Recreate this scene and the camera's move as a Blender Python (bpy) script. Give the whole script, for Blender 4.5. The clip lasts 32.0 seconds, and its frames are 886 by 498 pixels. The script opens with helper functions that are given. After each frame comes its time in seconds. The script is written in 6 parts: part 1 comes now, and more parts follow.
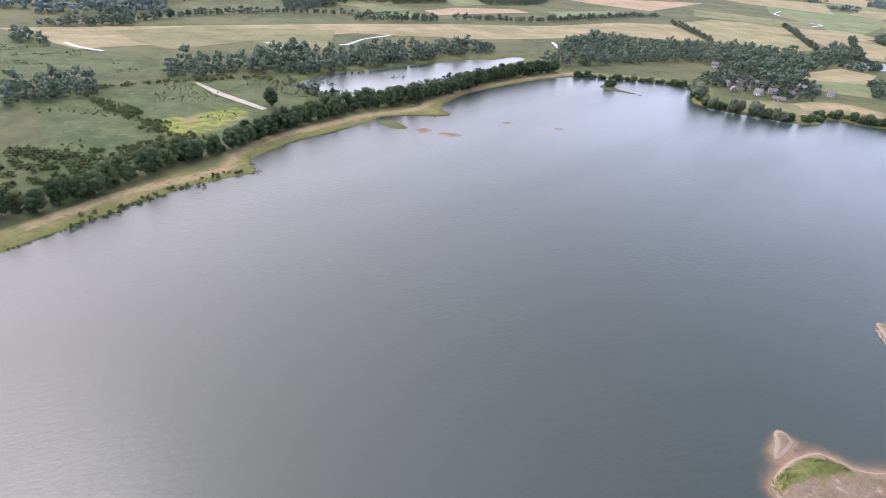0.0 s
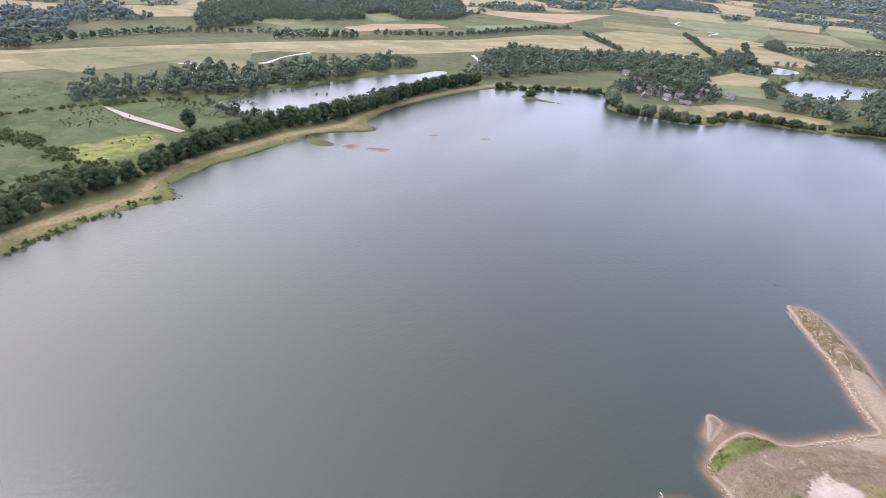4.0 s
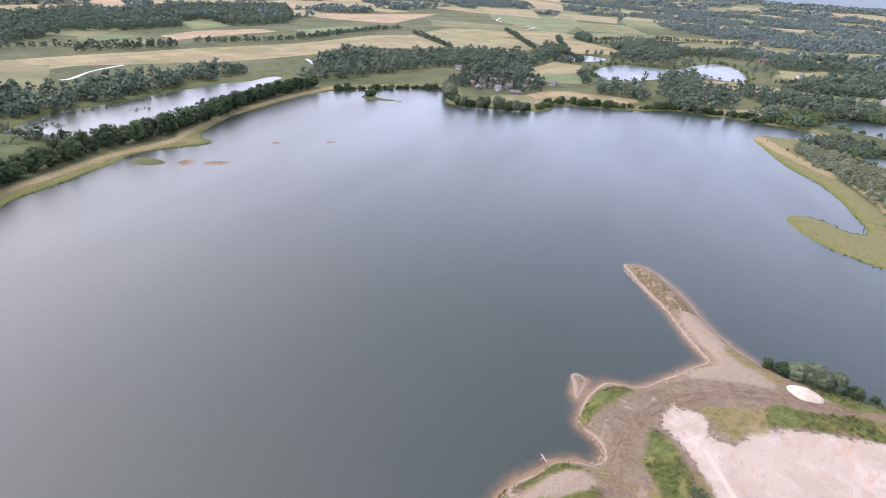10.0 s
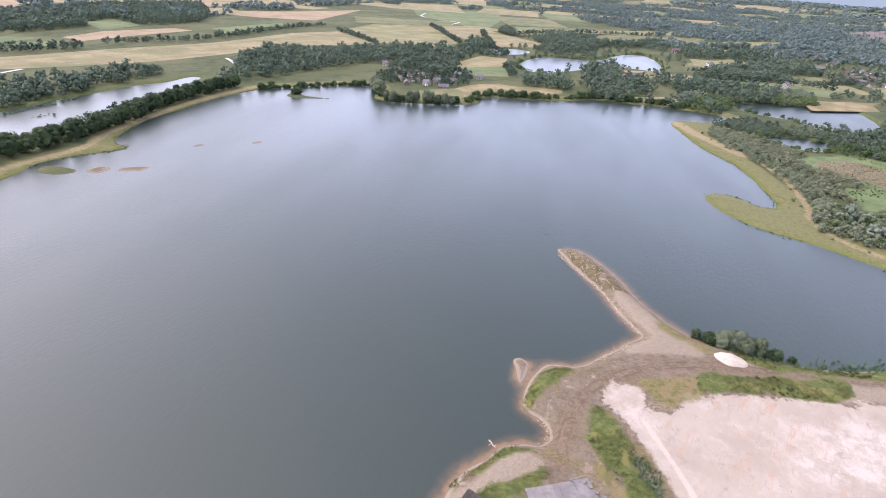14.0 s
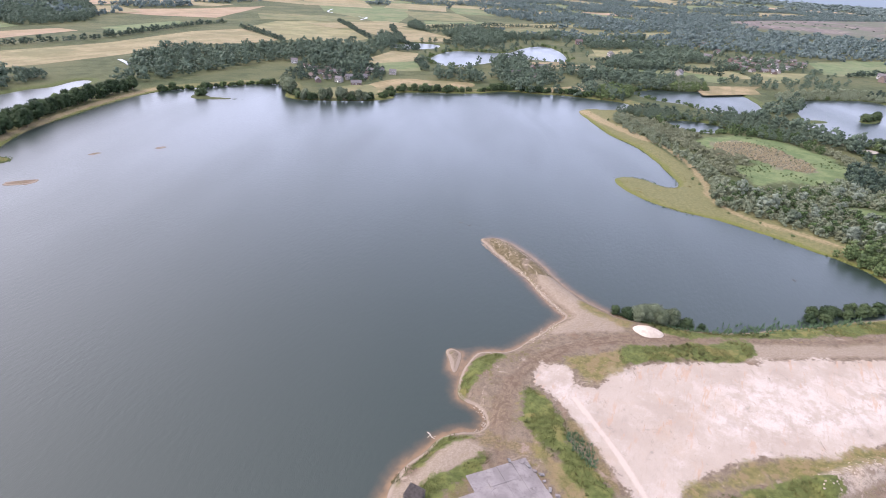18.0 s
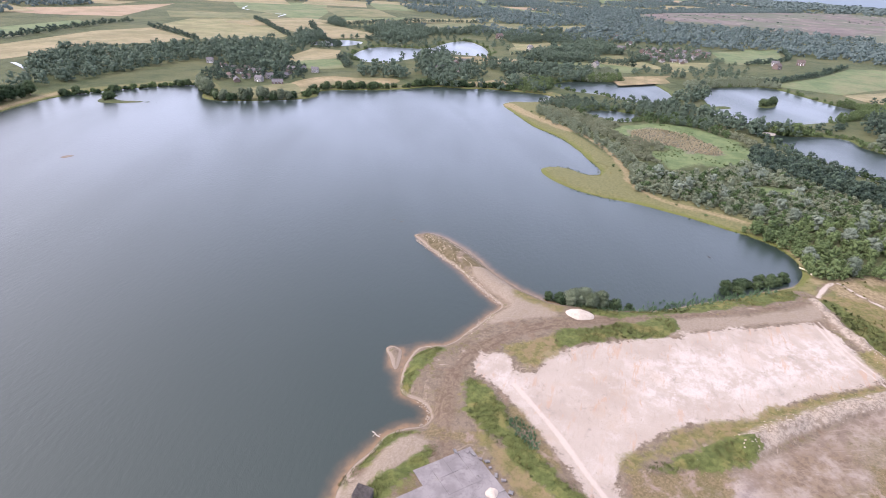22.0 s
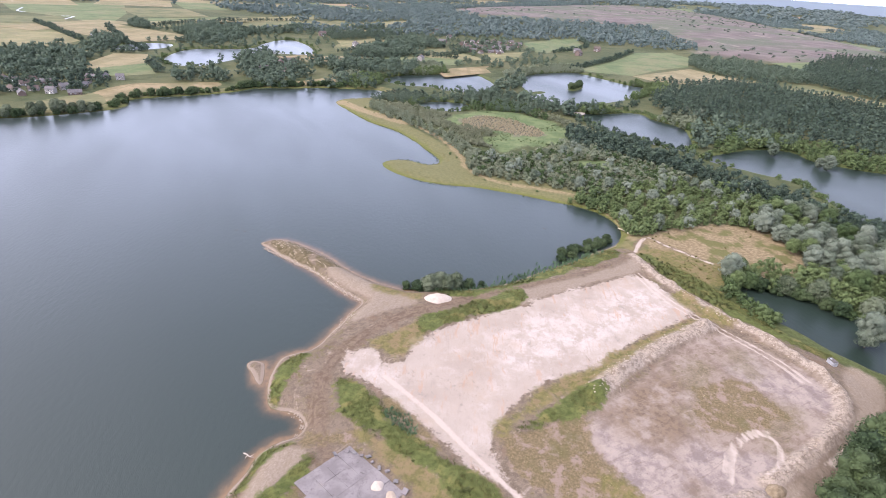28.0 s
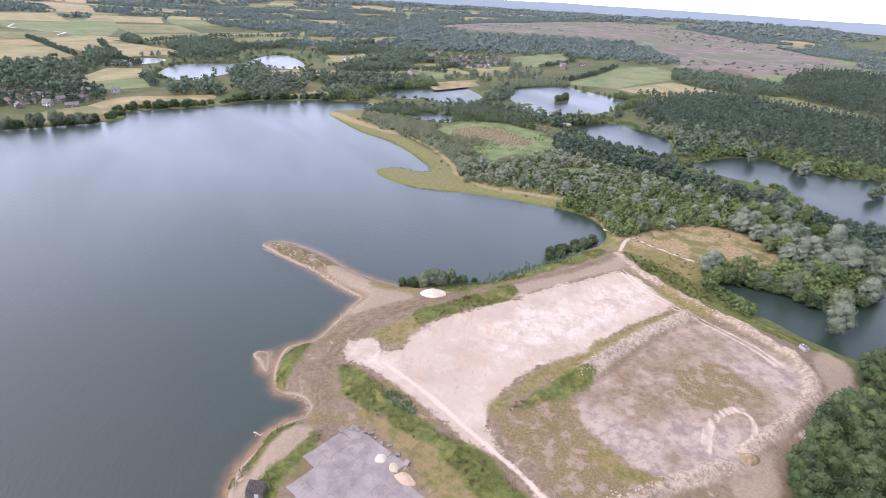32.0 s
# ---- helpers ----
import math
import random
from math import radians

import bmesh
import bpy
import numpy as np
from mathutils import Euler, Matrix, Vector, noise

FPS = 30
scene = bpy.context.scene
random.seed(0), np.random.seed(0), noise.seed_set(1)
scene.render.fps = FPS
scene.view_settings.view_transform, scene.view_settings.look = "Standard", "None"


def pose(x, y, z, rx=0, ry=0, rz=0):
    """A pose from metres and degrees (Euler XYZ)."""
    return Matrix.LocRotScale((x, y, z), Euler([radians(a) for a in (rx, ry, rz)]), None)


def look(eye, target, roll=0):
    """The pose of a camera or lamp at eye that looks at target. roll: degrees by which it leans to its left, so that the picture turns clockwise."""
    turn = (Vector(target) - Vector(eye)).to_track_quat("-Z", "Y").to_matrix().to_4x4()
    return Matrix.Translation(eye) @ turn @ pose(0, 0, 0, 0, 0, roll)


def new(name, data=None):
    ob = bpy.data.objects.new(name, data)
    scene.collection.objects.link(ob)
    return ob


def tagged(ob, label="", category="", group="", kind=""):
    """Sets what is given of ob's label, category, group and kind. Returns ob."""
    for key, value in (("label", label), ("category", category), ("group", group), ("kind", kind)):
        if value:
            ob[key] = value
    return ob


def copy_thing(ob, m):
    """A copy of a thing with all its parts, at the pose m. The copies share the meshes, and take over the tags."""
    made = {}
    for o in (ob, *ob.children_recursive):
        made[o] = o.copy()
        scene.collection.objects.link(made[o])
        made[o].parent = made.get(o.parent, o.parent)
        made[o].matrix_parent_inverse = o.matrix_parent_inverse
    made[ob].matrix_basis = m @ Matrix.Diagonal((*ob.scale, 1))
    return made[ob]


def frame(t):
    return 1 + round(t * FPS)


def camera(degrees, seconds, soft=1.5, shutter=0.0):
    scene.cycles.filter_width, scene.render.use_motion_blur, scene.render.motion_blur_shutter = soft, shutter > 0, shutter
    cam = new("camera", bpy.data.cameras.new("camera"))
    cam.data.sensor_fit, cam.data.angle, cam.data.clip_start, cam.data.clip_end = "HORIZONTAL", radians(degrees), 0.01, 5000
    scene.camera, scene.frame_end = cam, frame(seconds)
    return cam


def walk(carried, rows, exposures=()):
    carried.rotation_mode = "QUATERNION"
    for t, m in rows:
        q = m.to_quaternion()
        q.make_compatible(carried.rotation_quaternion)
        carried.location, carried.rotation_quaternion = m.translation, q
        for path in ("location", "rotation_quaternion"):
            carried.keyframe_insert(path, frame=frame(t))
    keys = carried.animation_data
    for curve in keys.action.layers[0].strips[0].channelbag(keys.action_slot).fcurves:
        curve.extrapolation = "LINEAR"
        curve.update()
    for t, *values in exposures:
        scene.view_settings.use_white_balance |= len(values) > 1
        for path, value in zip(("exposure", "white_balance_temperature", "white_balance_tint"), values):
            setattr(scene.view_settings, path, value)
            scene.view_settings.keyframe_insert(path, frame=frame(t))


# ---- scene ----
cam = camera(77.0, 32.0, soft=0.7)
PATH = [
    (0, (-1.43, -0.77, 102.86), (-2.553, 85.813, 52.844), 4.80),
    (0.5, (-1.42, -0.64, 102.79), (-0.018, 85.969, 52.817), 4.75),
    (1, (-1.40, -0.51, 102.73), (1.928, 86.064, 52.794), 4.72),
    (1.5, (-1.38, -0.40, 102.69), (3.322, 86.111, 52.752), 4.67),
    (2, (-1.36, -0.32, 102.67), (4.314, 86.210, 52.861), 4.69),
    (2.5, (-1.34, -0.27, 102.65), (5.391, 86.500, 53.408), 4.65),
    (3, (-1.31, -0.27, 102.63), (6.600, 86.792, 54.076), 4.63),
    (3.5, (-1.27, -0.30, 102.59), (7.673, 87.059, 54.749), 4.61),
    (5.5, (-1.07, -0.53, 102.27), (16.695, 86.824, 56.950), 4.40),
    (6, (-1.01, -0.55, 102.16), (20.729, 86.011, 57.055), 4.29),
    (6.5, (-0.94, -0.55, 102.04), (25.026, 84.936, 57.113), 4.17),
    (7, (-0.87, -0.50, 101.92), (28.178, 84.044, 57.092), 4.10),
    (7.5, (-0.80, -0.39, 101.82), (29.796, 83.582, 56.957), 4.01),
    (8, (-0.75, -0.29, 101.73), (30.402, 83.419, 56.765), 4.00),
    (8.5, (-0.70, -0.23, 101.64), (30.686, 83.354, 56.609), 4.00),
    (9, (-0.67, -0.21, 101.52), (31.313, 83.144, 56.470), 4.02),
    (9.5, (-0.64, -0.19, 101.38), (32.353, 82.726, 56.257), 4.04),
    (10, (-0.61, -0.16, 101.22), (33.566, 82.243, 56.043), 4.00),
    (10.5, (-0.56, -0.14, 101.04), (34.597, 81.826, 55.820), 4.01),
    (11, (-0.50, -0.11, 100.83), (35.606, 81.462, 55.645), 4.01),
    (11.5, (-0.39, -0.07, 100.62), (36.717, 81.046, 55.423), 3.99),
    (12, (-0.26, -0.03, 100.41), (38.144, 80.530, 55.294), 3.97),
    (12.5, (-0.13, 0.00, 100.20), (39.618, 79.921, 55.113), 3.91),
    (13, (0.00, 0.00, 100.00), (41.189, 79.214, 54.954), 3.86),
    (13.5, (0.11, -0.00, 99.80), (42.566, 78.518, 54.720), 3.82),
    (14, (0.20, -0.00, 99.61), (44.282, 77.667, 54.622), 3.73),
    (14.5, (0.25, 0.01, 99.44), (46.576, 76.405, 54.531), 3.69),
    (15, (0.24, 0.04, 99.30), (48.782, 75.068, 54.428), 3.68),
    (15.5, (0.19, 0.08, 99.23), (50.559, 73.940, 54.418), 3.67),
    (17.5, (-0.04, 0.13, 99.21), (54.872, 70.683, 54.407), 3.70),
    (18, (-0.10, 0.07, 99.24), (55.263, 70.217, 54.363), 3.68),
    (18.5, (-0.13, -0.01, 99.29), (55.636, 69.775, 54.354), 3.77),
    (19, (-0.13, -0.09, 99.35), (56.209, 69.243, 54.409), 3.81),
    (19.5, (-0.13, -0.16, 99.39), (57.208, 68.329, 54.419), 3.79),
    (20, (-0.13, -0.25, 99.42), (58.517, 67.111, 54.450), 3.77),
    (20.5, (-0.17, -0.34, 99.45), (59.984, 65.700, 54.497), 3.72),
    (21, (-0.21, -0.39, 99.46), (61.433, 64.314, 54.577), 3.71),
    (21.5, (-0.24, -0.40, 99.45), (62.706, 63.046, 54.587), 3.66),
    (22, (-0.25, -0.40, 99.42), (63.806, 61.936, 54.582), 3.65),
    (22.5, (-0.26, -0.39, 99.39), (65.310, 60.397, 54.616), 3.68),
    (23, (-0.26, -0.36, 99.38), (67.258, 58.331, 54.697), 3.70),
    (23.5, (-0.26, -0.34, 99.38), (68.930, 56.469, 54.824), 3.65),
    (24, (-0.25, -0.38, 99.39), (70.066, 55.059, 54.859), 3.65),
    (24.5, (-0.23, -0.47, 99.40), (70.861, 53.939, 54.831), 3.69),
    (25, (-0.21, -0.58, 99.39), (72.443, 51.771, 54.882), 3.62),
    (25.5, (-0.22, -0.64, 99.37), (74.356, 49.064, 55.001), 3.57),
    (26, (-0.28, -0.66, 99.33), (75.864, 46.721, 55.093), 3.51),
    (26.5, (-0.44, -0.69, 99.27), (77.172, 44.416, 55.193), 3.53),
    (28.5, (-1.78, -0.98, 98.86), (78.237, 40.011, 55.079), 3.61),
    (29, (-2.49, -1.24, 98.74), (77.617, 39.614, 54.991), 3.73),
    (29.5, (-3.53, -1.67, 98.60), (76.954, 38.674, 55.068), 3.70),
    (30, (-4.84, -2.19, 98.44), (75.998, 37.785, 55.223), 3.72),
    (30.5, (-6.41, -2.78, 98.25), (74.562, 37.356, 55.435), 3.67),
    (31, (-8.17, -3.44, 98.07), (73.100, 36.576, 55.716), 3.62),
    (31.5, (-10.08, -4.13, 97.88), (71.416, 35.964, 56.037), 3.53),
    (32, (-12.03, -4.85, 97.69), (69.596, 35.488, 56.345), 3.53),
]
walk(cam, [(t, look(eye, target, roll)) for t, eye, target, roll in PATH],
     [(0.0, 0.88, 6350, 15), (32.0, 0.88, 6350, 15)])

# ---- light: a bright overcast day, the sun soft behind thin cloud ----
SUN_AZ, SUN_EL = radians(-52), radians(50)      # clockwise from +y, above the horizon
world = bpy.data.worlds.new("sky")
scene.world = world
world.use_nodes = True
wn, wl = world.node_tree.nodes, world.node_tree.links
sky = wn.new("ShaderNodeTexSky")
sky.sky_type, sky.sun_disc = "NISHITA", False
sky.sun_elevation, sky.sun_rotation = SUN_EL, SUN_AZ
sky.air_density, sky.dust_density, sky.ozone_density = 1.0, 3.0, 1.0
veil = wn.new("ShaderNodeMix")                     # the thin white cloud before the blue
veil.data_type = "RGBA"
veil.inputs["Factor"].default_value = 0.65
veil.inputs[7].default_value = (10.4, 11.3, 15.9, 1.0)
wl.new(sky.outputs[0], veil.inputs[6])
way = wn.new("ShaderNodeTexCoord")                 # the cloud is brightest round the hidden sun
near_sun = wn.new("ShaderNodeVectorMath")
near_sun.operation = "DOT_PRODUCT"
near_sun.inputs[1].default_value = (math.sin(SUN_AZ) * math.cos(SUN_EL), math.cos(SUN_AZ) * math.cos(SUN_EL), math.sin(SUN_EL))
wl.new(way.outputs["Generated"], near_sun.inputs[0])
positive = wn.new("ShaderNodeMath")
positive.operation = "MAXIMUM"
positive.inputs[1].default_value = 0.0
wl.new(near_sun.outputs["Value"], positive.inputs[0])
falloff = wn.new("ShaderNodeMath")
falloff.operation = "POWER"
falloff.inputs[1].default_value = 3.3
wl.new(positive.outputs[0], falloff.inputs[0])
glow = wn.new("ShaderNodeMix")
glow.data_type, glow.blend_type = "RGBA", "ADD"
glow.inputs[7].default_value = (37.0, 32.0, 30.5, 1.0)
wl.new(falloff.outputs[0], glow.inputs["Factor"])
wl.new(veil.outputs[2], glow.inputs[6])
height = wn.new("ShaderNodeSeparateXYZ")              # and pale again low over the land
wl.new(way.outputs["Generated"], height.inputs[0])
low = wn.new("ShaderNodeMapRange")
low.interpolation_type = "SMOOTHSTEP"
for i, v in enumerate((0.0, 0.55, 1.0, 0.0)):
    low.inputs[i + 1].default_value = v
wl.new(height.outputs["Z"], low.inputs[0])
pale_rim = wn.new("ShaderNodeMix")
pale_rim.data_type, pale_rim.blend_type = "RGBA", "ADD"
pale_rim.inputs[7].default_value = (11.5, 12.3, 15.4, 1.0)
wl.new(low.outputs[0], pale_rim.inputs["Factor"])
wl.new(glow.outputs[2], pale_rim.inputs[6])
wl.new(pale_rim.outputs[2], wn["Background"].inputs[0])
wn["Background"].inputs[1].default_value = 0.1
sun = new("sun", bpy.data.lights.new("sun", "SUN"))
sun.data.energy, sun.data.angle, sun.data.color = 0.8, radians(14), (1.0, 0.95, 0.88)
sun_dir = Vector((math.sin(SUN_AZ) * math.cos(SUN_EL), math.cos(SUN_AZ) * math.cos(SUN_EL), math.sin(SUN_EL)))
sun.matrix_world = look(sun_dir * 500, (0, 0, 0))


# ---- materials ----
class Mat:
    """A small node builder round one principled shader."""

    def __init__(self, name, rough=0.9, spec=0.2):
        self.m = bpy.data.materials.new(name)
        self.m.use_nodes = True
        self.t = self.m.node_tree
        self.b = self.t.nodes["Principled BSDF"]
        self.b.inputs["Roughness"].default_value = rough
        self.b.inputs["Specular IOR Level"].default_value = spec
        self.pos = self.t.nodes.new("ShaderNodeNewGeometry").outputs["Position"]

    def link(self, a, b):
        self.t.links.new(a, b)

    def noise(self, scale, detail=4.0, rough=0.6, stretch=None, dist=0.0):
        n = self.t.nodes.new("ShaderNodeTexNoise")
        n.inputs["Scale"].default_value, n.inputs["Detail"].default_value = scale, detail
        n.inputs["Roughness"].default_value, n.inputs["Distortion"].default_value = rough, dist
        src = self.pos
        if stretch:
            mp = self.t.nodes.new("ShaderNodeMapping")
            mp.vector_type = "TEXTURE"
            mp.inputs["Rotation"].default_value = (0, 0, stretch[3])
            mp.inputs["Scale"].default_value = [1 / v for v in stretch[:3]]
            self.link(src, mp.inputs[0])
            src = mp.outputs[0]
        self.link(src, n.inputs["Vector"])
        return n.outputs[0]

    def math(self, op, a, b=0.0, c=None):
        n = self.t.nodes.new("ShaderNodeMath")
        n.operation = op
        for i, v in enumerate((a, b) if c is None else (a, b, c)):
            if isinstance(v, (int, float)):
                n.inputs[i].default_value = v
            else:
                self.link(v, n.inputs[i])
        return n.outputs[0]

    def step(self, v, lo, hi, out0=0.0, out1=1.0):
        n = self.t.nodes.new("ShaderNodeMapRange")
        n.interpolation_type = "SMOOTHSTEP"
        self.link(v, n.inputs[0])
        for i, x in enumerate((lo, hi, out0, out1)):
            n.inputs[i + 1].default_value = x
        return n.outputs[0]

    def mix(self, fac, a, b):
        n = self.t.nodes.new("ShaderNodeMix")
        n.data_type = "RGBA"
        for sock, v in ((n.inputs["Factor"], fac), (n.inputs[6], a), (n.inputs[7], b)):
            if isinstance(v, (int, float)):
                sock.default_value = v
            elif isinstance(v, tuple):
                sock.default_value = (*v, 1.0)
            else:
                self.link(v, sock)
        return n.outputs[2]

    def attr(self, name):
        n = self.t.nodes.new("ShaderNodeAttribute")
        n.attribute_name = name
        return n.outputs["Fac"]

    def island(self):
        return self.t.nodes.new("ShaderNodeNewGeometry").outputs["Random Per Island"]

    def random(self):
        return self.t.nodes.new("ShaderNodeObjectInfo").outputs["Random"]

    def colour(self, c):
        if isinstance(c, tuple):
            self.b.inputs["Base Color"].default_value = (*c, 1.0)
        else:
            self.link(c, self.b.inputs["Base Color"])
        return self

    def bump(self, h, strength, dist):
        n = self.t.nodes.new("ShaderNodeBump")
        n.inputs["Strength"].default_value, n.inputs["Distance"].default_value = strength, dist
        self.link(h, n.inputs["Height"])
        self.link(n.outputs[0], self.b.inputs["Normal"])
        return self


def plain(name, a, b, scale=0.6, rough=0.9, bump=0.0, fine=6.0, spec=0.2):
    """Two tones broken up at two sizes."""
    m = Mat(name, rough, spec)
    n1, n2 = m.noise(scale), m.noise(scale * fine, 3.0)
    f = m.step(m.math("ADD", m.math("MULTIPLY", n1, 0.6), m.math("MULTIPLY", n2, 0.4)), 0.36, 0.64)
    m.colour(m.mix(f, a, b))
    if bump:
        m.bump(n2, 0.6, bump)
    return m.m


def foliage(name, dark, light, pale):
    """Leaves: each clump its own tone, each plant its own cast."""
    m = Mat(name, 0.75, 0.15)
    f = m.math("ADD", m.math("MULTIPLY", m.island(), 0.42), m.math("MULTIPLY", m.noise(0.3, 4.0), 0.62))
    c = m.mix(m.step(f, 0.22, 0.86), dark, light)
    whole = m.math("ADD", m.math("MULTIPLY", m.random(), 0.5), m.noise(0.045, 2.0))
    c = m.mix(m.step(whole, 0.45, 1.05, 0.0, 0.75), c, pale)
    m.colour(c)
    thin = m.t.nodes.new("ShaderNodeBsdfTranslucent")     # light comes through the leaves
    m.link(c, thin.inputs[0])
    both = m.t.nodes.new("ShaderNodeMixShader")
    both.inputs[0].default_value = 0.2
    m.link(m.b.outputs[0], both.inputs[1])
    m.link(thin.outputs[0], both.inputs[2])
    m.link(both.outputs[0], m.t.nodes["Material Output"].inputs["Surface"])
    return m.m


# oak for the middle distance, its colour lifted to stand for haze
LEAF_DARK_HAZED = foliage("hazed_oak_leaves", (0.014, 0.026, 0.020), (0.058, 0.083, 0.054), (0.074, 0.100, 0.066))
LEAF_OAK = foliage("dense_oak_leaves", (0.010, 0.020, 0.009), (0.040, 0.064, 0.026), (0.062, 0.085, 0.036))
LEAF_GREEN = foliage("alder_leaves", (0.016, 0.029, 0.011), (0.064, 0.098, 0.035), (0.096, 0.127, 0.049))
LEAF_WILLOW = foliage("willow_leaves", (0.038, 0.052, 0.027), (0.106, 0.127, 0.076), (0.138, 0.158, 0.103))
LEAF_SILVER = foliage("silver_willow_leaves", (0.038, 0.054, 0.032), (0.106, 0.130, 0.090), (0.154, 0.178, 0.136))
LEAF_PINE = foliage("pine_needles", (0.013, 0.024, 0.019), (0.050, 0.075, 0.050), (0.066, 0.090, 0.062))
LEAF_SCRUB = foliage("scrub_leaves", (0.019, 0.030, 0.011), (0.076, 0.100, 0.034), (0.104, 0.118, 0.048))
LEAF_SALLOW = foliage("sallow_leaves", (0.038, 0.050, 0.024), (0.112, 0.126, 0.070), (0.142, 0.152, 0.096))
LEAF_REED = foliage("reed_plumes", (0.107, 0.094, 0.049), (0.228, 0.194, 0.114), (0.270, 0.235, 0.152))
LEAF_GRASS = foliage("grass_blades", (0.044, 0.048, 0.016), (0.112, 0.106, 0.036), (0.170, 0.136, 0.058))
LEAF_LUSH = foliage("lush_grass", (0.026, 0.036, 0.011), (0.066, 0.076, 0.025), (0.104, 0.098, 0.037))
LEAF_SEDGE = foliage("sedge_blades", (0.035, 0.072, 0.034), (0.082, 0.138, 0.072), (0.100, 0.150, 0.082))
# paler, bluer leaf colour puts the haze of distance into the far woods
LEAF_FAR_HAZED = foliage("hazed_distant_leaves", (0.052, 0.078, 0.070), (0.072, 0.097, 0.088), (0.088, 0.112, 0.102))
BARK = plain("bark", (0.07, 0.055, 0.04), (0.13, 0.105, 0.08), 3.0, 0.95)


# ---- plan arithmetic ----
def spline(pts, closed=True, per=5):
    """A smooth line through plan points."""
    p = np.array(pts, float)
    n = len(p)
    out = []
    for i in range(n if closed else n - 1):
        if closed:
            a, b, c, d = p[i - 1], p[i], p[(i + 1) % n], p[(i + 2) % n]
        else:
            a, b, c, d = p[max(i - 1, 0)], p[i], p[i + 1], p[min(i + 2, n - 1)]
        for k in range(per):
            t = k / per
            out.append(0.5 * (2 * b + (c - a) * t + (2 * a - 5 * b + 4 * c - d) * t * t + (3 * b - a - 3 * c + d) * t**3))
    if not closed:
        out.append(p[-1])
    return np.array(out)


def hash2(i, j, seed):
    v = np.sin(i * 127.1 + j * 311.7 + seed * 74.7) * 43758.5453
    return v - np.floor(v)


def value_noise(x, y, size, seed=0, octaves=3):
    """Noise of about -1 to 1 over the plan."""
    total, amp, norm = 0.0, 1.0, 0.0
    for o in range(octaves):
        u, v = x / size * 2**o, y / size * 2**o
        i, j = np.floor(u), np.floor(v)
        f, g = u - i, v - j
        f, g = f * f * (3 - 2 * f), g * g * (3 - 2 * g)
        s = seed + 13 * o
        a = hash2(i, j, s) * (1 - f) + hash2(i + 1, j, s) * f
        b = hash2(i, j + 1, s) * (1 - f) + hash2(i + 1, j + 1, s) * f
        total, norm, amp = total + amp * (a * (1 - g) + b * g), norm + amp, amp * 0.5
    return 2 * total / norm - 1


def line_distance(line, x, y, closed=False):
    d2 = np.full(x.shape, 1e12)
    ends = zip(line, np.roll(line, -1, 0)) if closed else zip(line[:-1], line[1:])
    for (ax, ay), (bx, by) in ends:
        ex, ey = bx - ax, by - ay
        l2 = ex * ex + ey * ey + 1e-9
        t = np.clip(((x - ax) * ex + (y - ay) * ey) / l2, 0, 1)
        d2 = np.minimum(d2, (x - ax - t * ex) ** 2 + (y - ay - t * ey) ** 2)
    return np.sqrt(d2)


def inside(line, x, y):
    odd = np.zeros(x.shape, bool)
    for (ax, ay), (bx, by) in zip(line, np.roll(line, -1, 0)):
        if ay == by:
            continue
        odd ^= ((ay > y) != (by > y)) & (x < (bx - ax) * (y - ay) / (by - ay) + ax)
    return odd


REACH = 40.0


def signed(line, x, y):
    """Metres inside a closed outline (negative outside), clamped to REACH."""
    out = np.full(x.shape, -REACH)
    (x0, y0), (x1, y1) = line.min(0) - REACH, line.max(0) + REACH
    near = (x > x0) & (x < x1) & (y > y0) & (y < y1)
    xs, ys = x[near], y[near]
    d = np.minimum(line_distance(line, xs, ys, True), REACH)
    out[near] = np.where(inside(line, xs, ys), d, -d)
    return out


def band(pts, width, x, y):
    """Metres inside a band that follows a line."""
    line = spline(pts, False)
    out = np.full(x.shape, -REACH)
    (x0, y0), (x1, y1) = line.min(0) - REACH, line.max(0) + REACH
    near = (x > x0) & (x < x1) & (y > y0) & (y < y1)
    out[near] = np.maximum(width / 2 - line_distance(line, x[near], y[near]), -REACH)
    return out


# ---- plan: waters ----
LAKE_NORTH = [(-190, 40), (-168, 110), (-139, 165), (-130, 182), (-119, 201), (-113, 212), (-105, 220), (-96, 228), (-92, 231), (-96, 238), (-100, 246),
              (-94, 261), (-87, 276), (-74, 292), (-59, 313), (-49, 330), (-32, 339), (-15, 343), (-9, 348), (-15, 360), (-10, 380), (5, 408),
              (25, 430), (50, 458), (75, 480), (100, 493), (125, 496), (145, 497), (175, 495), (192, 486), (186, 462), (175, 440)]
LAKE_EAST = [(180, 425), (195, 415), (215, 406), (235, 400), (254, 403), (265, 418), (285, 415), (300, 407), (320, 397), (345, 390), (370, 388),
             (390, 368), (412, 352), (425, 333), (436, 318), (440, 305), (428, 292), (412, 291), (398, 298), (388, 304), (371, 300)]
LAKE_PENINSULA = [(355, 275), (335, 240), (325, 210), (310, 185), (296, 167), (285, 154), (277, 151), (272, 156), (273, 166), (269, 174), (261, 177),
                  (255, 174), (248, 162), (245, 146), (247, 129), (254, 114), (257, 98), (259, 79), (260, 62), (258, 50), (251, 40), (240, 34)]
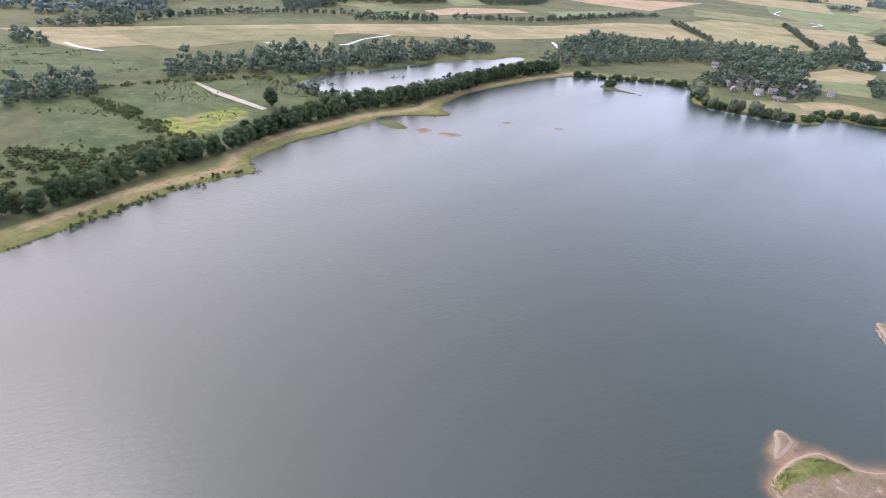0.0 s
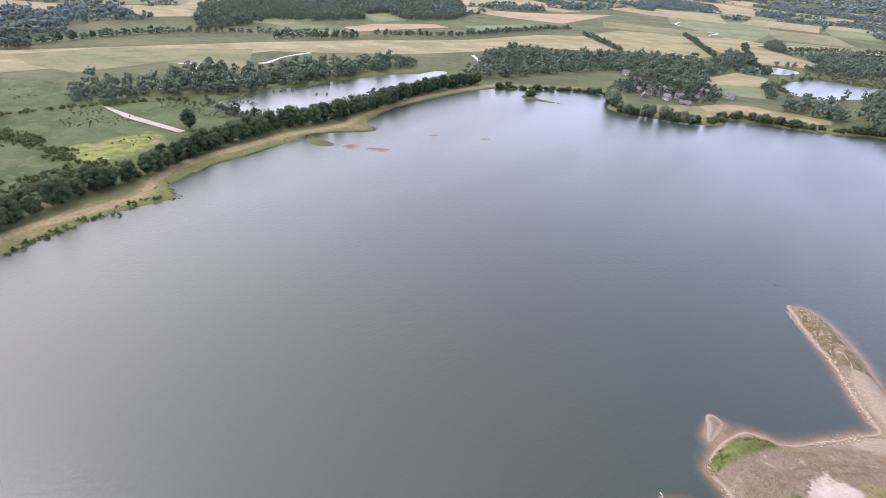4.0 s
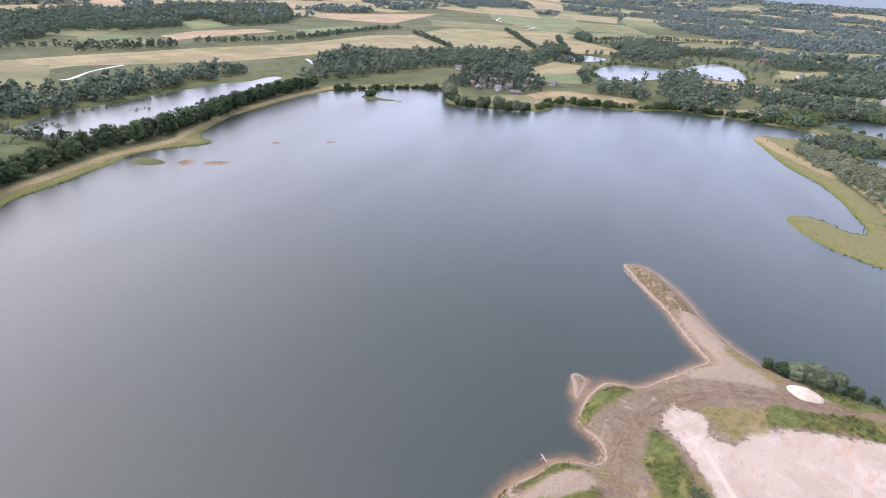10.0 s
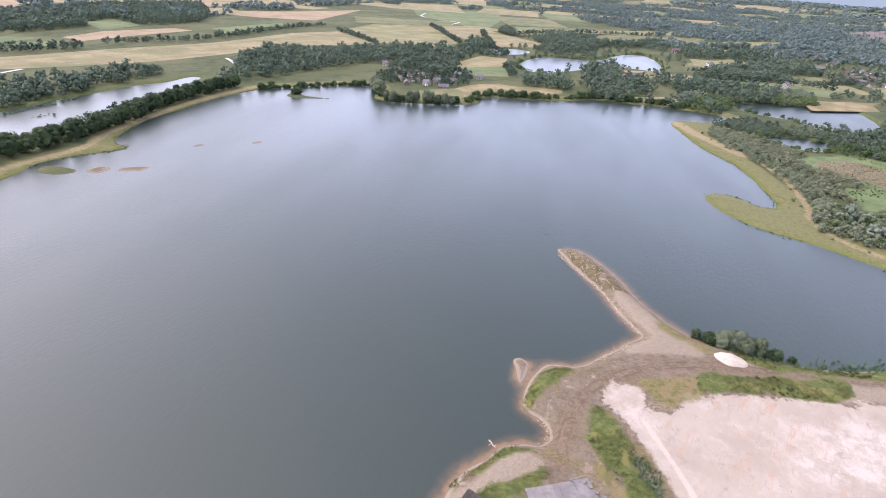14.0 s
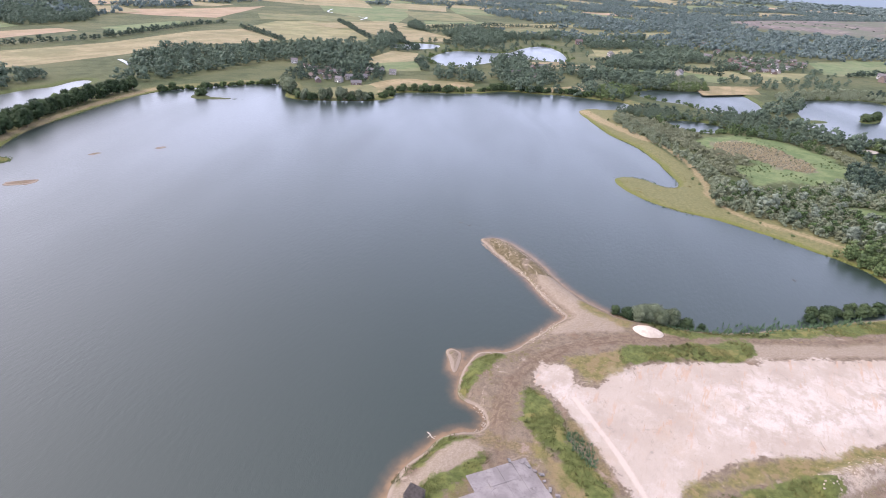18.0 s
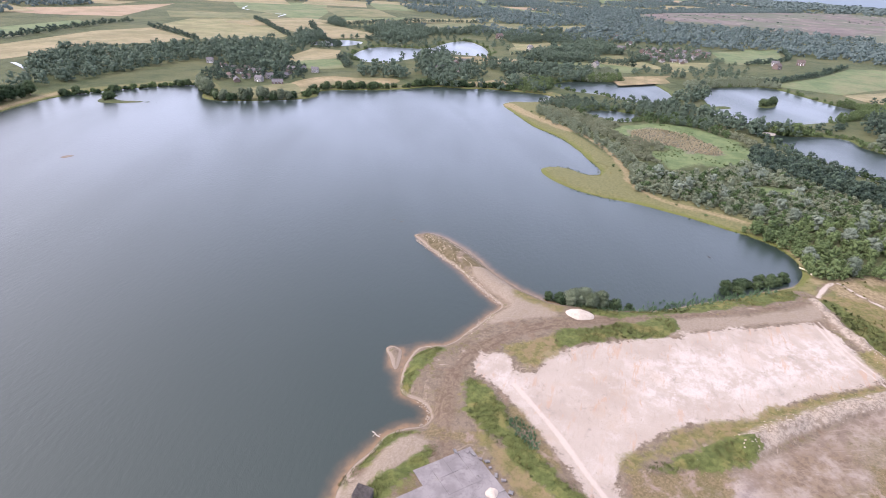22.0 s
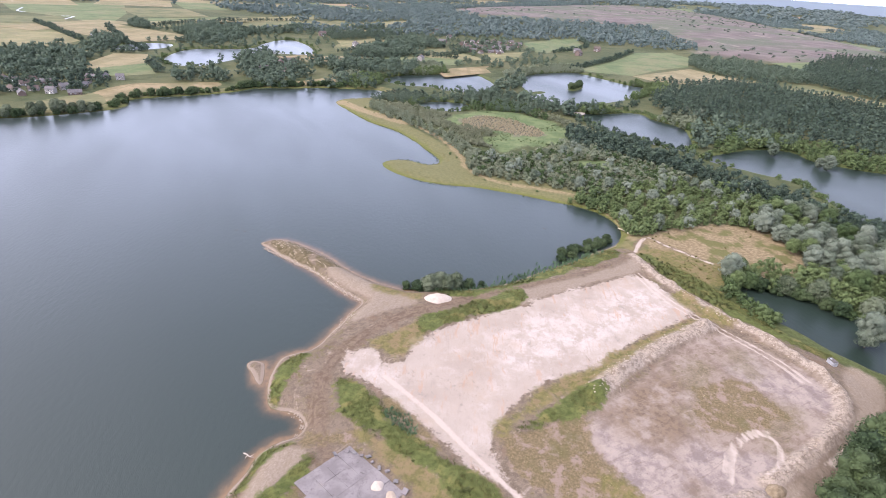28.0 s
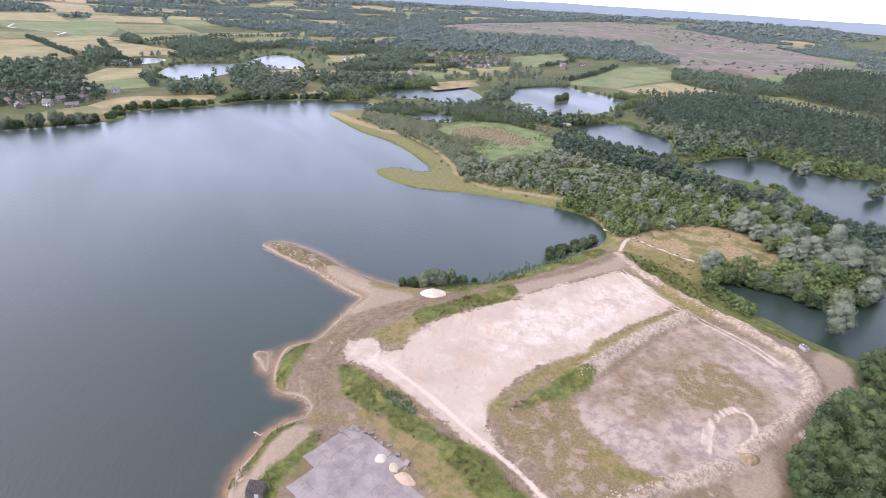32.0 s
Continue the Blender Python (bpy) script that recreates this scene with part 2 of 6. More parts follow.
LAKE_SOUTH = [(226, 34), (214, 39), (197, 46), (184, 52), (172, 57), (163, 63), (157, 69), (148, 79), (142.5, 86), (141.9, 91), (141.3, 97.2), (141.6, 105.7), (143.3, 114), (146.6, 123.5), (148.1, 131),
              (148.8, 138), (149.3, 145), (148, 150), (145.4, 152.6), (141.3, 154.1), (139.4, 147), (137.5, 139), (136, 127.6), (134.6, 120.7), (131.9, 112.4), (129.9, 106), (128.6, 100), (127.6, 95.2)]
LAKE_NEAR = [(121.2, 94.2), (114.2, 92.9), (108.7, 92.4), (102.6, 91.4), (98.1, 91.8), (95.5, 93.6), (91.3, 95.8), (87, 94.5), (82.4, 92), (78.4, 88.5), (75.2, 85), (75, 82), (76.2, 79), (76.2, 76), (74.5, 73), (71, 72.3),
             (67, 74.5), (62, 75.5), (56, 74), (50, 73), (42, 68), (32, 56), (22, 20), (15, -60), (-20, -130), (-130, -120), (-185, -50)]
LAKE = spline(LAKE_NORTH + LAKE_EAST + LAKE_PENINSULA + LAKE_SOUTH + LAKE_NEAR)
WATERS = [spline(w) for w in (
    [(-118, 388), (-100, 430), (-85, 440), (-65, 460), (-40, 485), (-10, 510), (10, 525), (25, 530), (45, 550), (50, 545), (30, 515), (2, 475), (-22, 435), (-38, 410), (-55, 388), (-75, 374), (-95, 375), (-112, 380)],
    [(410, 565), (445, 600), (490, 625), (520, 615), (540, 595), (570, 595), (605, 615), (650, 635), (675, 630), (645, 575), (590, 515), (570, 515), (556, 535), (535, 550), (495, 540), (440, 525), (420, 520), (405, 535)],
    [(430, 690), (480, 710), (505, 685), (480, 660), (440, 660)],
    [(495, 335), (530, 335), (550, 320), (595, 300), (600, 285), (565, 250), (535, 230), (500, 228), (490, 245), (495, 280), (485, 305)],
    [(600, 225), (645, 235), (685, 220), (715, 200), (695, 165), (670, 125), (660, 100), (595, 105), (550, 120), (515, 130), (497, 150), (505, 175), (545, 195)],
    [(475, 125), (485, 110), (515, 85), (500, 70), (485, 45), (460, 35), (420, 30), (415, 35), (420, 55), (425, 75), (445, 100)],
    [(405, 10), (445, -10), (460, -35), (445, -45), (440, -65), (440, -85), (450, -130), (420, -190), (330, -150), (315, -90), (332, -68), (355, -55), (380, -45), (390, -20), (395, 0)],
    [(218, -18), (216, -27), (216, -38), (210, -47), (212, -56), (222, -62), (240, -72), (275, -110), (240, -140), (200, -90), (187, -66), (184, -57), (186, -51), (189, -44), (195, -36), (200, -27), (208, -20)],
    [(415, 245), (435, 235), (440, 215), (420, 210), (400, 225)],
)]
RIVER = [[(-322, 449), (-316, 445), (-305, 438), (-294, 434), (-280, 431)], [(-182, 513), (-172, 514), (-164, 500), (-160, 473), (-160, 461)], [(-119, 533), (-112, 541), (-105, 568), (-94, 588), (-82, 604)],
         [(91, 649), (93, 626), (94, 608)], [(184, 677), (190, 665)], [(374, 701), (400, 719)], [(459, 772), (480, 806), (498, 843), (482, 830)], [(547, 994), (572, 1030), (610, 1070), (600, 1090)], [(587, 1173), (592, 1210), (634, 1274)]]
ISLANDS = [spline(w) for w in (
    [(-49, 321), (-43, 325), (-32, 315), (-35, 310), (-44, 313)], [(-27, 313), (-20, 317), (-18, 311), (-24, 307)], [(-14, 312), (-1, 310), (-3, 305), (-12, 307)],
    [(24, 342), (30, 343), (30, 340.5), (25, 339)], [(57, 339), (62, 340), (62, 337.5), (57, 336.5)],
    [(108, 459), (113, 471), (120, 470), (122, 458), (132, 449), (142, 440), (130, 446), (119, 450)],
    [(83.6, 101.5), (85.8, 101.5), (86.6, 98.5), (84.5, 96), (80, 92.6), (80, 94), (82, 98)],
    [(595, 171), (620, 171), (630, 168), (620, 162), (597, 160), (588, 165)], [(540, 195), (555, 190), (558, 181), (540, 185), (530, 190)])]

# ---- plan: worked-out pit beside the lake ----
PIT_WHITE = spline([(92.4, 77), (99.3, 80.6), (105.1, 76.2), (105.4, 72.5), (103.6, 68.8), (105, 66), (108, 65.4), (113.5, 67), (120.1, 66.5), (127.7, 63.5), (137.3, 57.8), (151.4, 48.1), (161.2, 44.3),
                    (174.7, 35.6), (186.9, 28), (196.8, 20.3), (193.2, 12), (187.9, 4), (182.3, -2.6), (174.2, -0.8), (165.7, 3.5), (156.9, 9.4), (147, 12.7), (133.7, 16.6), (126.3, 23.1), (114.5, 29.4), (106.2, 31.2),
                    (99.4, 33.3), (94.3, 33.4), (89.8, 29.2), (85.1, 24.3), (80.6, 17), (74.5, 6), (72, 7.5), (77.5, 16.5), (81.2, 22.6), (82.3, 28.9), (81.6, 32.7), (83.4, 36.6), (86.5, 42.9), (89, 52.8), (91.3, 59.6), (92.4, 69.6)])
PIT_GREY = spline([(165, -4), (173, -13), (171, -25), (165, -36), (157, -42), (148, -44), (127, -37), (115, -30), (105, -28), (92, -10), (89, -1), (98, 8), (107, 13), (116, 13), (131, 7), (147, 2)])
COMPOUND = spline([(66, 80), (72, 92), (82, 98), (100, 98), (123, 99), (126, 112), (132, 142), (139, 159), (152, 157), (154, 140), (149, 112), (147, 92), (160, 70), (186, 48), (222, 30), (205, 6), (190, -20), (178, -45), (160, -56), (125, -46), (95, -40), (60, -30), (40, 10), (44, 60), (52, 76)])
GRASS = [spline(w) for w in (
    [(90.5, 76), (93, 70.1), (91.1, 64.6), (88.2, 59.4), (85.4, 54.1), (83.5, 47.1), (82.4, 39.4), (81.8, 31.5), (80.3, 26.5), (77.5, 19.7), (72, 12.8), (66, 19), (69.5, 24.5), (72.8, 29.4), (75.4, 38.6), (77, 46.5), (78.6, 53.1), (78.6, 59.9), (80.4, 66.4), (85, 72.1)],
    [(125.1, 72.6), (131.3, 69.7), (139.9, 65.5), (150.9, 59.8), (162.2, 52.7), (153.3, 48.8), (141.8, 55.7), (130, 62.5), (120.7, 66.8)],
    [(146, 79), (154, 66), (164, 61), (181, 52), (197, 44), (218, 34), (212, 29), (192, 39), (178, 48), (164, 56), (153, 62), (145, 70)],
    [(73.6, 83.8), (78, 87.8), (83.4, 91.2), (88, 93.2), (92.7, 92.1), (95.9, 91), (94.5, 89.4), (89.3, 88.1), (84.5, 87.4), (79.1, 85), (75, 81.5)],
    [(219, 23), (219, 14), (210, -3), (196, -19), (186, -33), (181, -44), (177, -41), (183, -27), (191, -9), (206, 11)],
    [(98.7, 28.2), (111.1, 23.2), (122.2, 18.5), (127.2, 14.1), (122.3, 12.1), (112.9, 15.9), (107.4, 20.4), (100, 24.1)],
    [(39.7, 73.5), (45.8, 72.4), (50.8, 72), (55.6, 73), (58.9, 74.4), (62.9, 75), (66, 73.4), (69.2, 70.4), (68.2, 68.6), (63.4, 71.9), (59.8, 72), (55.4, 70.9), (50.8, 70), (45.1, 70.6), (40.6, 72)],
    [(42, 62), (46, 63.8), (49.7, 65.9), (53.6, 65.6), (58.5, 64.6), (63.2, 64.6), (67, 65), (67.4, 62.8), (64.2, 62.2), (59.5, 63), (54.8, 62.6), (50.7, 61.4), (46, 59)])]
RANK = [spline(w) for w in (
    [(219, 24), (230, 18), (231, 2), (226, -10), (214, -12), (206, -4), (213, 8)],
    [(84, 72), (82.1, 68), (76.6, 58.4), (72.2, 47.4), (67, 36.7), (62, 26), (60, 20), (70, 12), (76, 20), (78.3, 37.2), (79.6, 49.2), (80.1, 59.8)],
    [(108.8, 78.1), (116.2, 75.6), (126.5, 72.4), (122.7, 65.8), (115.4, 66.9), (109, 66.2), (105, 67), (105.5, 70), (107, 73.5)],
    [(97.4, 32.4), (106.6, 30.9), (114.9, 29.1), (126.3, 23.5), (135.2, 17.4), (147, 13.1), (165.7, 3.9), (176.6, -2.4), (175, -4.4), (157.5, 4), (140, 11), (128.5, 16.4), (119.3, 20.3), (111.1, 24.2), (100.5, 27.9), (95.2, 29.9)],
    [(138, 98), (139, 90), (141, 80), (136, 78), (135, 85), (134, 93)],
    [(96.5, 7.1), (94.9, 0.1), (93.5, -7.8), (90.8, -8.8), (88.8, -3.7), (90.8, 3)],
    [(184, 2), (190, 6), (193, 1), (186, -8), (181, -14), (178, -11), (180, -5)])]
TRACKS = [([(66, 55), (69.5, 62), (74, 68), (78.3, 72), (83.5, 76), (89.5, 79.5), (98.5, 81.7), (108.3, 81.9), (119, 79.9), (128.5, 76.4), (137, 71.9), (145, 66)], 4.2), ([(143, 67), (162, 54.5), (184, 40.5), (200, 31), (211, 25)], 2.2),
          ([(199.5, 19.8), (187.2, 8.9), (179.6, -2), (174.8, -11.8), (170.3, -20.8), (165.5, -29.1), (159.7, -35.2), (151.5, -37.2)], 3.4), ([(221.1, 24.6), (234.4, 24.7), (239.4, 22.1), (235.5, 14.5), (231.6, 4.4), (228.2, -4.7)], 2.6)]
BERMS = [([(175, -7.5), (160.4, 0.9), (146.6, 7.2), (132.7, 12.6), (123.6, 14.6)], 5.4, 2.4), ([(215.9, 24), (203.2, 14.4), (195.2, 3.9), (187.9, -6), (182.2, -14.9), (177.4, -24), (173, -31), (168, -37.4), (162, -41.6), (153.6, -43.4), (142, -40.6), (130, -35.5), (119.9, -30.1), (113, -26.2)], 3.8, 2.2),
         ([(107.7, -24.6), (103.9, -20.6), (99.2, -16.7), (93.4, -11.4), (86.9, -6.4), (82, -2)], 3.8, 2.2)]
WEEDS = [spline(w) for w in (
    [(94.4, 31.2), (102.1, 24.8), (111.7, 15.6), (107.4, 12.1), (99.8, 5.2), (95.3, -1.2), (93.5, -7.8), (89, -10), (83, -4), (75, 5), (77.8, 9), (82.8, 16.5), (87.6, 25.3)],
    [(88.5, 59.6), (91.3, 59.6), (89, 50.3), (86.2, 44.6), (83, 36.6), (81.5, 31.1), (81, 25.2), (77.9, 18.2), (74, 13), (71.8, 13.5), (76.2, 21.2), (79.4, 30.4), (82.4, 39.4), (84, 48.3)],
    [(182, -6), (184, -13), (180, -17), (176, -11)], [(123, -10), (140, -8), (150, -18), (140, -30), (128, -22)], [(66, 69), (72, 71), (75, 66), (80, 60), (77, 57), (70, 62)])]
PALE = [([(98, 66), (93, 50), (87, 36), (83, 26), (77.5, 14), (71, 4)], 1.3), ([(109, -19), (115.3, -18.6), (122.4, -19.8), (127.8, -22.6), (129.8, -25.9), (127.5, -28.2), (122.5, -28.6), (117.1, -27.1), (114.3, -25)], 0.9), ([(109.5, -17.6), (116, -17.2), (123.4, -18.6), (129.2, -21.8), (131.4, -25.9)], 0.6),
        ([(127, -38), (140, -45)], 0.8), ([(127.5, -39.5), (140, -46.5)], 0.8), ([(221.1, 24.6), (234.4, 24.7), (239.4, 22.1), (235.5, 14.5), (231.6, 4.4), (228.2, -4.7)], 1.5),
        ([(200.3, 19.4), (188, 8.5), (180.4, -2.3), (175.6, -12.1), (171.1, -21.1), (166.3, -29.5), (160, -36)], 0.7), ([(198.2, 20.4), (186, 9.6), (178.3, -1.5), (173.5, -11.4), (169, -20.4), (164.2, -28.6), (158.6, -34.2)], 0.7)]
SLAB = spline([(40, 22), (38, 45), (45, 58), (52, 61.5), (59, 62), (66, 61), (70, 60), (72, 57), (71.5, 51), (71, 45), (67, 37), (61, 26), (54, 16)])
PENINSULA = spline([(225, 185), (255, 190), (300, 215), (360, 300), (400, 315), (412, 295), (380, 270), (312, 165), (296, 140), (282, 100), (280, 60), (262, 30), (235, 28), (228, 60), (230, 150)])
PATHS = [([(369, 294), (361, 270), (352, 242), (343, 206), (322, 171), (295, 144), (277, 130), (267, 108), (270, 87), (272, 66), (261, 47), (248, 35), (234, 28)], 3.4),
         ([(374, 297), (362, 272), (353, 246), (346, 218)], 9.0),
         ([(-150, 165), (-136, 192), (-121, 212), (-106, 229), (-107, 246), (-104, 262), (-94, 282), (-78, 302), (-58, 328), (-30, 350), (-24, 365), (-10, 392), (20, 432), (60, 474), (100, 503)], 5.0)]
SPIT_TIP = [spline(w) for w in ([(142, 150), (146.5, 148.5), (147.6, 142.5), (145.6, 131), (139.5, 128), (136.5, 121), (134.8, 122.5), (136.4, 132), (139.2, 143)], [(144.5, 126), (142.3, 116), (139.5, 116), (137, 121), (140, 126)])]
BARE = [spline(w) for w in ([(161.2, 51.9), (173.8, 44.2), (185.2, 36.5), (199.5, 28.8), (212.8, 23.6), (206.3, 18.8), (198.2, 21.7), (187.9, 28.3), (175.6, 35.9), (161.2, 44.3), (152.9, 48)],
    [(40, 73), (44.9, 70.4), (50.6, 69.7), (55.2, 70.6), (59.6, 71.8), (63.4, 71.9), (68, 68), (68, 66.1), (64.8, 64.9), (60.5, 65), (56.3, 65.4), (51.5, 65.8), (48.6, 65.3), (44, 66.2), (38, 67)],
    [(109, -24.7), (115, -29.5), (122.9, -36.8), (139.1, -46), (157, -52.9), (172, -55), (178.6, -48.3), (167.5, -44.5), (152.9, -46.3), (130, -39), (117, -33), (104, -34), (98, -26), (104, -23)],
    [(136, 117), (141, 116), (141, 111), (139.6, 103), (137.5, 96.5), (136, 90), (138.2, 84.6), (138.4, 80.2), (134.9, 77.8), (130.9, 79.5), (124.3, 83.5), (119.5, 86), (115.2, 88), (115.5, 90.5), (122, 92), (129, 93), (130.5, 101), (132, 108.2)])]
BROAD = [spline(w) for w in ([(118, 41), (131, 47), (149, 41), (168, 31), (184, 21), (187, 11), (176, 6), (160, 14), (141, 22), (124, 31)], [(97, 76), (103, 73), (99, 66), (94, 66)])]
PIT_OLIVE = [spline(w) for w in ([(138, -20), (145, -26.5), (146, -33.5), (133, -32), (127.5, -27), (132, -23)], [(152, -5), (150, -11.5), (128, -12.3), (127, -7)], [(160, -12), (166, -16), (160, -24), (154, -20)])]
MOSS = [spline(w) for w in ([(176, -1.6), (173, -3), (157, 3.8), (146, 10.3), (132, 13.8), (122, 20.7), (110.6, 28), (113, 29), (123.7, 23), (132, 17.5), (146.5, 12.6), (164, 5.4)], [(87, 48), (90, 54), (92, 60), (90, 62), (87, 56), (83, 40), (81, 34)])]
PIT_UMBER = spline([(119, 10.5), (129, 7), (140, 0), (139, -6), (120, -8), (111.5, -5), (111, 3)])
PIT_ASH = [spline(w) for w in ([(107.6, 12.8), (111.3, 8.7), (110, -3.8), (108, -9.2), (103.4, -12), (92.6, -7.8), (93, -3), (99, 5.8), (101, 9)], [(155, -14.4), (165.5, -20), (160, -26.5), (162, -35.5), (153.5, -40.7), (147.8, -40), (145.4, -32), (149.7, -21)], [(104, -12), (110, -6), (118, -12), (122, -30), (113, -28), (104, -24)])]
FEN = [spline(w) for w in ([(375, 200), (402, 199), (429, 186), (436, 163), (425, 130), (399, 107), (373, 101), (356, 110), (345, 122), (325, 126), (327, 135), (340, 152), (360, 150), (370, 174), (364, 186)], [(326, 87), (340, 79), (349, 58), (329, 64), (318, 78)],
                           [(-166, 209), (-235, 290), (-255, 300), (-232, 318), (-205, 345), (-180, 368), (-148, 389), (-125, 381), (-97, 347), (-109, 312), (-121, 263), (-142, 224)], [(-360, 431), (-331, 453), (-305, 434), (-248, 426), (-225, 410), (-210, 385), (-265, 365), (-298, 348)])]
FEN_REED = spline([(384, 189), (408, 182), (412, 160), (402, 140), (394, 127), (378, 121), (368, 134), (369, 157), (356, 172)])
LIME = spline([(-166, 283), (-154, 297), (-134, 320), (-122, 306), (-126, 291), (-134, 272), (-138, 263), (-153, 267)])
BROWN = spline([(235.6, 23), (249.2, 16), (263.6, 5.7), (273, -3.7), (276.7, -18.8), (271.2, -28.7), (253.4, -35.4), (238, -36), (226, -26), (229.2, -20), (230.3, -11.7), (231.1, 2), (230.1, 13.6)])
HEATH = spline([(1660, 900), (2300, 950), (3360, 700), (2880, 180), (1900, -140), (1285, -260), (1070, -215), (1080, -135), (1080, -60), (1080, 25), (1100, 100), (1280, 135), (1700, 330), (1600, 640)])


# ---- the ground: one sheet to the horizon ----
def graded(parts):
    """Grid lines from stretches of (end, step); the last stretch grows towards its end."""
    out = [parts[0]]
    for end, first, last in parts[1:]:
        p, s, a = out[-1], first, out[-1]
        while p < end - first * 0.6:
            s = first + (last - first) * (p - a) / (end - a)
            p += s
            out.append(p)
        out[-1] = end
    return np.array(out)


gx = graded([-4900.0, (-500, 220, 30), (-250, 14, 6), (30, 3.5, 3.5), (60, 3, 1.2), (200, 1.1, 1.1), (225, 1.5, 1.5), (300, 2, 3), (680, 3.5, 5), (1200, 7, 20), (4900, 24, 200)])
gy = graded([-4900.0, (-220, 220, 12), (-62, 8, 2), (100, 1.1, 1.1), (160, 1.5, 1.5), (520, 3, 3.5), (760, 4, 8), (1300, 10, 22), (4900, 26, 200)])
X, Y = np.meshgrid(gx, gy)
x, y = X.ravel(), Y.ravel()
wobble = 0.8 * value_noise(x, y, 9.0, 1) + 1.6 * value_noise(x, y, 31.0, 2)
lake_d = signed(LAKE, x, y)
water_d = lake_d.copy()
for w in WATERS:
    water_d = np.maximum(water_d, signed(w, x, y) + 3.0)
fade = np.clip(np.abs(x - 120) / 120, 0.25, 1)        # the pit's own banks are crisper
water_d = water_d + wobble * 0.8 * fade
for w in ISLANDS:
    water_d = np.minimum(water_d, -signed(w, x, y) + 0.25 * wobble)
land = -water_d
sd = {}
sd["land"] = land
sd["shore"] = -lake_d
sd["white"], sd["grey"], sd["pit"] = signed(PIT_WHITE, x, y), signed(PIT_GREY, x, y), signed(COMPOUND, x, y)
sd["grass"] = np.max([signed(g, x, y) for g in GRASS], 0)
sd["rank"], sd["broad"] = np.max([signed(g, x, y) for g in RANK], 0), np.max([signed(g, x, y) for g in BROAD], 0)
sd["track"] = np.max([band(p, w, x, y) for p, w in TRACKS], 0)
sd["berm"] = np.max([band(p, w, x, y) for p, w, t in BERMS], 0)
sd["weed"] = np.max([signed(g, x, y) for g in WEEDS], 0)
sd["pale"] = np.max([band(p, w, x, y) for p, w in PALE], 0)
for w in ISLANDS[1:5] + ISLANDS[6:7]:
    sd["pit"] = np.maximum(sd["pit"], signed(w, x, y) + 0.5)
sd["tip"], sd["bare"] = np.max([signed(g, x, y) for g in SPIT_TIP], 0), np.max([signed(g, x, y) for g in BARE], 0)
sd["olive"], sd["umber"], sd["ash"] = np.max([signed(g, x, y) for g in PIT_OLIVE], 0), signed(PIT_UMBER, x, y), np.max([signed(g, x, y) for g in PIT_ASH], 0)
sd["mead"] = np.max([signed(g, x, y) for g in FEN[:2]], 0)
sd["fen"], sd["fenreed"], sd["lime"] = np.max([signed(g, x, y) for g in FEN], 0), signed(FEN_REED, x, y), signed(LIME, x, y)
sd["moss"] = np.max([signed(g, x, y) for g in MOSS], 0)
sd["pen"] = signed(PENINSULA, x, y)
sd["path"] = np.max([band(p, w, x, y) for p, w in PATHS], 0)
slab_d = signed(SLAB, x, y)
sd["brown"], sd["heath"] = signed(BROWN, x, y), signed(HEATH, x, y)
h = np.where(land > 0, 1.2 * (1 - np.exp(-land * 0.35)), np.maximum(land * 0.22, -4.0))
dry_land = np.clip(land / 4, 0, 1)
h += dry_land * np.clip((sd["pit"] - 3) / 6, 0, 1) * 1.1
h += dry_land * (0.18 * value_noise(x, y, 14, 5) + 0.1 * value_noise(x, y, 4, 6)) * (np.hypot(x - 120, y - 30) < 260)
h += dry_land * np.clip((sd["grass"] + 1) / 5, 0, 1) * 0.5 * (sd["pit"] > 0)
for p, w, top in BERMS:
    b = band(p, w, x, y)
    h += top * np.clip((b + w * 0.25) / (w * 0.6), 0, 1) * (0.7 + 0.7 * value_noise(x, y, 3.2, 8, 3))
h = np.where(slab_d > -1.5, 2.1 + (h - 2.1) * np.clip(-slab_d / 1.5, 0, 1), h)
h += 9 * np.clip((sd["heath"] + 38) / 76, 0, 1) + 40 * np.clip((np.hypot(x, y) - 2600) / 2200, 0, 1) * (0.6 + 0.5 * value_noise(x, y, 1500, 9, 2))
nx, ny = len(gx), len(gy)
idx = np.arange(nx * ny).reshape(ny, nx)
quads = np.stack([idx[:-1, :-1], idx[:-1, 1:], idx[1:, 1:], idx[1:, :-1]], -1).reshape(-1, 4)


def mesh_of(name, verts, faces, mat, smooth=False):
    """A mesh from arrays of places and of faces that all have as many corners."""
    me = bpy.data.meshes.new(name)
    verts, faces = np.ascontiguousarray(verts, np.float32), np.ascontiguousarray(faces, np.int32)
    me.vertices.add(len(verts))
    me.vertices.foreach_set("co", verts.ravel())
    me.loops.add(faces.size)
    me.loops.foreach_set("vertex_index", faces.ravel())
    me.polygons.add(len(faces))
    me.polygons.foreach_set("loop_start", np.arange(0, faces.size, faces.shape[1], dtype=np.int32))
    if smooth:
        me.polygons.foreach_set("use_smooth", np.ones(len(faces), bool))
    me.update(calc_edges=True)
    if mat:
        me.materials.append(mat)
    return me


